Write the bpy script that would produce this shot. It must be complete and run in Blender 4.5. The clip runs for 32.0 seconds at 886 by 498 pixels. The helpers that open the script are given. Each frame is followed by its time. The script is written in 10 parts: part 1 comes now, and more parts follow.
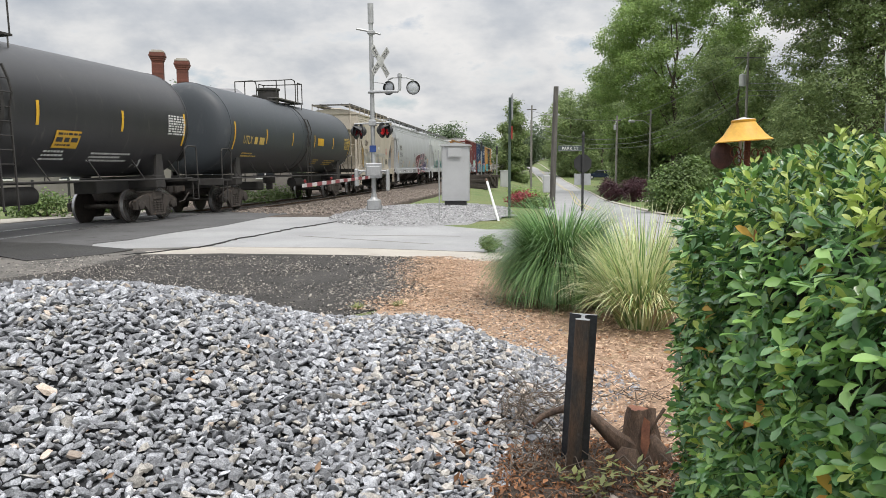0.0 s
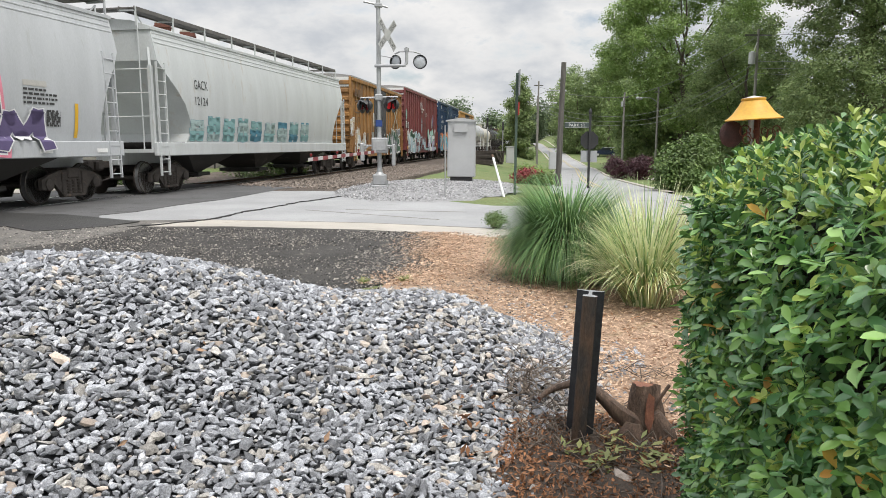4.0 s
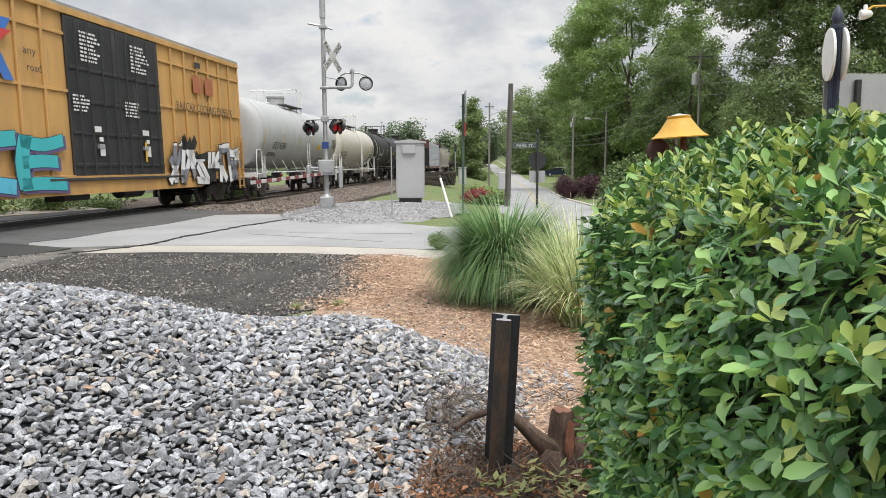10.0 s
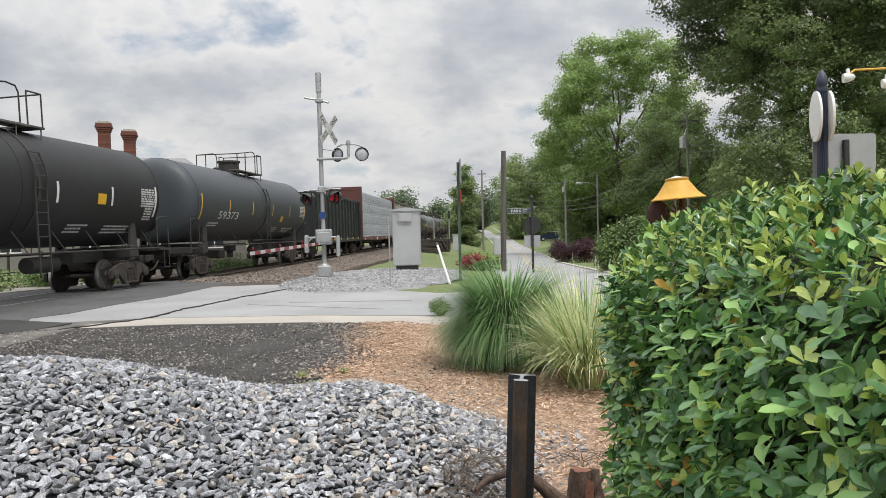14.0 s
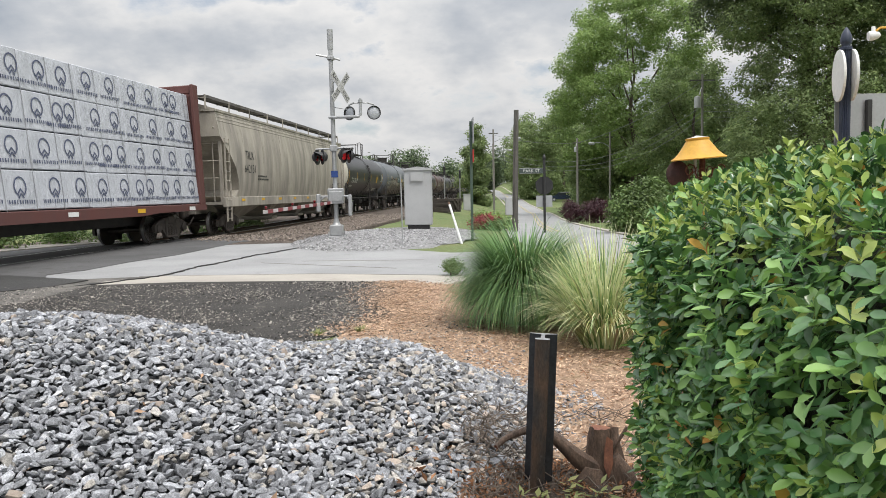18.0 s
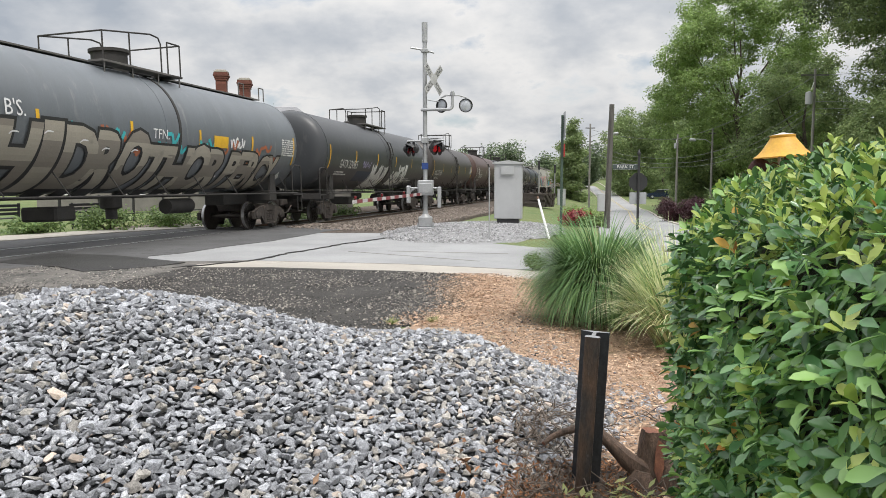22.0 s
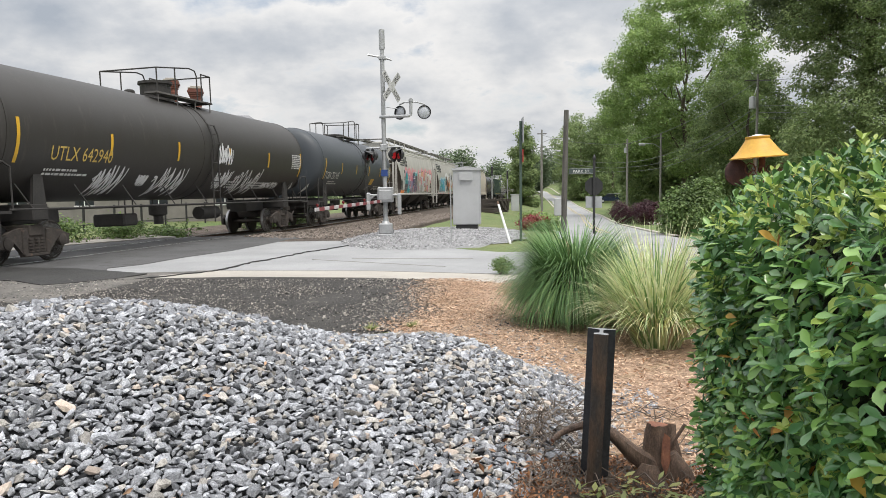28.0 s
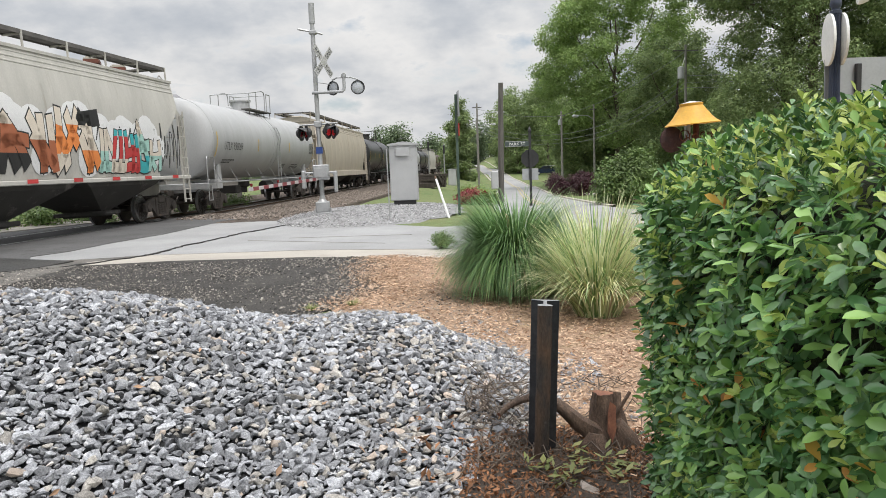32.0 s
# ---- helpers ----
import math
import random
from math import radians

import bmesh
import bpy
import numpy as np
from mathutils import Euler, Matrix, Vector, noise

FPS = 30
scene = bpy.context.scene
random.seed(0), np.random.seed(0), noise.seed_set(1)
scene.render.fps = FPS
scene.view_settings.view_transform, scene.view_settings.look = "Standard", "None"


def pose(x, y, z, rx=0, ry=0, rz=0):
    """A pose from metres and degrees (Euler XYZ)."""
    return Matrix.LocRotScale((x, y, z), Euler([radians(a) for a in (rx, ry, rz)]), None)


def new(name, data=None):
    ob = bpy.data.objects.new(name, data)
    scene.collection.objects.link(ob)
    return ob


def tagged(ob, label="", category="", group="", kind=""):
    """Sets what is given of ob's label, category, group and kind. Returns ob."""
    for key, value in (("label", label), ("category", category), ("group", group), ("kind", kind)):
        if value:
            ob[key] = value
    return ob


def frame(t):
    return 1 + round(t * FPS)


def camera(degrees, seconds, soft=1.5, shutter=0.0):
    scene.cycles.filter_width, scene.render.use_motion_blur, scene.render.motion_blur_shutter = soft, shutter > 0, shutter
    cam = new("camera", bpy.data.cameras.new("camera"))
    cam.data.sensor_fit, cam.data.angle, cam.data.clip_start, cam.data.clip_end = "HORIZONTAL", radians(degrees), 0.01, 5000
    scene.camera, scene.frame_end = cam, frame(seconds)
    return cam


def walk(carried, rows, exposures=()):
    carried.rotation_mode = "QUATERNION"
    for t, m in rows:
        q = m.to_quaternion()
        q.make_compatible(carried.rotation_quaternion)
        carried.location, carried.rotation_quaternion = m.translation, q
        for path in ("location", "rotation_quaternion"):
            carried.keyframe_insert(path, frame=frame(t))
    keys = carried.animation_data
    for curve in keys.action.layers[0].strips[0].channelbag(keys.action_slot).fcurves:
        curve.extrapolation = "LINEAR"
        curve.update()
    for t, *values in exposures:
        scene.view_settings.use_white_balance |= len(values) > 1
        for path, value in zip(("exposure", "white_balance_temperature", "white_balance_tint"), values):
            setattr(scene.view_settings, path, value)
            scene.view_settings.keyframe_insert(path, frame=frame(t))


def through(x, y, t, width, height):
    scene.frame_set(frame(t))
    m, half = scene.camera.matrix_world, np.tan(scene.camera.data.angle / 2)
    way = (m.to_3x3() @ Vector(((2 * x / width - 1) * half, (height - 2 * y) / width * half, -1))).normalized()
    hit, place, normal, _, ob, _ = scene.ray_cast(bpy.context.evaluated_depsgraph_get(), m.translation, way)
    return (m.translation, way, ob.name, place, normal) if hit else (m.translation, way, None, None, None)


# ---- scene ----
cam = camera(60.0, 32.0, soft=0.65)
# seconds, eye x y z, pitch, roll, yaw
PATH = [
    (0.0, 0.004, -0.003, 1.557, -6.06, 0.18, 0.01),
    (0.5, -0.012, -0.026, 1.568, -6.66, -0.46, -0.29),
    (1.0, 0.000, 0.017, 1.556, -7.05, -0.63, -0.39),
    (1.5, -0.016, -0.015, 1.560, -7.28, -0.91, -0.28),
    (2.0, -0.009, 0.009, 1.552, -7.40, -0.80, 0.04),
    (2.5, -0.015, -0.001, 1.553, -7.42, -0.68, 0.29),
    (3.0, -0.015, -0.005, 1.555, -7.48, -0.55, 0.45),
    (3.5, -0.016, -0.014, 1.555, -7.69, -0.40, 0.50),
    (5.5, -0.029, -0.033, 1.562, -8.05, -0.92, -0.03),
    (6.0, -0.019, 0.006, 1.552, -7.87, -0.69, -0.31),
    (6.5, 0.016, -0.001, 1.561, -7.74, -0.24, -0.68),
    (7.0, 0.119, 0.085, 1.556, -7.63, 0.32, -1.10),
    (7.5, 0.225, 0.154, 1.555, -7.53, 1.17, -1.50),
    (8.0, 0.270, 0.167, 1.545, -7.35, 1.21, -1.89),
    (8.5, 0.294, 0.186, 1.539, -7.20, 1.07, -2.21),
    (9.0, 0.304, 0.185, 1.537, -7.07, 0.79, -2.45),
    (9.5, 0.250, 0.148, 1.548, -6.82, 0.21, -2.79),
    (10.0, 0.215, 0.136, 1.548, -6.28, 0.08, -2.96),
    (10.5, 0.184, 0.097, 1.553, -5.42, -0.19, -3.10),
    (11.0, 0.157, 0.086, 1.552, -4.14, -0.06, -3.15),
    (11.5, 0.145, 0.065, 1.555, -2.65, 0.21, -3.22),
    (12.0, 0.128, 0.041, 1.553, -1.25, 0.45, -3.21),
    (12.5, 0.096, -0.018, 1.572, -0.49, 0.74, -3.24),
    (13.0, 0.097, 0.015, 1.554, -0.45, 0.99, -3.27),
    (13.5, 0.099, 0.003, 1.553, -0.82, 1.28, -3.48),
    (14.0, 0.106, 0.038, 1.541, -1.30, 1.43, -3.46),
    (14.5, 0.099, -0.004, 1.556, -1.57, 1.48, -3.17),
    (16.5, 0.058, 0.057, 1.518, -3.21, -0.26, -2.39),
    (17.0, 0.051, 0.028, 1.531, -3.71, 0.10, -2.94),
    (17.5, 0.045, 0.030, 1.533, -4.00, 0.64, -3.05),
    (18.0, 0.044, 0.046, 1.537, -4.28, 1.11, -2.70),
    (18.5, 0.048, 0.035, 1.538, -4.57, 1.18, -2.11),
    (19.0, 0.043, 0.031, 1.529, -4.58, 0.97, -1.57),
    (19.5, 0.036, 0.033, 1.526, -4.35, 0.82, -0.84),
    (20.0, 0.062, 0.020, 1.537, -4.02, 1.05, 0.53),
    (20.5, 0.123, 0.067, 1.536, -3.77, 1.34, 2.53),
    (21.0, 0.186, 0.068, 1.546, -3.81, 1.38, 4.43),
    (21.5, 0.229, 0.073, 1.512, -4.18, 0.78, 5.36),
    (22.0, 0.251, 0.046, 1.529, -4.71, -0.20, 4.40),
    (22.5, 0.190, -0.095, 1.462, -5.20, -2.12, 1.84),
    (23.0, 0.185, -0.032, 1.363, -5.32, -2.38, 0.94),
    (23.5, 0.171, -0.171, 1.400, -4.73, -1.96, 1.08),
    (24.0, 0.198, -0.083, 1.385, -4.27, -1.41, 1.52),
    (24.5, 0.247, 0.119, 1.478, -4.04, -0.61, 1.39),
    (26.5, 0.046, 0.066, 1.522, -6.34, -0.17, 0.15),
    (27.0, -0.006, 0.038, 1.508, -5.87, -0.14, 0.33),
    (27.5, -0.023, -0.012, 1.511, -5.06, 0.23, 0.61),
    (28.0, -0.026, -0.006, 1.508, -4.20, 0.61, 0.79),
    (28.5, -0.034, -0.016, 1.507, -3.65, 0.89, 0.69),
    (29.0, -0.053, -0.003, 1.491, -3.53, 0.67, -0.01),
    (29.5, -0.051, 0.018, 1.501, -3.72, 0.99, -1.06),
    (30.0, -0.045, 0.113, 1.487, -4.13, 1.20, -2.16),
    (30.5, -0.032, 0.100, 1.485, -4.60, 1.72, -3.13),
    (31.0, -0.025, 0.084, 1.485, -5.03, 2.09, -3.76),
    (31.5, -0.023, 0.091, 1.480, -5.50, 2.22, -3.96),
    (32.0, -0.028, 0.097, 1.494, -6.11, 2.09, -3.90),
]
walk(cam, [(t, pose(x, y, z, 90 + p, r, w)) for t, x, y, z, p, r, w in PATH],
     [(0.0, 0.0), (2.0, 0.06), (7.0, 0.08), (9.0, 0.06), (11.0, 0.0), (13.0, -0.2), (14.0, -0.1), (18.0, -0.05), (22.0, 0.0), (24.0, 0.04), (28.0, 0.04), (30.0, -0.04), (32.0, -0.02)])

# ---- light: bright cloudy noon, soft high sun ----
SUN_EL, SUN_ROT = 58.0, 150.0
world = bpy.data.worlds.new("cloudy_sky")
scene.world = world
world.use_nodes = True
wn, wl = world.node_tree.nodes, world.node_tree.links
wn.clear()
w_out, w_bg = wn.new("ShaderNodeOutputWorld"), wn.new("ShaderNodeBackground")
w_sky = wn.new("ShaderNodeTexSky")
w_sky.sky_type, w_sky.sun_disc = "NISHITA", False
w_sky.sun_elevation, w_sky.sun_rotation = radians(SUN_EL), radians(SUN_ROT)
w_tc, w_sep = wn.new("ShaderNodeTexCoord"), wn.new("ShaderNodeSeparateXYZ")
wl.new(w_tc.outputs["Generated"], w_sep.inputs[0])


def w_math(op, a, b=None):
    n = wn.new("ShaderNodeMath")
    n.operation = op
    for i, v in enumerate((a, b)):
        if v is None:
            continue
        if isinstance(v, (int, float)):
            n.inputs[i].default_value = v
        else:
            wl.new(v, n.inputs[i])
    return n.outputs[0]


def w_ramp(src, stops):
    n = wn.new("ShaderNodeValToRGB")
    wl.new(src, n.inputs[0])
    while len(n.color_ramp.elements) < len(stops):
        n.color_ramp.elements.new(0.5)
    for e, (p, c) in zip(n.color_ramp.elements, stops):
        e.position, e.color = p, (*c, 1)
    return n.outputs[0]


def w_noise(vec, scale, detail, rough, shift):
    m = wn.new("ShaderNodeMapping")
    m.inputs["Location"].default_value = shift
    wl.new(vec, m.inputs["Vector"])
    n = wn.new("ShaderNodeTexNoise")
    n.inputs["Scale"].default_value, n.inputs["Detail"].default_value, n.inputs["Roughness"].default_value = scale, detail, rough
    wl.new(m.outputs[0], n.inputs["Vector"])
    return n.outputs["Fac"]


# a cloud deck: the way to the sky met with a flattened dome
w_den = w_math("ADD", w_math("MAXIMUM", w_sep.outputs[2], 0.0), 0.42)
w_u, w_v = w_math("DIVIDE", w_sep.outputs[0], w_den), w_math("DIVIDE", w_sep.outputs[1], w_den)
w_comb = wn.new("ShaderNodeCombineXYZ")
wl.new(w_u, w_comb.inputs[0]), wl.new(w_v, w_comb.inputs[1])
CLOUD = w_comb.outputs[0]
body = w_noise(CLOUD, 2.4, 9.0, 0.54, (3.1, 1.7, 0.4))
fine = w_noise(CLOUD, 5.2, 8.0, 0.58, (0.3, 5.2, 1.1))
dens = w_math("ADD", w_math("MULTIPLY", body, 0.66), w_math("MULTIPLY", fine, 0.34))
cloud_col = w_ramp(dens, [(0.36, (0.88, 0.905, 0.94)), (0.43, (1.08, 1.07, 1.06)), (0.49, (0.93, 0.94, 0.955)), (0.545, (0.76, 0.79, 0.835)), (0.66, (0.52, 0.575, 0.655))])
cover = w_ramp(w_math("ADD", w_math("MULTIPLY", body, 0.5), w_math("MULTIPLY", fine, 0.5)), [(0.36, (0.35, 0.35, 0.35)), (0.45, (1, 1, 1))])
w_skys = wn.new("ShaderNodeMixRGB")
w_skys.blend_type = "MULTIPLY"
w_skys.inputs[0].default_value = 1.0
w_skys.inputs[2].default_value = (0.13, 0.13, 0.13, 1)
wl.new(w_sky.outputs[0], w_skys.inputs[1])
w_mix = wn.new("ShaderNodeMixRGB")
wl.new(cover, w_mix.inputs[0]), wl.new(w_skys.outputs[0], w_mix.inputs[1]), wl.new(cloud_col, w_mix.inputs[2])
# an overcast sky is brighter overhead than at the horizon
w_lift = w_math("ADD", 0.74, w_math("MULTIPLY", w_math("POWER", w_math("MAXIMUM", w_sep.outputs[2], 0.0), 2.2), 2.15))
wl.new(w_mix.outputs[0], w_bg.inputs["Color"]), wl.new(w_lift, w_bg.inputs["Strength"])
wl.new(w_bg.outputs[0], w_out.inputs[0])

sun = new("sun", bpy.data.lights.new("sun", "SUN"))
sun.data.energy, sun.data.angle, sun.data.color = 2.0, radians(14), (1.0, 0.955, 0.89)
sun.rotation_euler = (radians(90 - SUN_EL), 0, radians(180 - SUN_ROT))
scene.view_settings.exposure = 0.0


# ---- materials ----
def surf(name, c1, c2=None, scale=4.0, rough=0.7, metal=0.0, bump=0.15, bscale=40.0, fine=0.25, c3=None, spots=0.0, stretch=(1, 1, 1), island=0.0, spec=0.5, dist=0.02):
    """A surface with two tones in large patches, fine grain, optional stains (c3) and optional difference from piece to piece."""
    m = bpy.data.materials.new(name)
    m.use_nodes = True
    n, l = m.node_tree.nodes, m.node_tree.links
    b = n["Principled BSDF"]
    b.inputs["Roughness"].default_value, b.inputs["Metallic"].default_value = rough, metal
    b.inputs["Specular IOR Level"].default_value = spec
    c2 = c2 or tuple(v * 0.7 for v in c1)
    tc, mp = n.new("ShaderNodeTexCoord"), n.new("ShaderNodeMapping")
    mp.inputs["Scale"].default_value = stretch
    l.new(tc.outputs["Object"], mp.inputs["Vector"])

    def noi(s, d, r=0.6):
        q = n.new("ShaderNodeTexNoise")
        q.inputs["Scale"].default_value, q.inputs["Detail"].default_value, q.inputs["Roughness"].default_value = s, d, r
        l.new(mp.outputs[0], q.inputs["Vector"])
        return q.outputs["Fac"]

    def ramp(src, lo, hi):
        q = n.new("ShaderNodeMapRange")
        q.inputs["From Min"].default_value, q.inputs["From Max"].default_value = lo, hi
        l.new(src, q.inputs["Value"])
        return q.outputs[0]

    def mix(f, a, bb, kind="MIX"):
        q = n.new("ShaderNodeMixRGB")
        q.blend_type = kind
        for i, v in enumerate((f, a, bb)):
            if isinstance(v, (int, float)):
                q.inputs[i].default_value = v
            elif isinstance(v, tuple):
                q.inputs[i].default_value = (*v, 1)
            else:
                l.new(v, q.inputs[i])
        return q.outputs[0]

    col = mix(ramp(noi(scale, 5), 0.35, 0.65), c1, c2)
    grain = noi(bscale, 4, 0.7)
    g = ramp(grain, 0.3, 0.7)
    dark = mix(g, (1 - fine,) * 3, (1 + fine * 0.6,) * 3)
    col = mix(1.0, col, dark, "MULTIPLY")
    if c3:
        col = mix(ramp(noi(scale * 0.6 + 1.3, 7, 0.7), 0.62 - spots * 0.25, 0.72 - spots * 0.2), col, c3)
    if island:
        geo, oi, add, fr = n.new("ShaderNodeNewGeometry"), n.new("ShaderNodeObjectInfo"), n.new("ShaderNodeMath"), n.new("ShaderNodeMath")
        l.new(geo.outputs["Random Per Island"], add.inputs[0]), l.new(oi.outputs["Random"], add.inputs[1])
        fr.operation = "FRACT"
        l.new(add.outputs[0], fr.inputs[0])
        lo, hi = 1 - island, 1 + island
        col = mix(1.0, col, mix(fr.outputs[0], (lo, lo, lo), (hi, hi, hi)), "MULTIPLY")
    l.new(col, b.inputs["Base Color"])
    if bump:
        bp = n.new("ShaderNodeBump")
        bp.inputs["Strength"].default_value, bp.inputs["Distance"].default_value = bump, dist
        l.new(grain, bp.inputs["Height"])
        l.new(bp.outputs[0], b.inputs["Normal"])
        rr = n.new("ShaderNodeMapRange")
        rr.inputs["To Min"].default_value, rr.inputs["To Max"].default_value = max(rough - 0.12, 0.02), min(rough + 0.12, 1)
        l.new(grain, rr.inputs["Value"])
        l.new(rr.outputs[0], b.inputs["Roughness"])
    return m


def plain(name, c, rough=0.6, metal=0.0):
    return surf(name, c, tuple(v * 0.85 for v in c), 3.0, rough, metal, 0.05, 30, 0.1)


def leafy(name, c1, c2, rough=0.45, through=0.25, spread=0.35):
    """Leaves: a tone from leaf to leaf, gloss and some light let through."""
    m = bpy.data.materials.new(name)
    m.use_nodes = True
    n, l = m.node_tree.nodes, m.node_tree.links
    b = n["Principled BSDF"]
    b.inputs["Roughness"].default_value = rough
    geo, oi, add, fr, mx = (n.new("ShaderNode" + k) for k in ("NewGeometry", "ObjectInfo", "Math", "Math", "MixRGB"))
    l.new(geo.outputs["Random Per Island"], add.inputs[0]), l.new(oi.outputs["Random"], add.inputs[1])
    fr.operation = "FRACT"
    l.new(add.outputs[0], fr.inputs[0]), l.new(fr.outputs[0], mx.inputs[0])
    mx.inputs[1].default_value, mx.inputs[2].default_value = (*c1, 1), (*c2, 1)
    tc, no, mr, mu = (n.new("ShaderNode" + k) for k in ("TexCoord", "TexNoise", "MapRange", "MixRGB"))
    no.inputs["Scale"].default_value, no.inputs["Detail"].default_value = 0.9, 3
    l.new(tc.outputs["Object"], no.inputs["Vector"]), l.new(no.outputs["Fac"], mr.inputs["Value"])
    mr.inputs["From Min"].default_value, mr.inputs["From Max"].default_value = 0.35, 0.65
    mr.inputs["To Min"].default_value, mr.inputs["To Max"].default_value = 1 - spread, 1 + spread
    mu.blend_type, mu.inputs[0].default_value = "MULTIPLY", 1.0
    l.new(mx.outputs[0], mu.inputs[1]), l.new(mr.outputs[0], mu.inputs[2])
    l.new(mu.outputs[0], b.inputs["Base Color"])
    tr, ms, out = n.new("ShaderNodeBsdfTranslucent"), n.new("ShaderNodeMixShader"), n["Material Output"]
    l.new(mu.outputs[0], tr.inputs["Color"])
    ms.inputs[0].default_value = through
    l.new(b.outputs[0], ms.inputs[1]), l.new(tr.outputs[0], ms.inputs[2]), l.new(ms.outputs[0], out.inputs[0])
    return m


def glow(name, c, strength):
    m = plain(name, c, 0.3)
    b = m.node_tree.nodes["Principled BSDF"]
    b.inputs["Emission Color"].default_value, b.inputs["Emission Strength"].default_value = (*c, 1), strength
    return m


M_GRASS = surf("lawn", (0.105, 0.165, 0.047), (0.17, 0.19, 0.07), 0.35, 0.95, 0, 0.5, 35, 0.45, (0.24, 0.20, 0.10), 0.15, dist=0.04)
M_ASPH = surf("worn_grey_asphalt", (0.345, 0.345, 0.345), (0.275, 0.275, 0.275), 0.45, 0.9, 0, 0.3, 90, 0.22, (0.27, 0.27, 0.265), 0.25, dist=0.008)
M_ASPHD = surf("dark_asphalt", (0.115, 0.113, 0.113), (0.08, 0.079, 0.078), 0.6, 0.88, 0, 0.35, 80, 0.3, (0.055, 0.053, 0.05), 0.3, dist=0.01)
M_CONC = surf("gutter_concrete", (0.44, 0.405, 0.355), (0.36, 0.33, 0.29), 0.8, 0.9, 0, 0.2, 70, 0.15, (0.33, 0.30, 0.26), 0.2, dist=0.006)
M_LOT = surf("black_millings", (0.056, 0.053, 0.050), (0.088, 0.083, 0.077), 0.9, 0.95, 0, 0.8, 55, 0.55, (0.17, 0.155, 0.135), 0.10, spec=0.25, dist=0.03)
M_GRITG = surf("washed_grit", (0.20, 0.185, 0.165), (0.10, 0.095, 0.088), 1.6, 0.95, 0, 0.7, 45, 0.5, (0.30, 0.28, 0.25), 0.2, dist=0.03)
M_MULCH = surf("pine_mulch", (0.46, 0.315, 0.215), (0.37, 0.245, 0.165), 1.2, 0.95, 0, 0.7, 60, 0.45, (0.44, 0.33, 0.21), 0.3, dist=0.03)
M_CHIP = surf("mulch_chip", (0.56, 0.395, 0.275), (0.40, 0.27, 0.18), 2.0, 0.9, 0, 0.1, 30, 0.2, island=0.5)
M_LITTER = surf("dead_leaf", (0.28, 0.125, 0.055), (0.20, 0.10, 0.05), 3.0, 0.8, 0, 0.1, 30, 0.2, island=0.5)
M_TWIG = surf("grey_twig", (0.23, 0.185, 0.15), (0.09, 0.07, 0.055), 9.0, 0.9, 0, 0.3, 60, 0.3)
M_STONE = surf("granite_ballast", (0.415, 0.425, 0.45), (0.225, 0.231, 0.25), 30.0, 0.8, 0, 0.7, 130, 0.55, (0.66, 0.655, 0.66), 0.22, island=0.5, dist=0.006)
M_STONEW = surf("warm_grey_granite", (0.46, 0.435, 0.40), (0.31, 0.29, 0.265), 30.0, 0.8, 0, 0.7, 130, 0.5, (0.66, 0.63, 0.59), 0.2, island=0.4, dist=0.006)
M_STONET = surf("tan_stone", (0.52, 0.45, 0.39), (0.46, 0.375, 0.31), 20.0, 0.85, 0, 0.4, 120, 0.3, island=0.35, dist=0.006)
# bed of the stone heap: near black, shade of the gaps put into colour
M_BED = surf("stone_gap_shade", (0.045, 0.046, 0.05), (0.028, 0.029, 0.031), 9.0, 0.95, 0, 0.6, 60, 0.4, dist=0.03)
M_PAD = surf("light_gravel", (0.36, 0.357, 0.357), (0.26, 0.258, 0.258), 6.0, 0.95, 0, 0.9, 26, 0.5, dist=0.05)
M_BALLAST = surf("brown_ballast", (0.19, 0.155, 0.13), (0.115, 0.095, 0.08), 1.5, 0.97, 0, 1.0, 17, 0.6, spec=0.2, dist=0.08)
M_TIE = surf("creosoted_tie", (0.09, 0.075, 0.062), (0.055, 0.047, 0.04), 3.0, 0.9, 0, 0.4, 30, 0.4, stretch=(1, 6, 1))
M_RAIL = surf("rusted_rail", (0.16, 0.10, 0.065), (0.10, 0.065, 0.045), 3.0, 0.6, 0.5, 0.2, 40, 0.3)
M_RAILTOP = surf("polished_rail_head", (0.55, 0.55, 0.56), (0.45, 0.44, 0.43), 2.0, 0.28, 1.0, 0.05, 30, 0.1)
M_STEEL = surf("galvanized_steel", (0.47, 0.475, 0.48), (0.38, 0.385, 0.39), 4.0, 0.45, 0.55, 0.08, 30, 0.12)
M_ALU = surf("painted_aluminium", (0.50, 0.505, 0.51), (0.44, 0.445, 0.45), 1.2, 0.45, 0.25, 0.05, 40, 0.07, (0.40, 0.39, 0.37), 0.05)
M_WHITE = surf("white_paint", (0.78, 0.78, 0.77), (0.68, 0.68, 0.66), 2.0, 0.5, 0, 0.05, 30, 0.1)
M_RED = plain("red_paint", (0.55, 0.045, 0.035), 0.45)
M_BLACK = surf("black_paint", (0.022, 0.022, 0.024), (0.035, 0.034, 0.034), 2.0, 0.42, 0, 0.08, 30, 0.2)
M_LENS = glow("red_signal_lens", (0.5, 0.025, 0.03), 0.18)
M_LENSOFF = plain("dark_red_lens", (0.16, 0.012, 0.014), 0.25)
M_GLASS = surf("grey_lens_back", (0.50, 0.52, 0.55), (0.42, 0.44, 0.47), 3.0, 0.35, 0.2, 0.03, 30, 0.05)
M_BLUE = plain("blue_plate", (0.025, 0.06, 0.22), 0.4)
M_WOODP = surf("weathered_pole", (0.145, 0.135, 0.122), (0.09, 0.084, 0.076), 3.0, 0.9, 0, 0.5, 30, 0.35, stretch=(5, 5, 0.4))
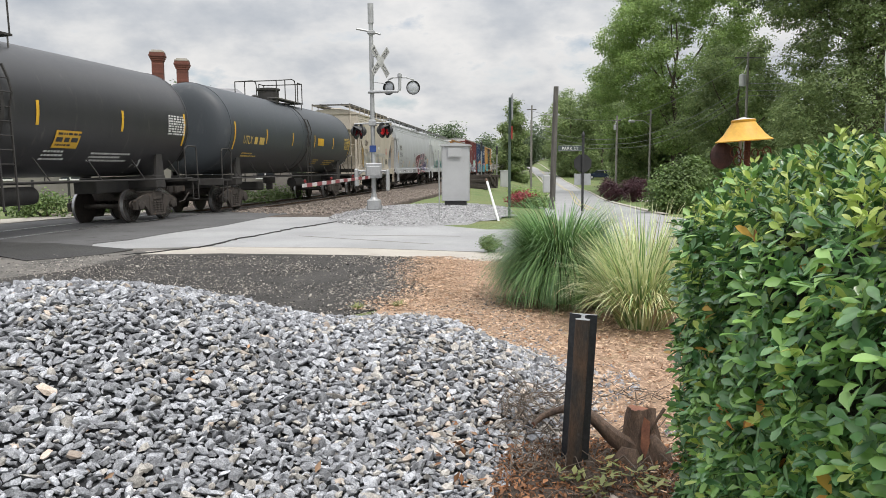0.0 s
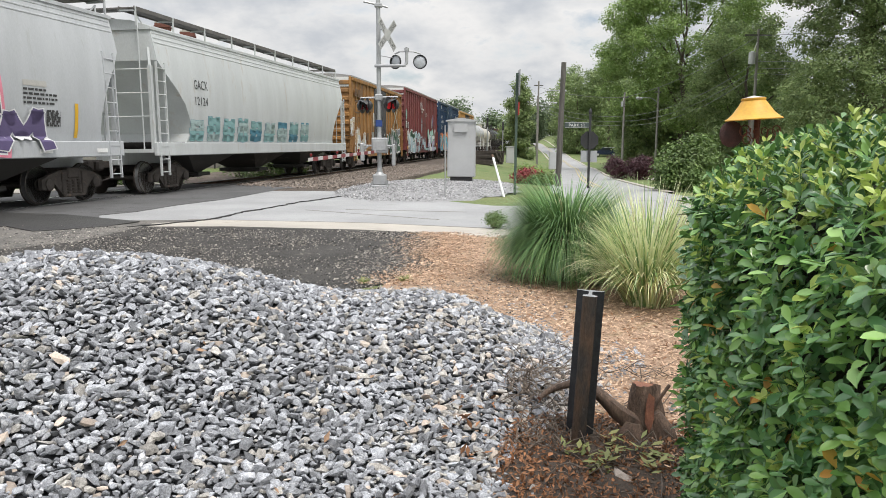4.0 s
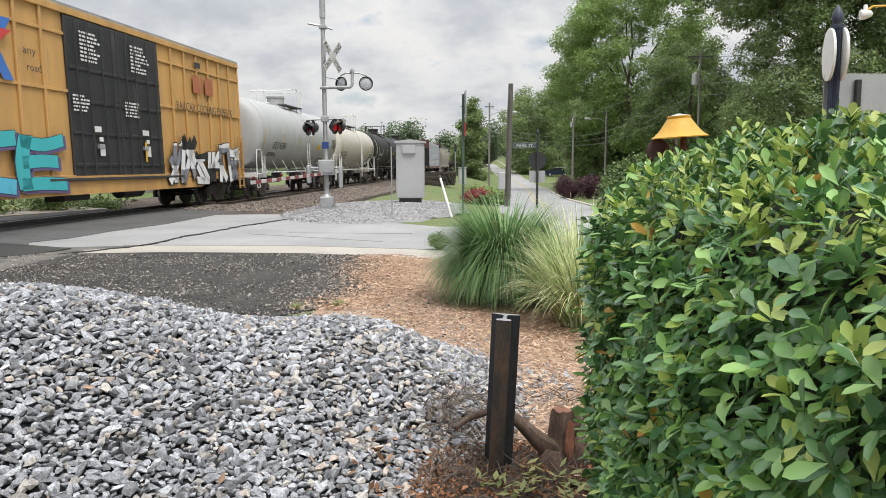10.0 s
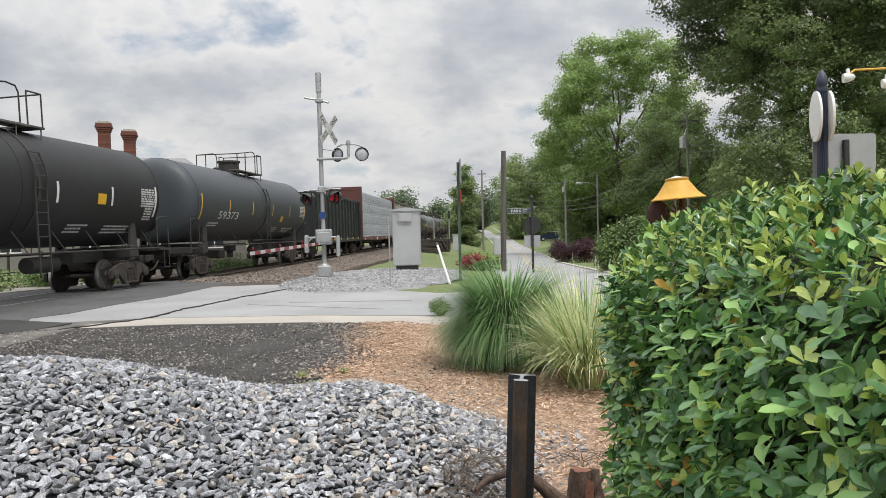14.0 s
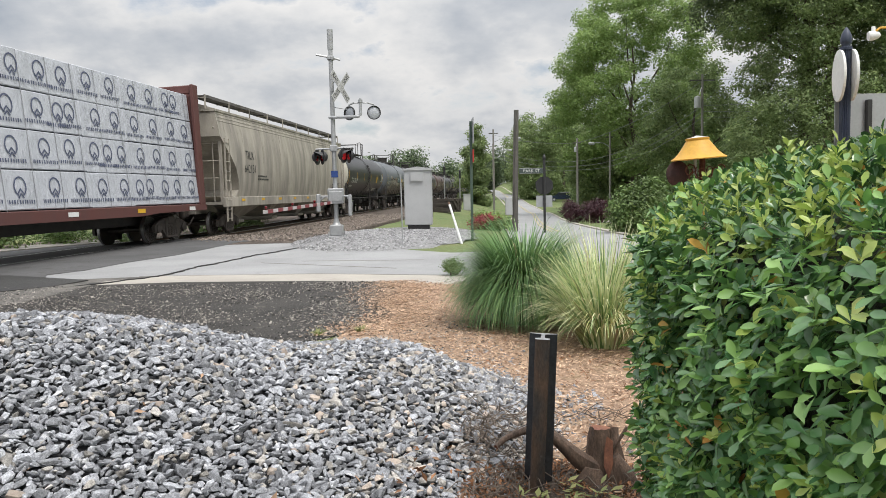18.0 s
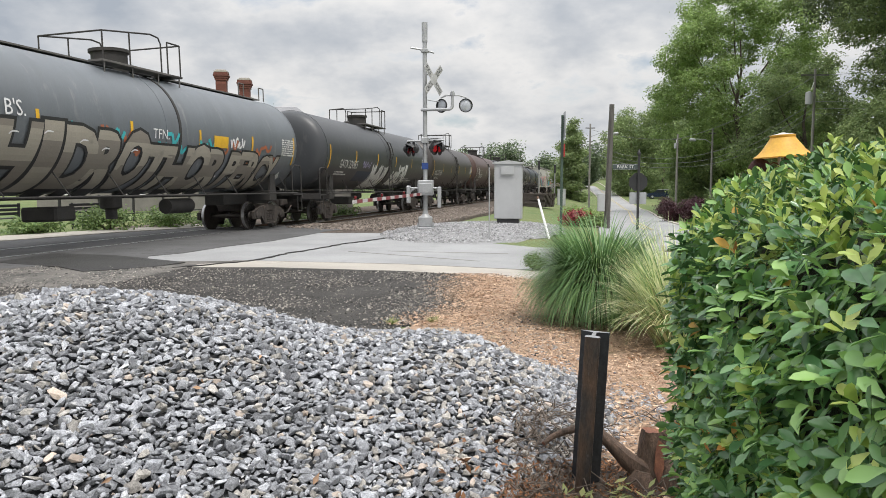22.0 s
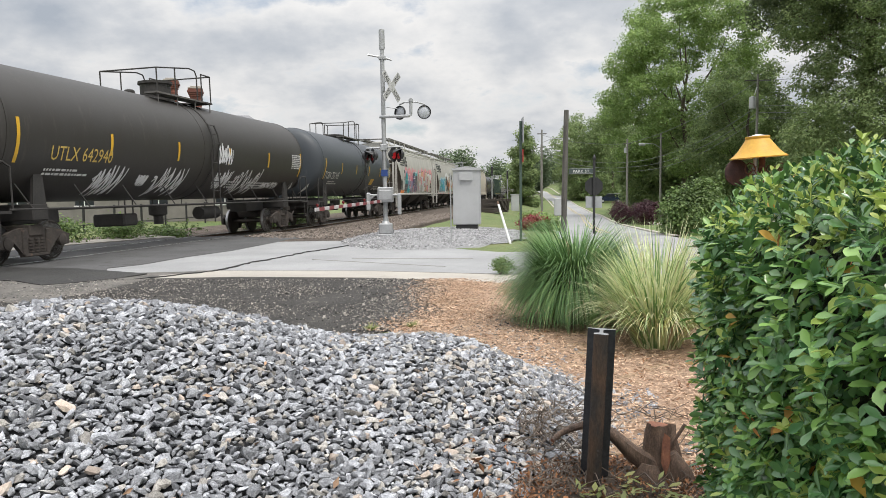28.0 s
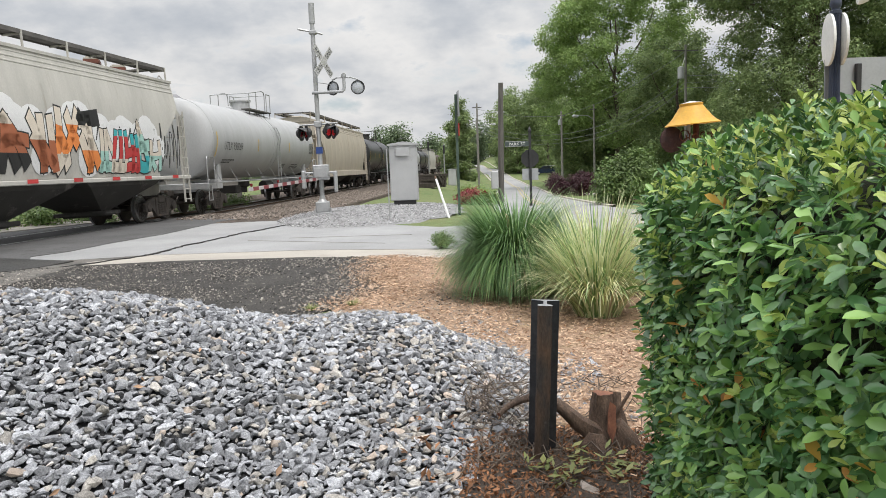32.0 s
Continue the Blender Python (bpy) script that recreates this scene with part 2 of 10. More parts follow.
M_POLE = surf("grey_pole_timber", (0.30, 0.285, 0.26), (0.21, 0.20, 0.18), 3.0, 0.9, 0, 0.5, 30, 0.3, stretch=(5, 5, 0.4))
M_GREENP = surf("green_sign_post", (0.075, 0.11, 0.085), (0.055, 0.085, 0.07), 3.0, 0.6, 0.2, 0.1, 30, 0.2)
M_SIGNG = plain("street_sign_green", (0.055, 0.075, 0.07), 0.5)
M_SIGNB = surf("sign_back", (0.42, 0.43, 0.44), (0.36, 0.37, 0.38), 3.0, 0.4, 0.4, 0.04, 30, 0.08)
M_NAVY = surf("navy_post_paint", (0.035, 0.045, 0.075), (0.05, 0.06, 0.09), 3.0, 0.45, 0.1, 0.05, 30, 0.12)
M_YELLOW = surf("faded_yellow_enamel", (0.66, 0.37, 0.045), (0.60, 0.31, 0.035), 5.0, 0.5, 0, 0.15, 30, 0.12, (0.30, 0.16, 0.06), 0.06)
M_RUST = surf("flaked_rust", (0.16, 0.06, 0.035), (0.10, 0.04, 0.028), 6.0, 0.85, 0.2, 0.5, 40, 0.35)
M_POSTRUST = surf("rusted_rail_stub", (0.125, 0.08, 0.055), (0.055, 0.05, 0.048), 7.0, 0.6, 0.5, 0.35, 60, 0.35, (0.20, 0.19, 0.18), 0.12, stretch=(2, 2, 0.6))
M_POSTDARK = surf("dark_rail_web", (0.035, 0.038, 0.045), (0.06, 0.06, 0.065), 6.0, 0.5, 0.5, 0.2, 50, 0.3)
M_BARK = surf("tree_bark", (0.155, 0.125, 0.10), (0.095, 0.075, 0.06), 5.0, 0.95, 0, 0.6, 25, 0.4, stretch=(3, 3, 0.6))
M_STUMP = surf("stump_bark", (0.175, 0.115, 0.082), (0.095, 0.066, 0.05), 14.0, 0.9, 0, 0.6, 60, 0.4, stretch=(2, 2, 0.7))
M_CUT = surf("red_cut_wood", (0.27, 0.115, 0.065), (0.17, 0.07, 0.045), 16.0, 0.85, 0, 0.3, 60, 0.3)
M_BRICK = surf("red_brick", (0.20, 0.075, 0.055), (0.15, 0.06, 0.045), 9.0, 0.9, 0, 0.3, 30, 0.3, island=0.25)
M_ROOF = surf("grey_shingle", (0.30, 0.30, 0.31), (0.23, 0.23, 0.24), 2.0, 0.9, 0, 0.4, 20, 0.3)
M_SIDING = surf("pale_siding", (0.66, 0.64, 0.60), (0.56, 0.54, 0.50), 1.0, 0.7, 0, 0.1, 20, 0.1)
M_WINDOW = plain("dark_window", (0.03, 0.035, 0.04), 0.1)
M_L_DARK = leafy("hedge_leaf_dark", (0.054, 0.138, 0.052), (0.14, 0.265, 0.10), 0.2, 0.12, 0.35)
M_L_MID = leafy("hedge_leaf_mid", (0.135, 0.275, 0.070), (0.25, 0.41, 0.118), 0.22, 0.2, 0.35)
M_L_YOUNG = leafy("hedge_leaf_young", (0.32, 0.45, 0.085), (0.50, 0.57, 0.17), 0.34, 0.3, 0.15)
M_L_GOLD = leafy("hedge_leaf_orange", (0.56, 0.36, 0.07), (0.56, 0.24, 0.07), 0.4, 0.3, 0.1)
M_HCORE = surf("hedge_inner_shade", (0.018, 0.028, 0.012), (0.03, 0.035, 0.018), 9.0, 0.95, 0, 0.8, 30, 0.5, dist=0.04)
M_G_DEEP = leafy("maiden_grass_blade", (0.085, 0.19, 0.065), (0.165, 0.29, 0.105), 0.42, 0.25, 0.15)
M_G_MID = leafy("bright_grass_blade", (0.17, 0.31, 0.105), (0.28, 0.42, 0.16), 0.42, 0.3, 0.15)
M_G_PALE = leafy("variegated_grass_blade", (0.62, 0.68, 0.32), (0.84, 0.86, 0.58), 0.5, 0.36, 0.1)
M_G_DRY = leafy("dry_grass_blade", (0.55, 0.47, 0.28), (0.40, 0.33, 0.19), 0.6, 0.2, 0.1)
M_T_LIGHT = leafy("broadleaf_crown", (0.18, 0.28, 0.085), (0.36, 0.47, 0.16), 0.5, 0.45, 0.25)
M_T_DARK = leafy("dark_crown", (0.15, 0.22, 0.09), (0.315, 0.385, 0.16), 0.55, 0.45, 0.3)
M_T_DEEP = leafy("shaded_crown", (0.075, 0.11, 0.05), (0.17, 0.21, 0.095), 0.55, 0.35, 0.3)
M_T_FAR = leafy("far_crown", (0.125, 0.175, 0.10), (0.20, 0.255, 0.145), 0.8, 0.25, 0.3)
M_T_PURPLE = leafy("purple_shrub_leaf", (0.055, 0.02, 0.028), (0.10, 0.034, 0.042), 0.5, 0.15, 0.3)
M_T_RED = leafy("red_flower", (0.36, 0.05, 0.06), (0.25, 0.035, 0.045), 0.6, 0.15, 0.3)
M_SHRUB = leafy("shrub_leaf", (0.10, 0.17, 0.05), (0.20, 0.28, 0.09), 0.5, 0.3, 0.3)
M_WEED = leafy("weed_leaf", (0.15, 0.20, 0.055), (0.36, 0.36, 0.14), 0.5, 0.3, 0.1)


# ---- mesh helpers ----
class Shape:
    """Vertices, faces and a material slot a face, gathered piece by piece."""

    def __init__(self):
        self.v, self.f, self.m = [], [], []

    def add(self, verts, faces, mi=0):
        o = len(self.v)
        self.v += [tuple(p) for p in verts]
        self.f += [tuple(i + o for i in q) for q in faces]
        self.m += [mi] * len(faces)
        return self

    def box(self, x0, x1, y0, y1, z0, z1, b=0.0, mi=0):
        if b <= 0:
            v = [(x, y, z) for x in (x0, x1) for y in (y0, y1) for z in (z0, z1)]
            return self.add(v, [(0, 1, 3, 2), (4, 6, 7, 5), (0, 4, 5, 1), (2, 3, 7, 6), (0, 2, 6, 4), (1, 5, 7, 3)], mi)
        b = min(b, (x1 - x0) * 0.45, (y1 - y0) * 0.45, (z1 - z0) * 0.45)
        bx = bmesh.new()
        bmesh.ops.create_cube(bx, size=1.0)
        for p in bx.verts:
            p.co = ((x0 + x1) / 2 + p.co.x * (x1 - x0), (y0 + y1) / 2 + p.co.y * (y1 - y0), (z0 + z1) / 2 + p.co.z * (z1 - z0))
        bmesh.ops.bevel(bx, geom=list(bx.edges), offset=b, segments=1, affect="EDGES")
        bx.verts.index_update()
        self.add([p.co[:] for p in bx.verts], [[q.index for q in f.verts] for f in bx.faces], mi)
        bx.free()
        return self

    def slab(self, corners, low, high, mi=0):
        """A flat plate over a polygon given by its corners (x, y)."""
        n = len(corners)
        v = [(x, y, low) for x, y in corners] + [(x, y, high) for x, y in corners]
        return self.add(v, [tuple(range(n - 1, -1, -1)), tuple(range(n, 2 * n))] + [(i, (i + 1) % n, n + (i + 1) % n, n + i) for i in range(n)], mi)

    def side(self, outline, y0, y1, mi=0):
        """A plate in the x-z plane with thickness along y."""
        n = len(outline)
        v = [(x, y0, z) for x, z in outline] + [(x, y1, z) for x, z in outline]
        return self.add(v, [tuple(range(n)), tuple(range(2 * n - 1, n - 1, -1))] + [(i, n + i, n + (i + 1) % n, (i + 1) % n) for i in range(n)], mi)

    def cyl(self, p, q, r, r2=None, seg=10, mi=0, cap=True):
        p, q = Vector(p), Vector(q)
        r2 = r if r2 is None else r2
        w = (q - p).normalized()
        a = w.orthogonal().normalized()
        b = w.cross(a)
        v = []
        for c, rr in ((p, r), (q, r2)):
            v += [c + (a * math.cos(k * math.tau / seg) + b * math.sin(k * math.tau / seg)) * rr for k in range(seg)]
        f = [(k, (k + 1) % seg, seg + (k + 1) % seg, seg + k) for k in range(seg)]
        if cap:
            f += [tuple(range(seg - 1, -1, -1)), tuple(range(seg, 2 * seg))]
        return self.add(v, f, mi)

    def pipe(self, pts, r, seg=6, mi=0):
        for p, q in zip(pts, pts[1:]):
            self.cyl(p, q, r, None, seg, mi)
        return self

    def lathe(self, base, axis, profile, seg=24, mi=0):
        """Rings (way along the axis, radius) turned round the axis from base."""
        w = Vector(axis).normalized()
        a = w.orthogonal().normalized()
        b = w.cross(a)
        base = Vector(base)
        v, f = [], []
        for s, r in profile:
            v += [base + w * s + (a * math.cos(k * math.tau / seg) + b * math.sin(k * math.tau / seg)) * max(r, 1e-4) for k in range(seg)]
        for i in range(len(profile) - 1):
            f += [(i * seg + k, i * seg + (k + 1) % seg, (i + 1) * seg + (k + 1) % seg, (i + 1) * seg + k) for k in range(seg)]
        f += [tuple(range(seg - 1, -1, -1)), tuple(range((len(profile) - 1) * seg, len(profile) * seg))]
        return self.add(v, f, mi)

    def mesh(self, name, mats, smooth=None):
        me = bpy.data.meshes.new(name)
        me.from_pydata(self.v, [], self.f)
        for m in mats if isinstance(mats, (list, tuple)) else [mats]:
            me.materials.append(m)
        if any(self.m):
            me.polygons.foreach_set("material_index", self.m)
        if smooth:
            me.polygons.foreach_set("use_smooth", [True] * len(self.f))
            me.set_sharp_from_angle(angle=radians(smooth))
        me.update()
        return me


def part(name, shape, mats, parent=None, label="", smooth=None, at=None):
    ob = new(name, shape.mesh(name, mats, smooth) if isinstance(shape, Shape) else shape)
    ob.parent = parent
    if at is not None:
        ob.matrix_basis = at
    if label:
        ob["label"] = label
    return ob


def thing(name, m, label, category, group="", kind=""):
    ob = new(name)
    ob.empty_display_size = 0.2
    ob.matrix_basis = m
    return tagged(ob, label, category, group, kind)


def cloud_mesh(name, verts, faces, mats, index=None):
    """A mesh from arrays: faces of equal size."""
    me = bpy.data.meshes.new(name)
    verts, faces = np.asarray(verts, dtype=np.float32), np.asarray(faces, dtype=np.int32)
    k = faces.shape[1]
    me.vertices.add(len(verts)), me.loops.add(faces.size), me.polygons.add(len(faces))
    me.vertices.foreach_set("co", verts.ravel())
    me.loops.foreach_set("vertex_index", faces.ravel())
    me.polygons.foreach_set("loop_start", np.arange(0, faces.size, k, dtype=np.int32))
    me.polygons.foreach_set("loop_total", np.full(len(faces), k, dtype=np.int32))
    for m in mats if isinstance(mats, (list, tuple)) else [mats]:
        me.materials.append(m)
    if index is not None:
        me.polygons.foreach_set("material_index", np.asarray(index, dtype=np.int32))
    me.polygons.foreach_set("use_smooth", np.zeros(len(faces), dtype=bool))
    me.update(calc_edges=True)
    me.validate()
    return me


def letters(text, size, spacing=1.0):
    """A flat mesh of the words in the x-z plane, its lower left corner at 0."""
    cu = bpy.data.curves.new("words", "FONT")
    cu.body, cu.size, cu.space_character, cu.resolution_u = text, size, spacing, 2
    ob = bpy.data.objects.new("words", cu)
    scene.collection.objects.link(ob)
    bpy.context.view_layer.update()
    me = bpy.data.meshes.new_from_object(ob.evaluated_get(bpy.context.evaluated_depsgraph_get()))
    bpy.data.objects.remove(ob)
    s = Shape()
    s.add([(p.co.x, 0.0, p.co.y) for p in me.vertices], [tuple(q.vertices) for q in me.polygons])
    bpy.data.meshes.remove(me)
    return s




def smooth01(a, b, x):
    t = np.clip((np.asarray(x, dtype=float) - a) / (b - a), 0, 1)
    return t * t * (3 - 2 * t)


# ---- the lie of the land ----
HEAD, SIDE = radians(9.70), 13.24
BENDS = ((-400, 22, 0.0), (22, 48, 0.00228), (48, 110, -0.00026), (110, 1200, 0.0))


def on_track(s, lat=0.0):
    """Place (x, y) and heading of the line, s metres along it, lat to its far side."""
    x, y, a = min(s, 22.0), 0.0, 0.0
    for lo, hi, k in BENDS[1:]:
        n = min(s, hi) - lo
        if n <= 0:
            break
        for _ in range(8):
            h = n / 8
            a += k * h / 2
            x, y = x + math.cos(a) * h, y + math.sin(a) * h
            a += k * h / 2
    x, y = x - math.sin(a) * lat, y + math.cos(a) * lat
    c, n = (math.sin(HEAD), math.cos(HEAD)), (-math.cos(HEAD), math.sin(HEAD))
    return c[0] * x + n[0] * (SIDE + y), c[1] * x + n[1] * (SIDE + y), math.pi / 2 - HEAD + a


def street_x(y):
    return np.interp(y, [14, 22, 27, 35, 45, 53, 90, 120, 150, 190, 250, 900], [5.6, 5.4, 5.6, 6.6, 7.9, 9.2, 14.9, 18.0, 20.4, 23.4, 28.0, 85.0])


def street_z(y):
    return np.interp(y, [22, 60, 100, 130, 180, 260, 340, 900], [0, -0.9, -1.4, -1.0, 0.8, 4.0, 5.0, 5.0])


def track_x(y):
    return np.interp(y, [-300, 23.9, 50.0, 111, 1200], [-64.6, -9.34, -5.6, 2.0, 139.0])


def land(x, y):
    """Height of the ground at (x, y)."""
    u = np.asarray(x, dtype=float) - track_x(y)
    z = street_z(y) * smooth01(5.0, 13.0, u)
    bed = 0.42 * (1 - smooth01(4.5, 6.5, np.abs(u))) * np.clip(smooth01(26.0, 29.0, y) + smooth01(9.0, 6.5, y), 0, 1)
    return z + 0.35 * smooth01(16, 40, -u) - 0.012 - bed


gx = np.concatenate([np.linspace(-1500, -60, 14)[:-1], np.linspace(-60, 90, 151), np.linspace(90, 1500, 14)[1:]])
gy = np.concatenate([np.linspace(-300, -10, 8)[:-1], np.linspace(-10, 160, 120), np.linspace(160, 420, 60)[1:], np.linspace(420, 2500, 12)[1:]])
GX, GY = np.meshgrid(gx, gy)
GZ = land(GX, GY)
nx, ny = len(gx), len(gy)
gi = np.arange(nx * ny).reshape(ny, nx)
gf = np.stack([gi[:-1, :-1], gi[:-1, 1:], gi[1:, 1:], gi[1:, :-1]], -1).reshape(-1, 4)
ground = new("ground", cloud_mesh("ground", np.stack([GX, GY, GZ], -1).reshape(-1, 3), gf, M_GRASS))
tagged(ground, "mown lawn and grassy banks with dry patches", "ground", kind="structure")


def sheet(name, corners, z, mat, label, cat, thick=0.05, kind="structure"):
    ob = part(name, Shape().slab(corners, z - thick, z), mat)
    return tagged(ob, label, cat, kind=kind)


# cross street over the line
sheet("road", [(1.2, 13.9), (0.9, 14.0), (-1.63, 14.85), (-4.8, 15.2), (-7.6, 14.7), (-11.0, 14.0), (-14.6, 15.0), (-12.9, 20.3), (-11.9, 23.8), (-10.2, 27.4), (-8.4, 27.2), (-7.0, 25.6),
               (-4.32, 24.6), (-2.58, 24.5), (-0.99, 21.8), (1.11, 19.3), (2.9, 19.2), (3.42, 21.5), (8.0, 21.5), (30, 20.0), (30, 12.4), (9.0, 13.0)], 0.0, M_ASPH, "worn light grey asphalt street with long cracks", "road")
sheet("street_margin", [(-11.5, 11.5), (-4.3, 11.5), (-4.2, 15.25), (-7.0, 15.6), (-11.5, 16.0)], -0.003, M_GRITG, "grey grit beneath the broken edge of the street", "ground", 0.03)
sheet("road_edge", [(1.2, 12.5), (1.2, 13.87), (0.9, 13.97), (-1.63, 14.82), (-4.8, 15.17), (-5.6, 14.35), (-5.5, 13.85), (-4.04, 14.0), (-1.49, 13.65), (0.0, 13.05), (0.89, 12.6)], 0.004, M_CONC,
      "pale concrete gutter along the street's edge", "gutter")
sheet("crossing_apron", [(-7.28, 15.87), (-7.0, 15.2), (-7.6, 14.2), (-9.0, 13.0), (-14.2, 12.0), (-14.8, 15.0), (-12.9, 20.0), (-11.9, 23.3), (-10.3, 26.9), (-8.0, 28.2), (-4.6, 28.0), (-4.47, 27.06), (-5.51, 25.5), (-5.79, 22.8), (-6.03, 20.6), (-6.61, 18.5), (-6.86, 16.7)],
      0.012, M_ASPHD, "dark patched asphalt round the rails", "asphalt")
sheet("crossing_patch", [(-9.6, 16.2), (-8.05, 15.9), (-5.95, 14.63), (-6.17, 13.78), (-6.75, 13.11), (-7.06, 12.88), (-7.88, 13.56), (-9.6, 14.2)], 0.018, surf("fresh_tar", (0.03, 0.029, 0.028), (0.045, 0.043, 0.04), 1.0, 0.7, 0, 0.4, 60, 0.3), "black asphalt patch beside the rails", "asphalt")
sheet("far_walk", [(-12.9, 20.0), (-14.6, 15.0), (-17.0, 14.0), (-14.7, 20.4), (-13.2, 24.2), (-11.4, 28.6), (-10.1, 27.6), (-11.8, 23.9)], 0.03, M_CONC, "pale concrete walk beyond the line", "pavement")
sheet("lot", [(-9.5, 12.5), (-7.4, 12.9), (-5.7, 14.1), (-5.5, 13.8), (-4.04, 13.97), (-1.49, 13.6), (-0.45, 13.15), (0.0, 12.4), (-0.15, 11.9), (-0.05, 11.3), (-0.4, 10.6), (-0.2, 9.9), (-0.1, 9.5), (-0.35, 8.9), (-0.7, 8.4), (-2.0, 7.0), (-6.0, 6.0), (-12, 7)], 0.006, M_LOT,
      "black asphalt millings strewn with pale grit", "ground")
sheet("crossing_dirt", [(-8.5, 26.4), (-5.6, 24.4), (-4.3, 24.55), (-2.4, 24.4), (-2.9, 27.0), (-3.4, 30.5), (-5.5, 31.0), (-7.4, 29.0)], 0.006, M_BALLAST, "brown ballast spilt to the street's edge", "ballast")
sheet("grit_strip", [(-9.5, 13.9), (-7.88, 13.50), (-7.06, 12.84), (-6.64, 13.15), (-5.87, 14.35), (-5.55, 13.76), (-5.62, 12.6), (-5.74, 11.63), (-6.27, 10.75), (-9.5, 11.2)], 0.011, M_GRITG, "pale grit washed along the edge of the street", "ground")
sheet("mulch_bed", [(1.2, 12.48), (0.89, 12.57), (0.0, 13.0), (-0.45, 13.12), (0.0, 12.4), (-0.15, 11.9), (-0.05, 11.3), (-0.4, 10.6), (-0.2, 9.9), (-0.1, 9.5), (-0.35, 8.9), (-0.7, 8.4), (-1.0, 6.0), (0.2, 4.2), (-0.4, 1.5), (6.5, 1.2), (7.5, 8.0), (6.0, 12.9)], 0.01, M_MULCH,
      "shredded brown pine mulch bed", "mulch")

# the crack across the street
crack_line = [(-5.75, 13.7), (-5.33, 14.25), (-4.9, 14.9), (-4.74, 15.3), (-4.62, 16.2), (-4.5, 17.0), (-4.15, 18.3), (-3.88, 19.7), (-3.6, 20.4), (-3.2, 21.8), (-2.6, 23.1)]
cs = Shape()
rc = random.Random(4)
fine_line = []
for (x0, y0), (x1, y1) in zip(crack_line, crack_line[1:]):
    for k in range(5):
        u = k / 5
        fine_line.append((x0 + (x1 - x0) * u + rc.uniform(-0.05, 0.05), y0 + (y1 - y0) * u + rc.uniform(-0.05, 0.05)))
for (x0, y0), (x1, y1) in zip(fine_line, fine_line[1:]):
    d = Vector((x1 - x0, y1 - y0)).normalized()
    w = rc.uniform(0.012, 0.04) * (1.4 if y0 < 15.5 else 1.0)
    nrm = (-d.y * w, d.x * w)
    cs.slab([(x0 + nrm[0], y0 + nrm[1]), (x0 - nrm[0], y0 - nrm[1]), (x1 - nrm[0], y1 - nrm[1]), (x1 + nrm[0], y1 + nrm[1])], 0.004, 0.022)
tagged(part("road_crack", cs, surf("crack_tar", (0.05, 0.047, 0.044), (0.03, 0.03, 0.03), 6, 0.9)), "dark ragged crack in the asphalt", "crack", kind="structure")
cs = Shape()
for (x0, y0), (x1, y1), w in (((-5.2, 15.21), (-1.7, 14.88), 0.03), ((-1.7, 14.88), (1.0, 14.0), 0.02), ((-2.4, 17.8), (0.4, 17.4), 0.02), ((-3.3, 17.6), (-0.2, 15.6), 0.015)):
    d = Vector((x1 - x0, y1 - y0)).normalized() * w
    cs.slab([(x0 - d.y, y0 + d.x), (x0 + d.y, y0 - d.x), (x1 + d.y, y1 - d.x), (x1 - d.y, y1 + d.x)], 0.0, 0.007)
tagged(part("road_joint", cs, surf("joint_dirt", (0.30, 0.285, 0.265), (0.24, 0.23, 0.215), 6, 0.9)), "dirt-filled joints in the paving", "joint", kind="structure")


def ribbon(name, ys, half, lift, mat, label, cat, shift=0.0, dash=None):
    """A strip of road along the falling street."""
    v, f = [], []
    for i, y in enumerate(ys):
        x = float(street_x(y)) + shift
        z = float(land(x, y)) + lift
        v += [(x - half, y, z), (x + half, y, z), (x - half, y, z - 0.1), (x + half, y, z - 0.1)]
        if i:
            a, b = 4 * (i - 1), 4 * i
            f += [(a, a + 1, b + 1, b), (a, b, b + 2, a + 2), (a + 1, a + 3, b + 3, b + 1)]
    return tagged(part(name, Shape().add(v, f), mat), label, cat, kind="structure")


YS = [14 + 2.5 * i for i in range(40)] + [115 + 8 * i for i in range(22)]
ribbon("side_street", YS[3:], 2.0, 0.016, M_ASPH, "pale asphalt street falling away and climbing a far hill", "road")
M_LINE = surf("worn_road_yellow", (0.50, 0.41, 0.22), (0.40, 0.36, 0.26), 1.5, 0.85)
ribbon("centre_line", YS[7:], 0.055, 0.04, M_LINE, "double yellow centre line, worn", "road marking", 0.14)
ribbon("centre_line", YS[7:], 0.055, 0.04, M_LINE, "double yellow centre line, worn", "road marking", -0.14)
ribbon("kerb", YS[5:], 0.12, 0.07, M_CONC, "pale concrete kerb", "kerb", 2.1)
ribbon("kerb", YS[8:], 0.12, 0.07, M_CONC, "pale concrete kerb", "kerb", -2.1)

# ---- the line: ballast, ties, rails ----


def swept(section, s_list, mat, name, closed=True):
    v, f = [], []
    n = len(section)
    for i, s in enumerate(s_list):
        for lat, z in section:
            x, y, a = on_track(s, lat)
            v.append((x, y, z))
        if i:
            for k in range(n if closed else n - 1):
                a, b = (i - 1) * n + k, (i - 1) * n + (k + 1) % n
                f.append((a, b, b + n, a + n))
    f += [tuple(range(n)), tuple(range(len(v) - 1, len(v) - n - 1, -1))] if closed else []
    return Shape().add(v, f)


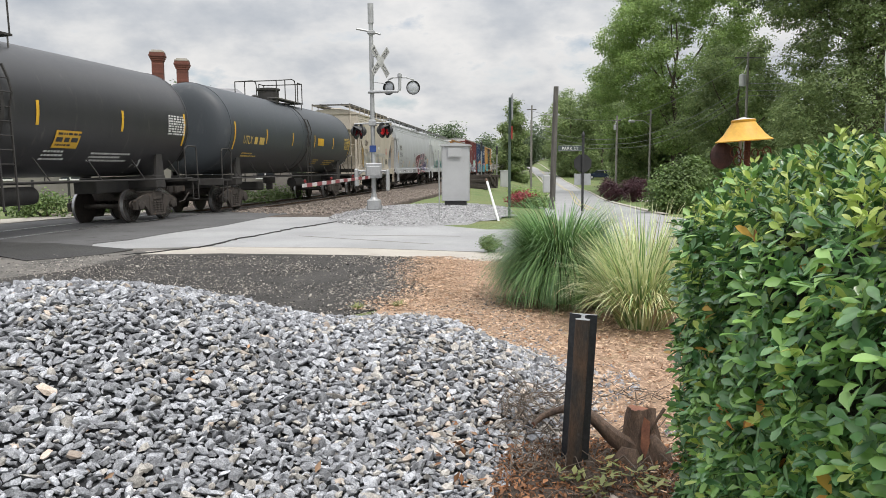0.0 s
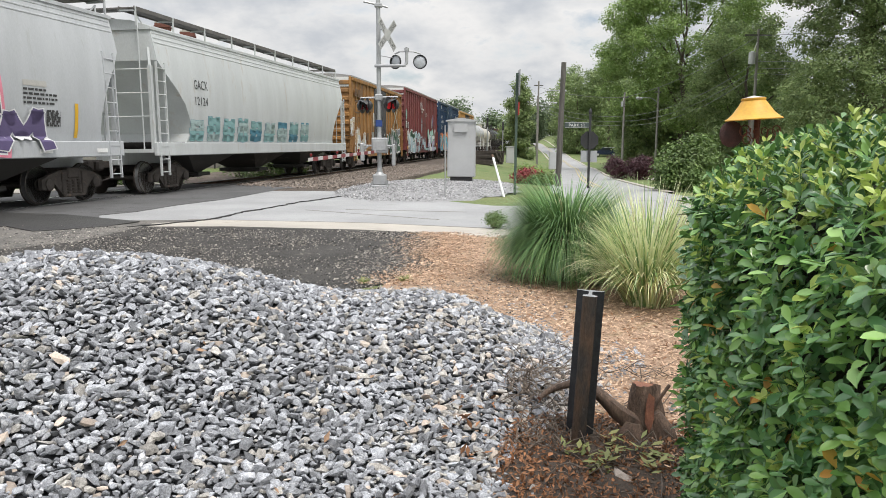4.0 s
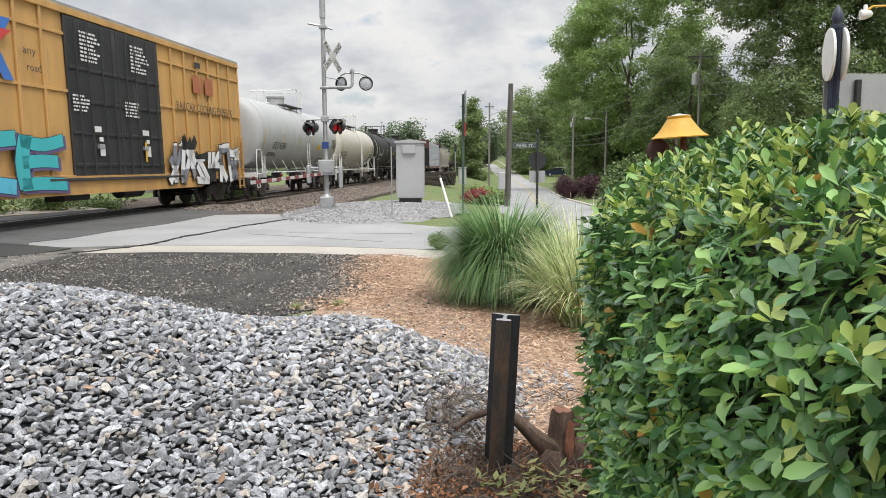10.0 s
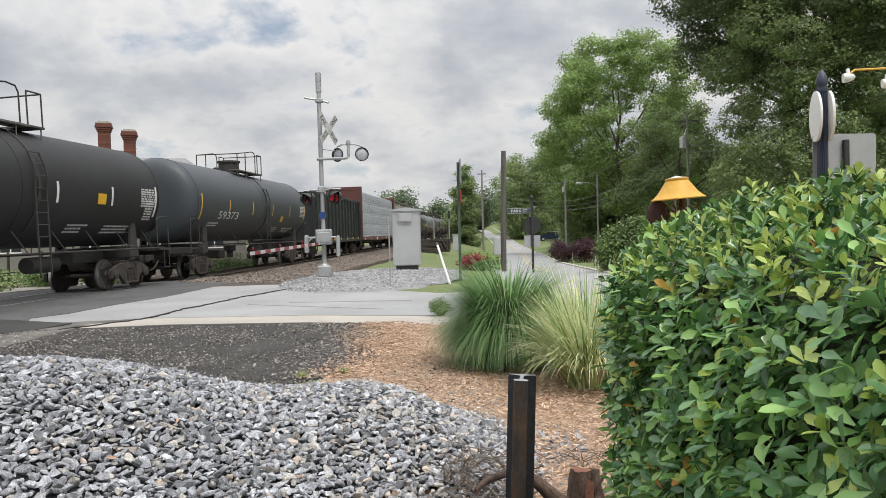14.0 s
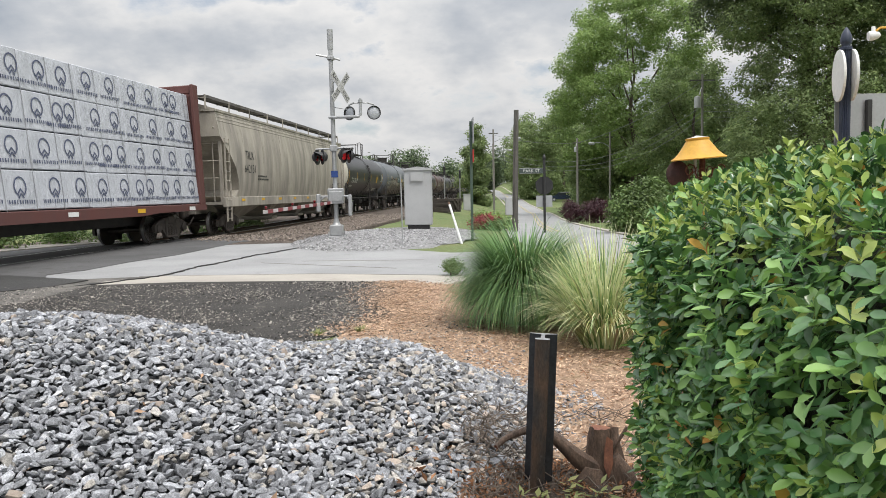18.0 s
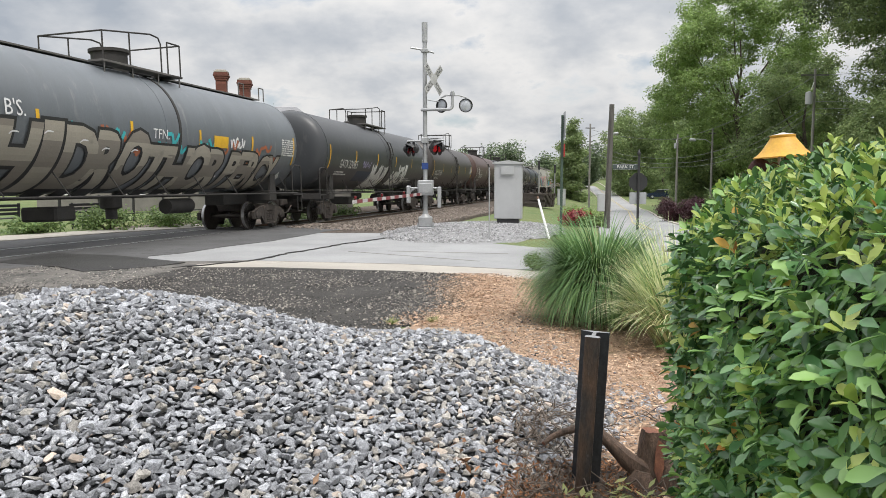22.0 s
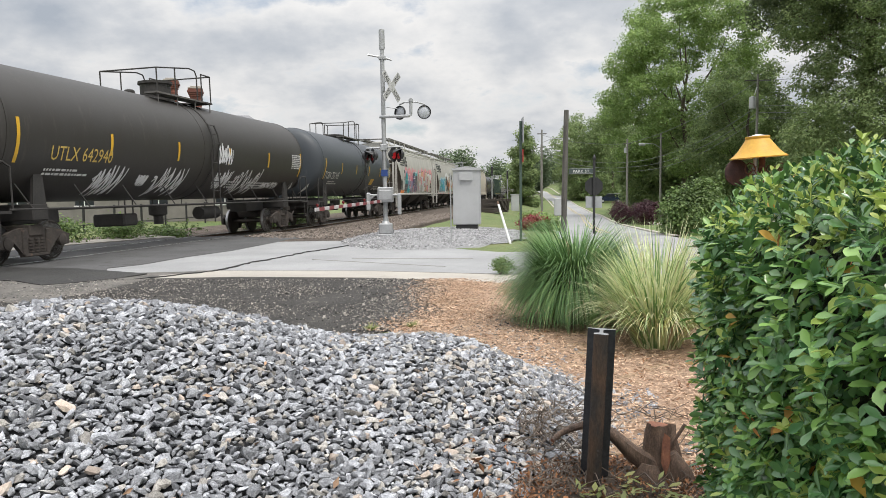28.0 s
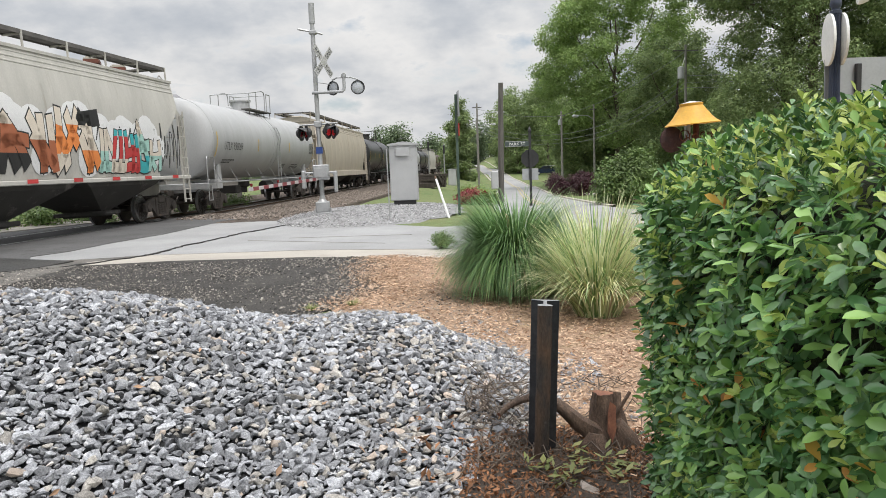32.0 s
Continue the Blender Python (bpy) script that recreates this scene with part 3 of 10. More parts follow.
track = thing("railway_track", pose(0, 0, 0), "single railway track on brown ballast through a street crossing", "railway track", kind="structure")
S_FAR = [24.2, 25.7] + [27.2 + 1.5 * i for i in range(56)] + [115 + 25 * i for i in range(26)]
S_NEAR = [-60 + 5 * i for i in range(14)] + [8.5]
bal = [(5.2, -0.05), (3.2, -0.12), (1.9, -0.09), (-1.6, -0.09), (-2.6, -0.16), (-4.6, -0.10), (-5.8, 0.01), (-5.9, -0.5), (5.3, -0.5)]
part("ballast", swept(bal, S_FAR, M_BALLAST, "ballast", True), M_BALLAST, track, "brown-grey ballast bank", 40)
part("ballast", swept(bal, S_NEAR, M_BALLAST, "ballast", True), M_BALLAST, track, "brown-grey ballast bank", 40)
S_ALL = [-60 + 8 * i for i in range(10)] + [20 + 1.5 * i for i in range(62)] + [115 + 25 * i for i in range(26)]
for off in (-0.7525, 0.7525):
    o = off
    part("rail", swept([(o - 0.06, -0.15), (o + 0.06, -0.15), (o + 0.06, -0.135), (o + 0.012, -0.12), (o + 0.012, -0.04), (o + 0.036, -0.03), (o + 0.036, -0.006), (o - 0.036, -0.006), (o - 0.036, -0.03),
                        (o - 0.012, -0.04), (o - 0.012, -0.12), (o - 0.06, -0.135)], S_ALL, M_RAIL, "rail"), M_RAIL, track)
    part("rail_head", swept([(o - 0.033, -0.006), (o + 0.033, -0.006), (o + 0.033, 0.0215), (o - 0.033, 0.0215)], S_ALL, M_RAILTOP, "rail_head"), M_RAILTOP, track, "worn bright rail head")
tie_me = Shape().box(-0.11, 0.11, -1.3, 1.3, -0.28, -0.065, 0.012).mesh("tie", M_TIE)
for i in range(110):
    x, y, a = on_track(27.6 + 0.53 * i)
    part("tie", tie_me, None, track, at=pose(x, y, 0, 0, 0, math.degrees(a) + rc.uniform(-0.6, 0.6)))


# ---- the freight train: cars stand along their own x axis, which points to the train's rear; -y is the near side ----
M_WHEEL = surf("wheel_steel", (0.10, 0.085, 0.075), (0.065, 0.057, 0.05), 4.0, 0.55, 0.6, 0.15, 40, 0.3)
M_TREAD = surf("bright_tread", (0.42, 0.42, 0.43), (0.33, 0.33, 0.33), 4.0, 0.35, 0.9, 0.05, 30, 0.15)
M_TRUCK = surf("dusty_truck_iron", (0.085, 0.072, 0.062), (0.055, 0.047, 0.042), 4.0, 0.8, 0.2, 0.3, 30, 0.35, (0.14, 0.10, 0.075), 0.2)
M_UNDER = surf("grimy_underframe", (0.035, 0.033, 0.032), (0.05, 0.046, 0.042), 3.0, 0.75, 0.1, 0.2, 30, 0.3)
M_STRIPE = plain("yellow_reflector", (0.72, 0.42, 0.03), 0.45)
M_MARK = surf("stencil_white", (0.70, 0.70, 0.68), (0.60, 0.60, 0.58), 6, 0.6)
M_MARKD = surf("stencil_black", (0.03, 0.03, 0.03), (0.05, 0.05, 0.05), 6, 0.6)
M_MARKB = surf("faded_brown_lettering", (0.11, 0.065, 0.04), (0.16, 0.09, 0.045), 3, 0.7)
M_MARKY = surf("stencil_yellow", (0.66, 0.47, 0.12), (0.55, 0.38, 0.10), 6, 0.6)
M_GRATE = surf("walkway_grating", (0.16, 0.15, 0.14), (0.11, 0.105, 0.10), 3, 0.7, 0.3, 0.2, 30, 0.2)
PAINTS = {}


def paint(name, c, dirt=0.2, rough=0.45, stain=None, streak=True):
    """Car paint with road dirt, in streaks that run down the side."""
    if name not in PAINTS:
        c2 = tuple(v * (1 - dirt) + 0.05 * dirt for v in c)
        PAINTS[name] = surf(name, c, c2, 0.8, rough, 0.0, 0.06, 30, 0.1, stain or tuple(v * 0.6 + 0.03 for v in c), 0.12, stretch=(2.2, 1, 0.45) if streak else (1, 1, 1))
    return PAINTS[name]


# trucks, shared by all cars
wheel = Shape()
for y in (-0.7525, 0.7525):
    sgn = 1 if y > 0 else -1
    wheel.lathe((0, y - sgn * 0.085, 0.4785), (0, sgn, 0), [(0, 0.10), (0.0, 0.45), (0.0, 0.483), (0.028, 0.483)], 22, 0)
    wheel.lathe((0, y - sgn * 0.057, 0.4785), (0, sgn, 0), [(0, 0.459), (0.10, 0.455)], 22, 1)
    wheel.lathe((0, y + sgn * 0.043, 0.4785), (0, sgn, 0), [(0, 0.455), (0.006, 0.43), (-0.03, 0.40), (-0.045, 0.2), (0.0, 0.14), (0.03, 0.13), (0.04, 0.10)], 22, 0)
wheel.cyl((0, -0.98, 0.4785), (0, 0.98, 0.4785), 0.075, None, 12)
WHEELS = wheel.mesh("wheelset", [M_WHEEL, M_TREAD], 40)
fr = Shape()
for y in (-1.03, 1.03):
    s = 1 if y > 0 else -1
    out = [(-1.12, 0.36), (-1.12, 0.60), (-0.80, 0.72), (-0.42, 0.80), (0.42, 0.80), (0.80, 0.72), (1.12, 0.60), (1.12, 0.36), (0.98, 0.36), (0.92, 0.52), (0.72, 0.52), (0.46, 0.26), (0.36, 0.16), (-0.36, 0.16), (-0.46, 0.26), (-0.72, 0.52), (-0.92, 0.52), (-0.98, 0.36)]
    fr.side(out, y - 0.05, y + 0.05)
    fr.box(-0.40, 0.40, y - 0.085, y + 0.085, 0.15, 0.23, 0.02)
    fr.box(-0.44, -0.30, y - 0.085, y + 0.085, 0.20, 0.76, 0.02)
    fr.box(0.30, 0.44, y - 0.085, y + 0.085, 0.20, 0.76, 0.02)
    for k in (-0.19, 0.0, 0.19):
        for z in range(5):
            fr.cyl((k, y + s * 0.03, 0.25 + 0.07 * z), (k, y + s * 0.03, 0.285 + 0.07 * z), 0.075, None, 10)
    for k in (-0.875, 0.875):
        fr.lathe((k, y - s * 0.02, 0.4785), (0, s, 0), [(0, 0.14), (0.10, 0.14), (0.115, 0.10), (0.12, 0.05)], 14)
    for k in (-1, 1):
        fr.pipe([(k * 1.05, y * 0.93, 0.62), (k * 0.55, y * 0.93, 0.52)], 0.025)
fr.box(-0.22, 0.22, -1.12, 1.12, 0.60, 0.86, 0.03)
FRAME = fr.mesh("truck", M_TRUCK, 35)


def trucks(car, xs):
    for x in xs:
        t = part("truck", FRAME, None, car, "cast iron two-axle truck", at=pose(x, 0, 0))
        for k in (-0.875, 0.875):
            part("wheelset", WHEELS, None, t, at=pose(k, 0, 0))


def coupler(car, half, mat=None):
    for s in (-1, 1):
        c = Shape()
        e = half - 0.75
        c.box(s * e - 0.02 if s > 0 else -half + 0.1, half - 0.1 if s > 0 else -e + 0.02, -0.09, 0.09, 0.78, 0.98, 0.02)
        c.box(min(s * (half - 0.30), s * (half + 0.02)), max(s * (half - 0.30), s * (half + 0.02)), -0.17, 0.17, 0.72, 1.02, 0.05)
        c.pipe([(s * (half - 0.5), -0.35, 0.75), (s * (half - 0.2), -0.32, 0.5), (s * (half + 0.02), -0.25, 0.45)], 0.025)
        part("coupler", c, M_TRUCK, car, "rusty knuckle coupler and air hose")


RUNGS = {}


def rung_mesh(width, r, mat):
    """One rung, shared by all ladders of its width and paint."""
    key = (round(width, 3), r, mat.name)
    if key not in RUNGS:
        RUNGS[key] = Shape().cyl((-width / 2, 0, 0), (width / 2, 0, 0), r, None, 6).mesh("rung", mat)
    return RUNGS[key]


def ladder(car, x, y, z0, z1, w=0.42, mat=None, ny=-1, rung=0.36, name="ladder"):
    s = Shape()
    s.box(x - w / 2 - 0.018, x - w / 2 + 0.018, y - 0.03, y + 0.03, z0, z1)
    ob = part(name, s, mat or M_UNDER, car)
    part("stile", ob.data, None, ob, at=pose(w, 0, 0))
    z = z0 + 0.1
    while z < z1:
        part("rung", rung_mesh(w, 0.014, mat or M_UNDER), None, ob, at=pose(x, y + ny * 0.02, z))
        z += rung
    return ob


def on_side(car, shape, name, mat, x, z, surface, lift=0.012, label=""):
    """Lays a flat figure of the x-z plane on the car's near side, at (x, z); surface gives y at a height."""
    s = Shape()
    s.v = [(px + x, surface(pz + z) - lift - max(-py, 0.0), pz + z) for px, py, pz in shape.v]
    s.f, s.m = shape.f, shape.m
    return part(name, s, mat, car, label)


def words(car, text, x, z, size, mat, surface, lift=0.014, name="lettering", wide=0.0):
    """Lettering on the near side from (x, z) on; wide stretches it to that length."""
    sh = letters(text, size)
    if wide:
        k = wide / max(max(p[0] for p in sh.v), 1e-3)
        sh.v = [(p[0] * k, p[1], p[2]) for p in sh.v]
    return on_side(car, sh, name, mat, x, z, surface, lift)


def bars(car, x, z, w, rows, size, mat, surface, name="small_lettering", seed=1, lift=0.012):
    """Lines of writing too small to read."""
    r = random.Random(seed)
    s = Shape()
    for k in range(rows):
        u, zz = 0.0, -k * size * 1.9
        end = w * r.uniform(0.6, 1.0)
        while u < end:
            n = size * r.uniform(0.8, 3.5)
            s.add([(u, 0, zz), (u + n, 0, zz), (u + n, 0, zz + size), (u, 0, zz + size)], [(0, 1, 2, 3)])
            u += n + size * 0.7
    ob = on_side(car, s, name, mat, x, z, surface, lift)
    ob["kind"] = "stuff"
    return ob


def curve_through(pts, n=7):
    """A smooth line through the points."""
    out = []
    q = [pts[0]] + list(pts) + [pts[-1]]
    for a, b, c, d in zip(q, q[1:], q[2:], q[3:]):
        for k in range(n):
            u = k / n
            out.append(tuple(0.5 * (2 * b[i] + (c[i] - a[i]) * u + (2 * a[i] - 5 * b[i] + 4 * c[i] - d[i]) * u * u + (3 * b[i] - a[i] - 3 * c[i] + d[i]) * u ** 3) for i in (0, 1)))
    return out + [pts[-1]]


def ribbon_flat(s, pts, wide, depth, mi, taper=0.45):
    """A flat band along a line in the x-z plane, fat in its middle."""
    n = len(pts)
    b = len(s.v)
    for k, p in enumerate(pts):
        a, c = pts[max(k - 1, 0)], pts[min(k + 1, n - 1)]
        d = Vector((c[0] - a[0], c[1] - a[1]))
        d = d.normalized() if d.length > 1e-6 else Vector((1, 0))
        w = wide * (1 - taper + taper * math.sin(math.pi * (k + 0.5) / n))
        s.v += [(p[0] - d.y * w, depth, p[1] + d.x * w), (p[0] + d.y * w, depth, p[1] - d.x * w)]
    for k in range(n - 1):
        s.f.append((b + 2 * k, b + 2 * k + 1, b + 2 * k + 3, b + 2 * k + 2)), s.m.append(mi)


def glyph(ch, fat):
    """One fat letter in the x-z plane, stretched to the unit square; fat: how far its strokes swell."""
    cu = bpy.data.curves.new("words", "FONT")
    cu.body, cu.size, cu.resolution_u, cu.offset = ch, 1.0, 3, fat
    ob = bpy.data.objects.new("words", cu)
    scene.collection.objects.link(ob)
    bpy.context.view_layer.update()
    me = bpy.data.meshes.new_from_object(ob.evaluated_get(bpy.context.evaluated_depsgraph_get()))
    bpy.data.objects.remove(ob)
    v, f = [(q.co.x, q.co.y) for q in me.vertices], [tuple(q.vertices) for q in me.polygons]
    bpy.data.meshes.remove(me)
    return v, f


STROKES = [((0, 0), (.1, 1)), ((1, 0), (.85, 1)), ((.05, .9), (.95, 1)), ((0, .08), (.9, .05)), ((.1, .5), (.9, .55)), ((.5, 0), (.45, 1)), ((.05, 1), (.9, .1)), ((.95, 1), (.1, 0)), ((.1, .6), (.55, .05)), ((.5, .95), (.95, .45))]


def wild_glyph(r, fat, strokes=None):
    """Interlocked fat strokes: four that make no letter, or those given."""
    v, f = [], []
    for (x0, z0), (x1, z1) in strokes or r.sample(STROKES, 4):
        d = Vector((x1 - x0, z1 - z0)).normalized()
        w, e = 0.135 + fat, 0.06 + fat
        bow = r.uniform(-0.1, 0.1)
        b = len(v)
        for k in range(5):
            u = k / 4
            cx, cz = x0 + (x1 - x0) * u - d.y * bow * math.sin(math.pi * u), z0 + (z1 - z0) * u + d.x * bow * math.sin(math.pi * u)
            ex = -e if k == 0 else (e if k == 4 else 0.0)
            v += [(cx - d.y * w + d.x * ex, cz + d.x * w + d.y * ex), (cx + d.y * w + d.x * ex, cz - d.x * w + d.y * ex)]
        f += [(b + 2 * k, b + 2 * k + 1, b + 2 * k + 3, b + 2 * k + 2) for k in range(4)]
    return v, f


def sliced(v, f, heights):
    """The flat figure cut at the given heights, so that it can lie on a rounded side."""
    bm = bmesh.new()
    vs = [bm.verts.new((x, 0, z)) for x, z in v]
    for q in f:
        try:
            bm.faces.new([vs[i] for i in q])
        except ValueError:
            pass
    for h in heights:
        bmesh.ops.bisect_plane(bm, geom=list(bm.verts) + list(bm.edges) + list(bm.faces), plane_co=(0, 0, h), plane_no=(0, 0, 1))
    bm.verts.index_update()
    out = [(q.co.x, q.co.z) for q in bm.verts], [tuple(q.index for q in g.verts) for g in bm.faces]
    bm.free()
    return out


def piece(car, text, x, z, w, h, surface, edge, fills, seed=1, halo=(), under=None, rim=0.05, fat=0.045, lift=0.012, slope=0.0, tops=0.12, glint=None, label="", flame=False):
    """A sprayed piece of fat letters: a cloud behind, a thrown side, an outline, a fill in bands and a few glints. text: the word, or a number of wild shapes."""
    r = random.Random(seed)
    n = text if isinstance(text, int) else len(text)
    wild = not isinstance(text, str)
    step = w / n
    boxes = []
    for k in range(n):
        boxes.append(((k - 0.09) * step, step * 1.2, h * r.uniform(-0.04, 0.03), h * (1 + r.uniform(-tops, tops)) + slope * (k + 0.5) / n, r.uniform(-0.1, 0.12), r.randrange(10 ** 6)))
    deep = [0.0]

    def lay(sh, mats):
        if sh.f:
            on_side(car, sh, "graffiti", mats, x, z, surface, lift + deep[0], label)["kind"] = "stuff"
        deep[0] += 0.004

    def layer(swell, mats, dx=0.0, dz=0.0, banded=False):
        sh = Shape()
        for k in range(n):
            if text != n and text[k] == " ":
                continue
            x0, wide, z0, tall, lean, sd = boxes[k]
            v, f = wild_glyph(random.Random(sd), swell, None if text == n else text[k]) if wild else glyph(text[k], fat + swell)
            if wild:
                lo, hi, bo, to = -0.12, 1.12, -0.12, 1.12
            else:
                q, _ = glyph(text[k], fat)
                lo, hi, bo, to = min(a for a, _ in q), max(a for a, _ in q), min(b for _, b in q), max(b for _, b in q)
                if text[k] in "I1J":
                    x0, wide = x0 + wide * 0.25, wide * 0.5
            v = [(x0 + wide * (a - lo) / (hi - lo) + lean * tall * ((b - bo) / (to - bo) - 0.5) + dx, z0 + tall * (b - bo) / (to - bo) + dz) for a, b in v]
            v, f = sliced(v, f, [0.11 * i for i in range(1, int(h * 1.3 / 0.11) + 1)])
            b0, c0 = len(sh.v), (k if banded else 0)
            sh.v += [(a, -0.0006 * (k % 3), b) for a, b in v]
            for q in f:
                zc = sum(v[i][1] for i in q) / len(q)
                band = int(zc / h * 2.2 + 0.3 * math.sin(k * 2.3)) if banded else 0
                sh.f.append(tuple(b0 + i for i in q)), sh.m.append((c0 + band) % len(mats))
        lay(sh, mats)

    for col in halo:
        sh = Shape()
        for k in range(n * 3):
            cx, cz, rr = w * (k + 0.5) / (n * 3), h * (r.uniform(0.72, 0.98), r.uniform(0.25, 0.4), r.uniform(0.5, 0.7))[k % 3 if k % 6 < 3 else 0] + slope * k / (n * 3), h * r.uniform(0.24, 0.34)
            if flame:
                cz, rr = h * r.uniform(0.88, 1.0), h * r.uniform(0.11, 0.17)
            ring = [(cx + rr * (r.uniform(0.5, 1.35) if flame else 1.0) * 1.15 * math.cos(a * math.tau / 14), cz + rr * math.sin(a * math.tau / 14)) for a in range(14)]
            v, f = sliced(ring, [tuple(range(14))], [0.11 * i for i in range(1, int(h * 1.4 / 0.11) + 1)])
            b0 = len(sh.v)
            sh.v += [(a, -0.0007 * (k % 4), b) for a, b in v]
            sh.f += [tuple(b0 + i for i in q) for q in f]
            sh.m += [0] * len(f)
        lay(sh, [col])
    if under is not None:
        layer(rim * 0.9, [under], 0.10, -0.06)
    layer(rim, [edge])
    layer(0.0, fills, banded=True)
    if glint is not None:
        sh = Shape()
        for k in range(n):
            x0, wide, z0, tall, lean, sd = boxes[k]
            cx, cz = x0 + wide * r.uniform(0.2, 0.5), z0 + tall * r.uniform(0.6, 0.85)
            ribbon_flat(sh, curve_through([(cx, cz), (cx + 0.1, cz + 0.06), (cx + 0.25, cz + 0.05)], 3), 0.018, 0.0, 0)
        lay(sh, [glint])


def spray(name, c):
    return paint("spray_" + name, c, 0.12, 0.5, None, False)


def scribble(car, x, z, w, h, mat, surface, seed, n=14, r_=0.02):
    """A thin hand-sprayed signature."""
    r = random.Random(seed)
    pts = [(w * (k + 0.5) / n + r.uniform(-0.4, 0.4) * w / n * 2, h * (0.5 + 0.5 * math.sin(k * 2.1 + r.uniform(-0.8, 0.8)))) for k in range(n)]
    s = Shape()
    pts = [(a[0] + (b[0] - a[0]) * q / 5, a[1] + (b[1] - a[1]) * q / 5) for a, b in zip(pts, pts[1:]) for q in range(5)] + pts[-1:]
    for (x0, z0), (x1, z1) in zip(pts, pts[1:]):
        d = Vector((x1 - x0, z1 - z0))
        if d.length < 1e-3:
            continue
        d.normalize()
        a, b = -d.y * r_, d.x * r_
        s.add([(x0 + a, 0, z0 + b), (x0 - a, 0, z0 - b), (x1 - a, 0, z1 - b), (x1 + a, 0, z1 + b)], [(0, 1, 2, 3)])
    on_side(car, s, "scribble", mat, x, z, surface, 0.014)["kind"] = "stuff"


CARS = []


def tank_car(mid, length, shell, label, R=1.58, zc=2.92, bands=None, head=None, stripes=6, metal=None, stripe_mat=None, marks=(), dome="rail", text_mat=None, walk_full=False, ends=None, tags=None, ladder_up=True):
    car = thing("tank_car", pose(0, 0, 0), label, "tank car", "freight train")
    CARS.append((car, mid))
    metal = metal or M_UNDER
    half, hl = length / 2, length / 2 - 0.95
    hd = 0.44
    prof = [(-hl + hd - hd * math.sin(math.radians(a)), R * math.cos(math.radians(a)) ** 0.46) for a in (90, 80, 70, 58, 46, 34, 22, 10)]
    prof[0] = (-hl, 0.02)
    mid_rings = [(-hl + hd, R)] + [(-hl + hd + k * (2 * hl - 2 * hd) / 6, R) for k in range(1, 6)]
    prof = prof + mid_rings + [(hl - hd, R)] + [(-p, r) for p, r in reversed(prof)]
    s = Shape().lathe((0, 0, zc), (1, 0, 0), prof, 48)
    mats = [shell]
    if head is not None:
        mats.append(head)
        s.m = [1 if max(s.v[i][0] for i in f) < -hl + hd + 0.35 + 0.01 else 0 for f in s.f]
    part("tank", s, mats, car, "", 40)

    def skin(z):
        return -math.sqrt(max(R * R - (z - zc) ** 2, 0.01))

    # weld rings and jacket seams
    for k in (-0.5, 0.0, 0.5):
        x = k * 2 * (hl - hd)
        part("jacket_seam", Shape().lathe((x - 0.03, 0, zc), (1, 0, 0), [(0, R), (0.0, R + 0.008), (0.06, R + 0.008), (0.06, R)], 48), shell, car, "", 40)
    # belt at the ladder
    bl = Shape().lathe((0.55, 0, zc), (1, 0, 0), [(0, R), (0.0, R + 0.02), (0.10, R + 0.02), (0.10, R)], 48)
    part("tank_band", bl, metal, car, "", 40)
    # underneath: bolsters, stub sills, platforms
    for sg in (-1, 1):
        u = Shape()
        u.box(min(sg * (half - 0.75), sg * (half - 4.4)), max(sg * (half - 0.75), sg * (half - 4.4)), -0.35, 0.35, 0.86, 1.22, 0.02)
        u.box(sg * (half - 2.6) - 0.25, sg * (half - 2.6) + 0.25, -1.25, 1.25, 0.95, 1.32, 0.02)
        for y in (-1.2, 1.2):
            u.side([(sg * (half - 2.6) - 0.22, 1.3), (sg * (half - 2.6) + 0.22, 1.3), (sg * (half - 2.6) + 0.14, 2.0), (sg * (half - 2.6) - 0.14, 2.0)], y - 0.04, y + 0.04)
        part("body_bolster", u, metal, car)
        pl = Shape()
        pl.box(min(sg * (half - 0.72), sg * (half - 1.45)), max(sg * (half - 0.72), sg * (half - 1.45)), -1.48, 1.48, 1.12, 1.18)
        pl.box(min(sg * (half - 0.68), sg * (half - 0.76)), max(sg * (half - 0.68), sg * (half - 0.76)), -1.5, 1.5, 0.98, 1.2, 0.01)
        for y in (-1.46, 1.46):
            pl.pipe([(sg * (half - 1.5), y, 1.2), (sg * (half - 1.5), y, 2.1), (sg * (half - 1.3), y, 2.2), (sg * (half - 0.8), y, 2.2), (sg * (half - 0.74), y, 2.1), (sg * (half - 0.74), y, 1.2)], 0.022)
            pl.pipe([(sg * (half - 1.1), y, 1.1), (sg * (half - 1.1), y, 0.55), (sg * (half - 0.76), y, 0.55), (sg * (half - 0.76), y, 1.1)], 0.018)
        part("end_platform", pl, ends or metal, car, "end platform with bent handrails")
    # side handrail and its stays
    for y in (-1.55, 1.55):
        hr = Shape()
        hr.pipe([(-half + 1.3, y, 1.20), (half - 1.3, y, 1.20)], 0.025)
        for k in range(9):
            x = -half + 2.0 + k * (length - 4.0) / 8
            hr.pipe([(x, y, 1.20), (x - 0.25, y * 0.86, 1.75)], 0.016, 5)
        part("side_handrail", hr, ends or metal, car)
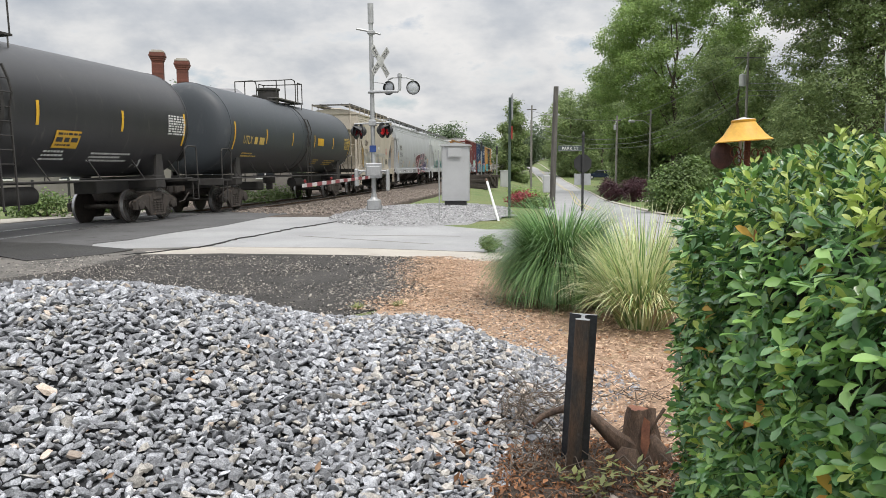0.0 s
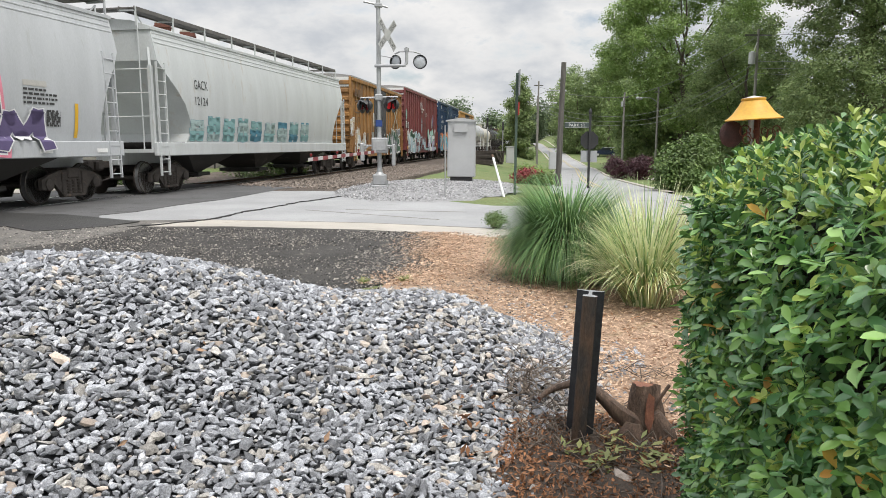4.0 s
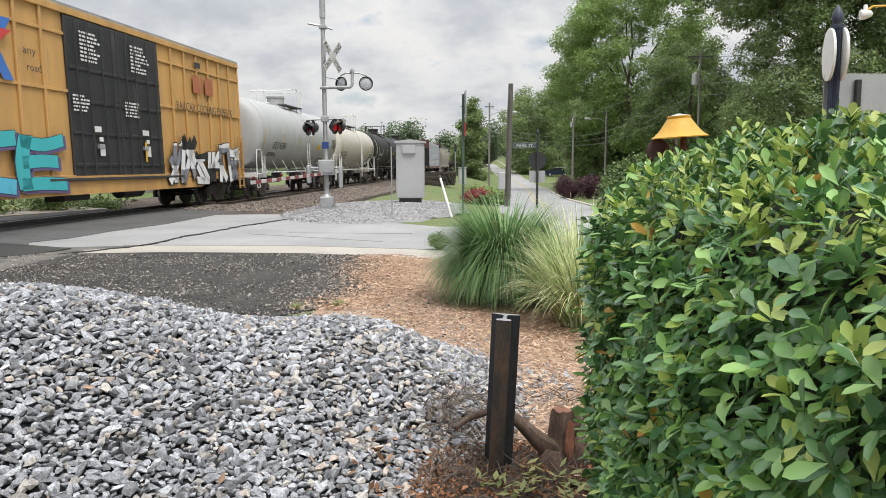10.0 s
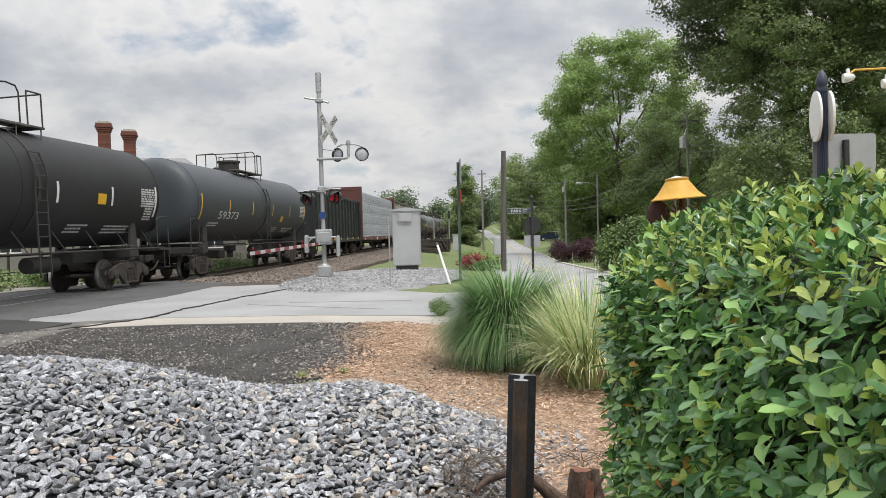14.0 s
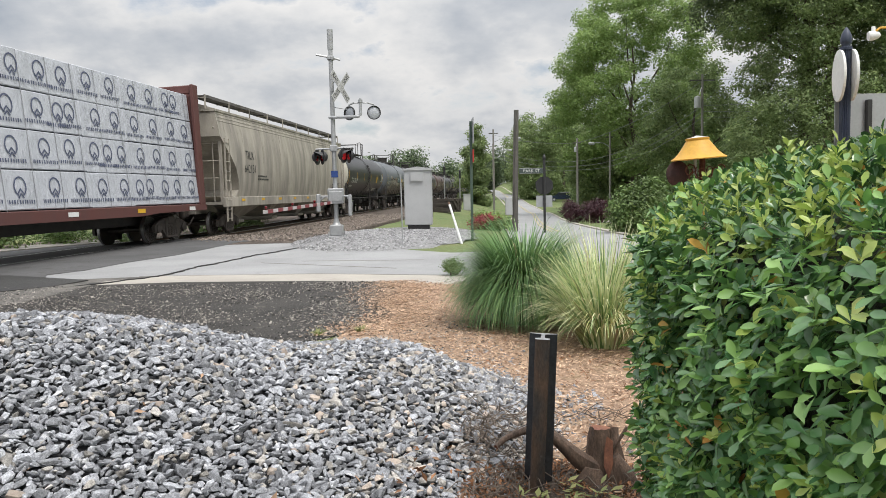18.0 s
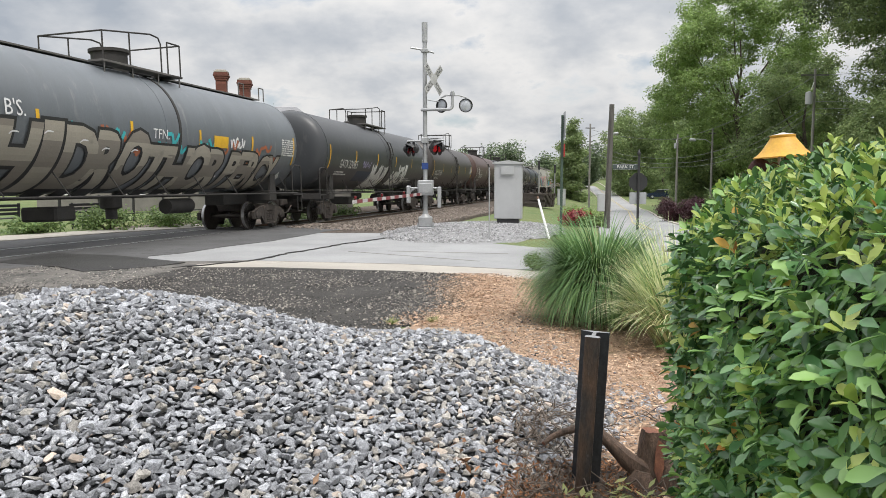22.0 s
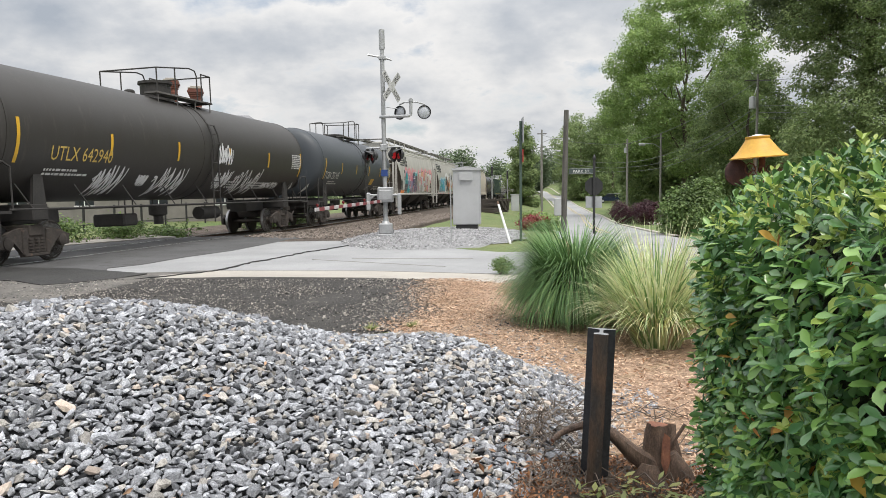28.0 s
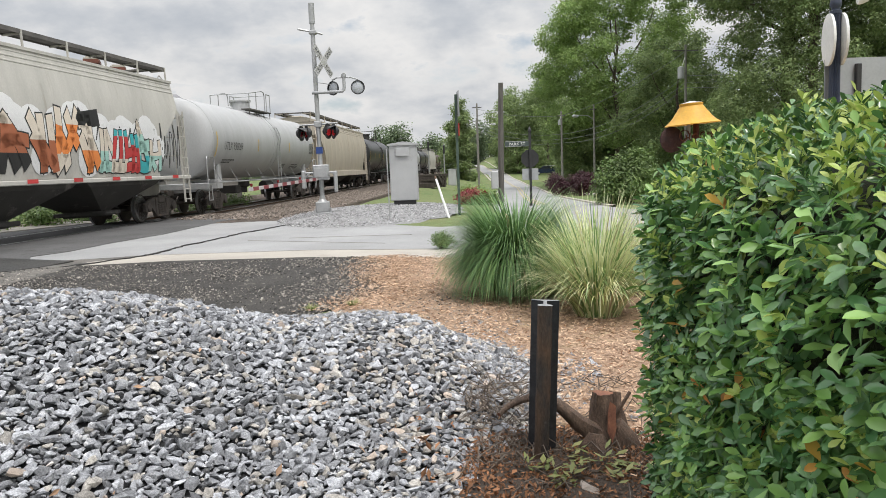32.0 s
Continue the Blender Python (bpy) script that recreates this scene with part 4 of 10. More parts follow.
    # ladder up the near and far side, bent to the tank
    for y in (-1, 1) if ladder_up else ():
        ld = Shape()
        zs = [0.62, 1.2] + [1.6 + 0.3 * k for k in range(8)]
        path = []
        for z in zs:
            yy = 1.58 if z < zc else math.sqrt(max((R + 0.09) ** 2 - (z - zc) ** 2, 0.05))
            path.append((y * yy, z))
        n = len(path)
        ld.add([(0.38 + a, py + b, pz + b * y) for py, pz in path for a, b in ((-0.018, -0.018), (0.018, -0.018), (0.018, 0.018), (-0.018, 0.018))],
               [(4 * i + k, 4 * i + (k + 1) % 4, 4 * i + 4 + (k + 1) % 4, 4 * i + 4 + k) for i in range(n - 1) for k in range(4)])
        lad = part("side_ladder", ld, ends or metal, car)
        part("stile", lad.data, None, lad, at=pose(0.44, 0, 0))
        for p1, z1 in path[1:]:
            part("rung", rung_mesh(0.44, 0.013, ends or metal), None, lad, at=pose(0.6, p1, z1))
    # top: nozzle, housing, platform, guard rails
    dx = 0.0
    dh = 0.16 if dome == "low" else 0.50
    dm = Shape().lathe((dx, 0, zc + R - 0.06), (0, 0, 1), [(0, 0.46), (dh, 0.46), (dh + 0.02, 0.52), (dh + 0.10, 0.52), (dh + 0.13, 0.30), (dh + 0.14, 0.05)], 20)
    part("valve_housing", dm, shell if dome == "clean" else metal, car, "", 35)
    for k in (-1.25, 1.05):
        part("safety_valve", Shape().lathe((k, 0.12, zc + R - 0.04), (0, 0, 1), [(0, 0.16), (0.16, 0.16), (0.2, 0.1), (0.22, 0.03)], 12), metal, car, "", 35)
    pf = Shape()
    pf.box(-1.5, 1.9, -0.95, -0.52, zc + R - 0.02, zc + R + 0.03)
    pf.box(-1.5, 1.9, 0.52, 0.95, zc + R - 0.02, zc + R + 0.03)
    pf.box(1.3, 1.9, -0.95, 0.95, zc + R - 0.02, zc + R + 0.03)
    for k in (-1.4, -0.3, 0.8, 1.8):
        for y in (-0.9, 0.9):
            pf.cyl((k, y, zc + R * 0.80), (k, y, zc + R), 0.02, None, 5)
    part("top_platform", pf, M_GRATE, car)
    rails = []
    for y in (-0.92, 0.92):
        rails.append([(-1.45, y, zc + R), (-1.45, y, zc + R + 0.72), (0.5, y, zc + R + 0.98), (0.85, y, zc + R + 0.95), (0.95, y, zc + R + 0.8), (0.95, y, zc + R)])
        rails.append([(1.25, y, zc + R), (1.25, y, zc + R + 0.9), (1.85, y, zc + R + 0.9), (1.85, y, zc + R)])
        rails.append([(-0.4, y, zc + R), (-0.4, y, zc + R + 0.86)])
    rails += [[(-1.45, -0.92, zc + R + 0.72), (-1.45, 0.92, zc + R + 0.72)], [(1.85, -0.92, zc + R + 0.9), (1.85, 0.92, zc + R + 0.9)]]
    for line_ in rails:
        part("guard_rail", Shape().pipe(line_, 0.022), ends or metal, car)
    if walk_full:
        wf = Shape().box(-hl + 0.7, hl - 0.7, -0.35, 0.35, zc + R + 0.02, zc + R + 0.06)
        for k in (-hl + 0.75, -hl + 2.2, hl - 2.2, hl - 0.75):
            wf.pipe([(k, -0.4, zc + R), (k, -0.4, zc + R + 0.45), (k + 0.35, -0.4, zc + R + 0.45), (k + 0.35, -0.4, zc + R)], 0.02)
        part("running_board", wf, M_GRATE, car)
    part("bottom_outlet", Shape().lathe((-0.3, 0, 0.62), (0, 0, 1), [(0, 0.15), (0.25, 0.15), (0.3, 0.28), (0.62, 0.28)], 14), M_UNDER, car, "", 35)
    part("brake_valve", Shape().box(-2.9, -2.2, -0.5, 0.5, 0.65, 1.0, 0.05), M_UNDER, car)
    part("air_reservoir", Shape().cyl((1.6, -0.35, 0.9), (2.8, -0.35, 0.9), 0.22, None, 14), M_UNDER, car, "", 35)
    # brake wheel at the rear end
    bw = Shape().lathe((half - 0.85, -0.85, 2.05), (1, 0, 0), [(0, 0.28), (0.02, 0.30), (0.04, 0.28)], 18)
    bw.cyl((half - 0.83, -0.85, 1.2), (half - 0.83, -0.85, 2.05), 0.03, None, 6)
    part("brake_wheel", bw, metal, car)
    # reflector stripes
    def curved(x0, x1, z0, z1):
        q = Shape()
        n = 5
        for k in range(n):
            a, b = z0 + (z1 - z0) * k / n, z0 + (z1 - z0) * (k + 1) / n
            q.add([(x0, 0, a), (x1, 0, a), (x1, 0, b), (x0, 0, b)], [(0, 1, 2, 3)])
        return q

    st = stripe_mat or M_STRIPE
    span = 2 * (hl - hd)
    for k in range(stripes):
        x = -span / 2 + 0.25 + (span - 0.5) * k / max(stripes - 1, 1)
        tall = 0.95 if k in (0, stripes - 1) else 0.54
        on_side(car, curved(0, 0.10, 0, tall), "reflector_stripe", st, x, 2.48 - 0.28 * (tall > 0.6), skin, 0.010)
    for i, (txt, x, z, size) in enumerate(marks):
        words(car, txt, x, z, size, text_mat or M_MARK, skin, 0.02, "lettering", 2.25)
    sm = text_mat or M_MARK
    bars(car, -span / 2 + 1.3, 2.06, 1.5, 2, 0.05, sm, skin, seed=int(mid))
    bars(car, 2.2, 1.9, 0.9, 3, 0.045, sm, skin, seed=int(mid) + 5)
    bars(car, 4.0, 1.88, 2.0, 3, 0.045, sm, skin, seed=int(mid) + 6)
    data_table(car, span / 2 - 1.15, 2.5, 0.95, 0.55, sm, skin, int(mid) + 9)
    coupler(car, half)
    trucks(car, (-half + 2.6, half - 2.6))
    if tags:
        tags(car, skin)
    return car


def data_table(car, x, z, w, h, mat, surface, seed):
    """A ruled block of test dates, too small to read."""
    r = random.Random(seed)
    s = Shape()
    for a, b, c, d in ((0, 0.012, 0, h), (w - 0.012, w, 0, h), (w * 0.55, w * 0.55 + 0.01, 0, h)):
        for k in range(4):
            s.add([(a, 0, c + (d - c) * k / 4), (b, 0, c + (d - c) * k / 4), (b, 0, c + (d - c) * (k + 1) / 4), (a, 0, c + (d - c) * (k + 1) / 4)], [(0, 1, 2, 3)])
    for k in range(8):
        zz, u = h * k / 7.5, 0.03
        while u < w - 0.08:
            n = r.uniform(0.05, 0.14)
            s.add([(u, 0, zz), (u + n, 0, zz), (u + n, 0, zz + 0.045), (u, 0, zz + 0.045)], [(0, 1, 2, 3)])
            u += n + r.uniform(0.015, 0.07)
    on_side(car, s, "data_table", mat, x, z, surface, 0.014)["kind"] = "stuff"


def placard(car, x, z, surface, mat=None, size=0.26):
    s = Shape().add([(0, 0, -size), (size, 0, 0), (0, 0, size), (-size, 0, 0)], [(0, 1, 2, 3)])
    on_side(car, s, "placard", mat or M_MARK, x, z, surface, 0.03)


def panel(car, x, z, w, h, mat, surface, name="panel", lift=0.016, label=""):
    n = 4
    s = Shape()
    for k in range(n):
        s.add([(0, 0, h * k / n), (w, 0, h * k / n), (w, 0, h * (k + 1) / n), (0, 0, h * (k + 1) / n)], [(0, 1, 2, 3)])
    return on_side(car, s, name, mat, x, z, surface, lift, label)


def hopper_car(mid, length, body, label, bays=3, dark=None, sill=None, top=4.97, straight=False, ribs=0, tags=None, bay=None, inset=1.0, sill_low=1.10, cut=1.0):
    car = thing("covered_hopper_car", pose(0, 0, 0), label, "hopper car", "freight train")
    CARS.append((car, mid))
    half = length / 2
    hl = half - inset
    dark = dark or body
    sill = sill or body
    rows = [(1.45, 1.42, 1.55), (1.75, 1.49, 1.78), (2.15, 1.54, 1.70), (2.6, 1.57, 1.40), (3.0, 1.57, 0.95), (3.4, 1.55, 0.40), (3.75, 1.51, 0.0), (4.1, 1.45, 0.0), (top - 0.32, 1.33, 0.0)]
    rows = [(z, w, c * cut) for z, w, c in rows]
    if straight:
        rows = [(z, 1.5 if z < 4.2 else 1.42, c) for z, w, c in rows]

    def side_y(z):
        return -float(np.interp(z, [r[0] for r in rows], [r[1] for r in rows]))

    cols = 14
    s = Shape()
    grid = {}
    for i, (z, w, cut) in enumerate(rows):
        for j in range(cols + 1):
            x = -(hl - cut) + 2 * (hl - cut) * j / cols
            for y in (-1, 1):
                grid[i, j, y] = len(s.v)
                s.v.append((x, y * w, z))
    for i in range(len(rows) - 1):
        for j in range(cols):
            s.f.append((grid[i, j, -1], grid[i, j + 1, -1], grid[i + 1, j + 1, -1], grid[i + 1, j, -1])), s.m.append(0)
            s.f.append((grid[i, j + 1, 1], grid[i, j, 1], grid[i + 1, j, 1], grid[i + 1, j + 1, 1])), s.m.append(0)
        for j, flip in ((0, 0), (cols, 1)):
            a, b, c, d = grid[i, j, -1], grid[i, j, 1], grid[i + 1, j, 1], grid[i + 1, j, -1]
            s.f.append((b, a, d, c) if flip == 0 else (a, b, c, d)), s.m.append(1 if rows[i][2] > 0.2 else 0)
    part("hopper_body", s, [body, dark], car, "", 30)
    # roof, gently crowned, with eaves
    n = len(rows) - 1
    z0, w0 = rows[n][0], rows[n][1]
    rf = Shape()
    sec = [(-w0 - 0.05, z0 - 0.06), (-w0 - 0.05, z0 + 0.02), (-w0 * 0.6, z0 + 0.2), (0, z0 + 0.26), (w0 * 0.6, z0 + 0.2), (w0 + 0.05, z0 + 0.02), (w0 + 0.05, z0 - 0.06)]
    k = len(sec)
    rf.add([(-hl - 0.05, y, z) for y, z in sec] + [(hl + 0.05, y, z) for y, z in sec], [(i, i + 1, k + i + 1, k + i) for i in range(k - 1)] + [tuple(range(k - 1, -1, -1)), tuple(range(k, 2 * k)), (k - 1, 0, k, 2 * k - 1)])
    part("roof", rf, body, car, "", 30)
    # side sill along the whole car
    sl = Shape()
    for y in (-1, 1):
        sl.box(-half + 0.7, half - 0.7, min(y * 1.44, y * 1.56), max(y * 1.44, y * 1.56), sill_low, 1.48, 0.02)
    part("side_sill", sl, sill, car)
    # roof hatches and running board on brackets
    ht = Shape()
    ht.box(-hl + 0.8, hl - 0.8, -0.32, 0.32, z0 + 0.2, z0 + 0.36, 0.03)
    part("hatch_cover", ht, body, car)
    for y in (-0.86, 0.86):
        rb = Shape()
        rb.box(-hl - 0.3, hl + 0.3, y - 0.22, y + 0.22, z0 + 0.46, z0 + 0.50)
        rb.box(-hl - 0.3, hl + 0.3, y - 0.24, y - 0.22, z0 + 0.42, z0 + 0.53)
        rb.box(-hl - 0.3, hl + 0.3, y + 0.22, y + 0.24, z0 + 0.42, z0 + 0.53)
        part("running_board", rb, M_GRATE, car)
    for e in (-1, 1):
        rb = Shape()
        rb.box(min(e * (hl + 0.3), e * (hl - 0.2)), max(e * (hl + 0.3), e * (hl - 0.2)), -0.62, 0.62, z0 + 0.46, z0 + 0.50)
        part("running_board", rb, M_GRATE, car)
    for z in (z0 - 0.14, z0 - 0.27, z0 - 0.40):
        y = side_y(z)
        part("eave_flute", Shape().box(-hl + 0.05, hl - 0.05, y - 0.014, y + 0.02, z - 0.025, z + 0.025, 0.012), body, car)
    q = 9
    for j in range(q + 1):
        x = -hl - 0.25 + (2 * hl + 0.5) * j / q
        for y in (-1, 1):
            br = Shape().box(x - 0.025, x + 0.025, y * 1.10 - 0.02, y * 1.10 + 0.02, z0 + 0.02, z0 + 0.52)
            br.box(x - 0.025, x + 0.025, min(y * 0.6, y * 1.1), max(y * 0.6, y * 1.1), z0 + 0.40, z0 + 0.45)
            part("running_board_bracket", br, body, car)
    # hoppers beneath
    bw = (2 * hl - 2.6) / bays
    for b in range(bays):
        x = -hl + 1.3 + bw * (b + 0.5)
        hp = Shape()
        a = bw * 0.5
        v = []
        for z, ex, ey in ((1.5, a, 1.4), (1.25, a * 0.82, 1.35), (0.55, 0.28, 0.62), (0.36, 0.28, 0.62)):
            v += [(x - ex, -ey, z), (x + ex, -ey, z), (x + ex, ey, z), (x - ex, ey, z)]
        f = [(15, 14, 13, 12)]
        for r_ in range(3):
            f += [(4 * r_ + i, 4 * r_ + (i + 1) % 4, 4 * r_ + 4 + (i + 1) % 4, 4 * r_ + 4 + i) for i in range(4)]
        hp.add(v, f)
        hp.box(x - 0.42, x + 0.42, -0.85, 0.85, 0.40, 0.52, 0.02)
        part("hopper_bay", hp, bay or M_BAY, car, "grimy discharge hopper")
    if ribs:
        rs = Shape()
        for j in range(ribs):
            x = -hl + 1.9 + (2 * hl - 3.8) * j / (ribs - 1)
            for (za, wa, _), (zb, wb, _) in zip(rows, rows[1:]):
                rs.add([(x - 0.05, -wa, za), (x + 0.05, -wa, za), (x + 0.05, -wb, zb), (x - 0.05, -wb, zb), (x - 0.03, -wa - 0.05, za), (x + 0.03, -wa - 0.05, za), (x + 0.03, -wb - 0.05, zb), (x - 0.03, -wb - 0.05, zb)],
                       [(4, 5, 6, 7), (0, 4, 7, 3), (5, 1, 2, 6)])
        part("side_rib", rs, body, car)
    # ends: posts, ladders, platform
    for sg in (-1, 1):
        en = Shape()
        for y in (-1.40, 1.40):
            en.box(min(sg * (half - 0.74), sg * (half - 0.86)), max(sg * (half - 0.74), sg * (half - 0.86)), y - 0.05, y + 0.05, 1.2, 3.6)
            en.pipe([(sg * (half - 0.8), y, 3.55), (sg * (hl + 0.0), y * 0.9, 4.1)], 0.04)
        for z in (2.2, 2.85, 3.5):
            en.pipe([(sg * (half - 0.8), -1.4, z), (sg * (half - 0.8), 1.4, z)], 0.02)
        en.box(min(sg * (half - 0.7), sg * (half - 2.5)), max(sg * (half - 0.7), sg * (half - 2.5)), -1.45, 1.45, 1.2, 1.3)
        en.box(min(sg * (half - 0.7), sg * (half - 3.6)), max(sg * (half - 0.7), sg * (half - 3.6)), -0.35, 0.35, 0.85, 1.25, 0.02)
        part("end_frame", en, sill, car)
        ladder(car, sg * (half - 1.1), -1.54, 0.55, 3.7, 0.44, sill)
    lf = Shape().pipe([(-half + 0.8, -1.1, 1.3), (-half + 0.8, -1.1, 4.6), (-hl, -1.0, 4.95), (-hl + 0.4, -1.0, 4.65)], 0.02)
    part("end_grab_rail", lf, sill, car)
    lf = Shape().pipe([(half - 0.8, -1.1, 1.3), (half - 0.8, -1.1, 4.6), (hl, -1.0, 4.95), (hl - 0.4, -1.0, 4.65)], 0.02)
    part("end_grab_rail", lf, sill, car)
    coupler(car, half)
    trucks(car, (-half + 2.2, half - 2.2))
    if tags:
        tags(car, side_y)
    return car


# discharge hoppers: dusty steel, darkened in colour for the shade beneath the cars
M_BAY = surf("shaded_dusty_hopper_steel", (0.05, 0.047, 0.043), (0.035, 0.033, 0.03), 1.2, 0.8, 0.0, 0.2, 30, 0.3, (0.12, 0.11, 0.10), 0.15)


# hopper end slope sheets: brown, darkened in colour for the deep shade there
M_SLOPE = surf("shaded_brown_slope_sheet", (0.15, 0.125, 0.105), (0.09, 0.075, 0.065), 1.5, 0.85, 0.0, 0.1, 30, 0.25)


def box_car(mid, length, body, label, top=4.92, door=None, door_span=(-1.6, 1.6), rib_gap=0.95, end_white=True, tags=None, tall_ribs=True, door_ribs=True):
    car = thing("boxcar", pose(0, 0, 0), label, "boxcar", "freight train")
    CARS.append((car, mid))
    half = length / 2
    hl = half - 0.95
    sh = Shape().box(-hl, hl, -1.42, 1.42, 1.12, top - 0.1, 0.03)
    part("box_body", sh, body, car)
    rf = Shape()
    sec = [(-1.5, top - 0.14), (-1.5, top - 0.04), (-0.7, top + 0.05), (0, top + 0.08), (0.7, top + 0.05), (1.5, top - 0.04), (1.5, top - 0.14)]
    k = len(sec)
    rf.add([(-hl - 0.03, y, z) for y, z in sec] + [(hl + 0.03, y, z) for y, z in sec], [(i, i + 1, k + i + 1, k + i) for i in range(k - 1)] + [tuple(range(k - 1, -1, -1)), tuple(range(k, 2 * k)), (k - 1, 0, k, 2 * k - 1)])
    part("roof", rf, surf("galvanized_roof", (0.42, 0.42, 0.42), (0.30, 0.28, 0.26), 1.0, 0.6, 0.4, 0.1, 30, 0.2), car)
    sl = Shape()
    for y in (-1, 1):
        sl.side([(-hl, 1.16), (hl, 1.16), (hl, 0.98), (hl - 3.2, 0.98), (hl - 4.0, 0.72), (-hl + 4.0, 0.72), (-hl + 3.2, 0.98), (-hl, 0.98)], y * 1.45 - 0.03, y * 1.45 + 0.03)
    part("side_sill", sl, body, car)
    tr = Shape()
    for y in (-1, 1):
        tr.box(-hl, hl, min(y * 1.42, y * 1.52), max(y * 1.42, y * 1.52), top - 0.3, top - 0.12, 0.01)
        tr.box(-hl, hl, min(y * 1.42, y * 1.50), max(y * 1.42, y * 1.50), 1.12, 1.24, 0.01)
    part("side_rail", tr, body, car)
    n = 0
    x = -hl + 0.06
    rb = Shape().box(-0.045, 0.045, -1.50, -1.415, 1.2, top - 0.28, 0.02).mesh("side_rib", body)
    rb2 = Shape().box(-0.045, 0.045, 1.415, 1.50, 1.2, top - 0.28, 0.02).mesh("side_rib", body)
    while x <= hl:
        if not door_span[0] - 0.2 < x < door_span[1] + 0.2:
            part("side_rib", rb, None, car, at=pose(x, 0, 0))
            part("side_rib", rb2, None, car, at=pose(x, 0, 0))
        x += rib_gap
    if not tall_ribs:
        hz = Shape()
        for z in (3.42, 4.88):
            hz.box(-hl, hl, -1.475, -1.415, z - 0.04, z + 0.04, 0.01)
        part("horizontal_rib", hz, body, car)
    # doors
    dm = door or body
    d0, d1 = door_span
    leaves = [(d0, d1)] if d1 - d0 < 3.2 else [(d0, (d0 + d1) / 2 - 0.02), ((d0 + d1) / 2 + 0.02, d1)]
    for a, b in leaves:
        dr = Shape().box(a, b, -1.50, -1.425, 1.2, top - 0.32, 0.015)
        dob = part("door", dr, dm, car, "sliding door with pressed ribs")
        zs_, hh_ = (np.arange(1.55, top - 0.5, 0.42), 0.05) if door_ribs else ((1.5, 2.35, 3.2, 4.05), 0.045)
        for z in zs_:
            part("door_rib", Shape().box(a + 0.05, b - 0.05, -1.535, -1.501, z - hh_, z + hh_, 0.012), dm, dob)
        for f in (0.14, 0.36, 0.64, 0.86):
            xx = a + (b - a) * f
            part("locking_bar", Shape().cyl((xx, -1.56, 1.25), (xx, -1.56, top - 0.4), 0.02, None, 6), dm, dob)
        part("door_latch", Shape().box((a + b) / 2 - 0.12, (a + b) / 2 + 0.12, -1.585, -1.5, 1.95, 2.06, 0.01), M_STEEL if dm is not body else dm, dob)
    dt = Shape()
    dt.box(d0 - 1.2, d1 + 1.2, -1.56, -1.46, 1.08, 1.16, 0.01)
    part("door_track", dt, M_UNDER, car)
    # corrugated ends
    for sg in (-1, 1):
        e = Shape()
        m = 9
        for k in range(m):
            z = 1.35 + (top - 1.75) * k / (m - 1)
            part("corrugation", Shape().box(min(sg * hl, sg * (hl + 0.09)), max(sg * hl, sg * (hl + 0.09)), -1.34, 1.34, z - 0.12, z + 0.12, 0.05), body, car)
        for y in (-1.40, 1.40):
            e.box(min(sg * (hl - 0.02), sg * (hl + 0.10)), max(sg * (hl - 0.02), sg * (hl + 0.10)), y - 0.06, y + 0.06, 1.0, top - 0.1, 0.01)
        e.box(min(sg * hl, sg * (hl + 0.11)), max(sg * hl, sg * (hl + 0.11)), -1.42, 1.42, 1.0, 1.2, 0.01)
        part("end_frame", e, body, car)
        if end_white and sg < 0:
            part("end_panel", Shape().box(-hl - 0.035, -hl - 0.004, -1.40, 1.40, top - 0.62, top - 0.12), M_WHITE, car, "white panel at the top of the end")
        pl = Shape()
        pl.box(min(sg * (hl + 0.1), sg * (half - 0.25)), max(sg * (hl + 0.1), sg * (half - 0.25)), -1.2, 1.2, 1.06, 1.12)
        pl.pipe([(sg * (hl + 0.12), -1.3, 1.9), (sg * (half - 0.45), -1.3, 1.9), (sg * (half - 0.45), 1.3, 1.9), (sg * (hl + 0.12), 1.3, 1.9)], 0.018)
        pl.box(min(sg * hl, sg * (half - 0.5)), max(sg * hl, sg * (half - 0.5)), -0.3, 0.3, 0.78, 1.06, 0.02)
        part("end_platform", pl, M_UNDER, car)
        ladder(car, sg * (hl - 0.32), -1.54, 0.55, 2.6, 0.44, body, name="side_ladder")
    uf = Shape().box(-hl + 0.1, hl - 0.1, -0.45, 0.45, 0.75, 1.12, 0.03)
    uf.box(-2.4, -1.2, -1.1, -0.5, 0.55, 0.95, 0.03).cyl((0.8, -0.8, 0.75), (2.0, -0.8, 0.75), 0.24, None, 14)
    part("underframe", uf, M_UNDER, car)
    coupler(car, half)
    trucks(car, (-half + 2.6, half - 2.6))
    if tags:
        tags(car, lambda z: -1.50)
    return car


def reflectors(car, length, z, surface, mat, n=8):
    for k in range(n):
        x = -length / 2 + 1.6 + (length - 3.6) * k / (n - 1)
        panel(car, x, z, 0.42, 0.10, mat, surface, "reflector_strip", 0.016)

# paints of the cars
P_BLACK = paint("tank_black", (0.028, 0.028, 0.031), 0.3, 0.38, (0.07, 0.066, 0.062))
P_MATTE = paint("tank_matte_black", (0.013, 0.013, 0.014), 0.1, 0.62, (0.022, 0.021, 0.021))
P_SLATE = paint("tank_slate", (0.047, 0.055, 0.064), 0.2, 0.5, (0.068, 0.073, 0.078))
P_DGREY = paint("tank_dark_grey", (0.050, 0.053, 0.058), 0.2, 0.4, (0.085, 0.085, 0.085))
P_GREY = paint("tank_grey", (0.14, 0.155, 0.17), 0.2, 0.42, (0.19, 0.195, 0.2))
P_LGREY = paint("tank_pale_grey", (0.44, 0.445, 0.45), 0.15, 0.45, (0.36, 0.355, 0.345))
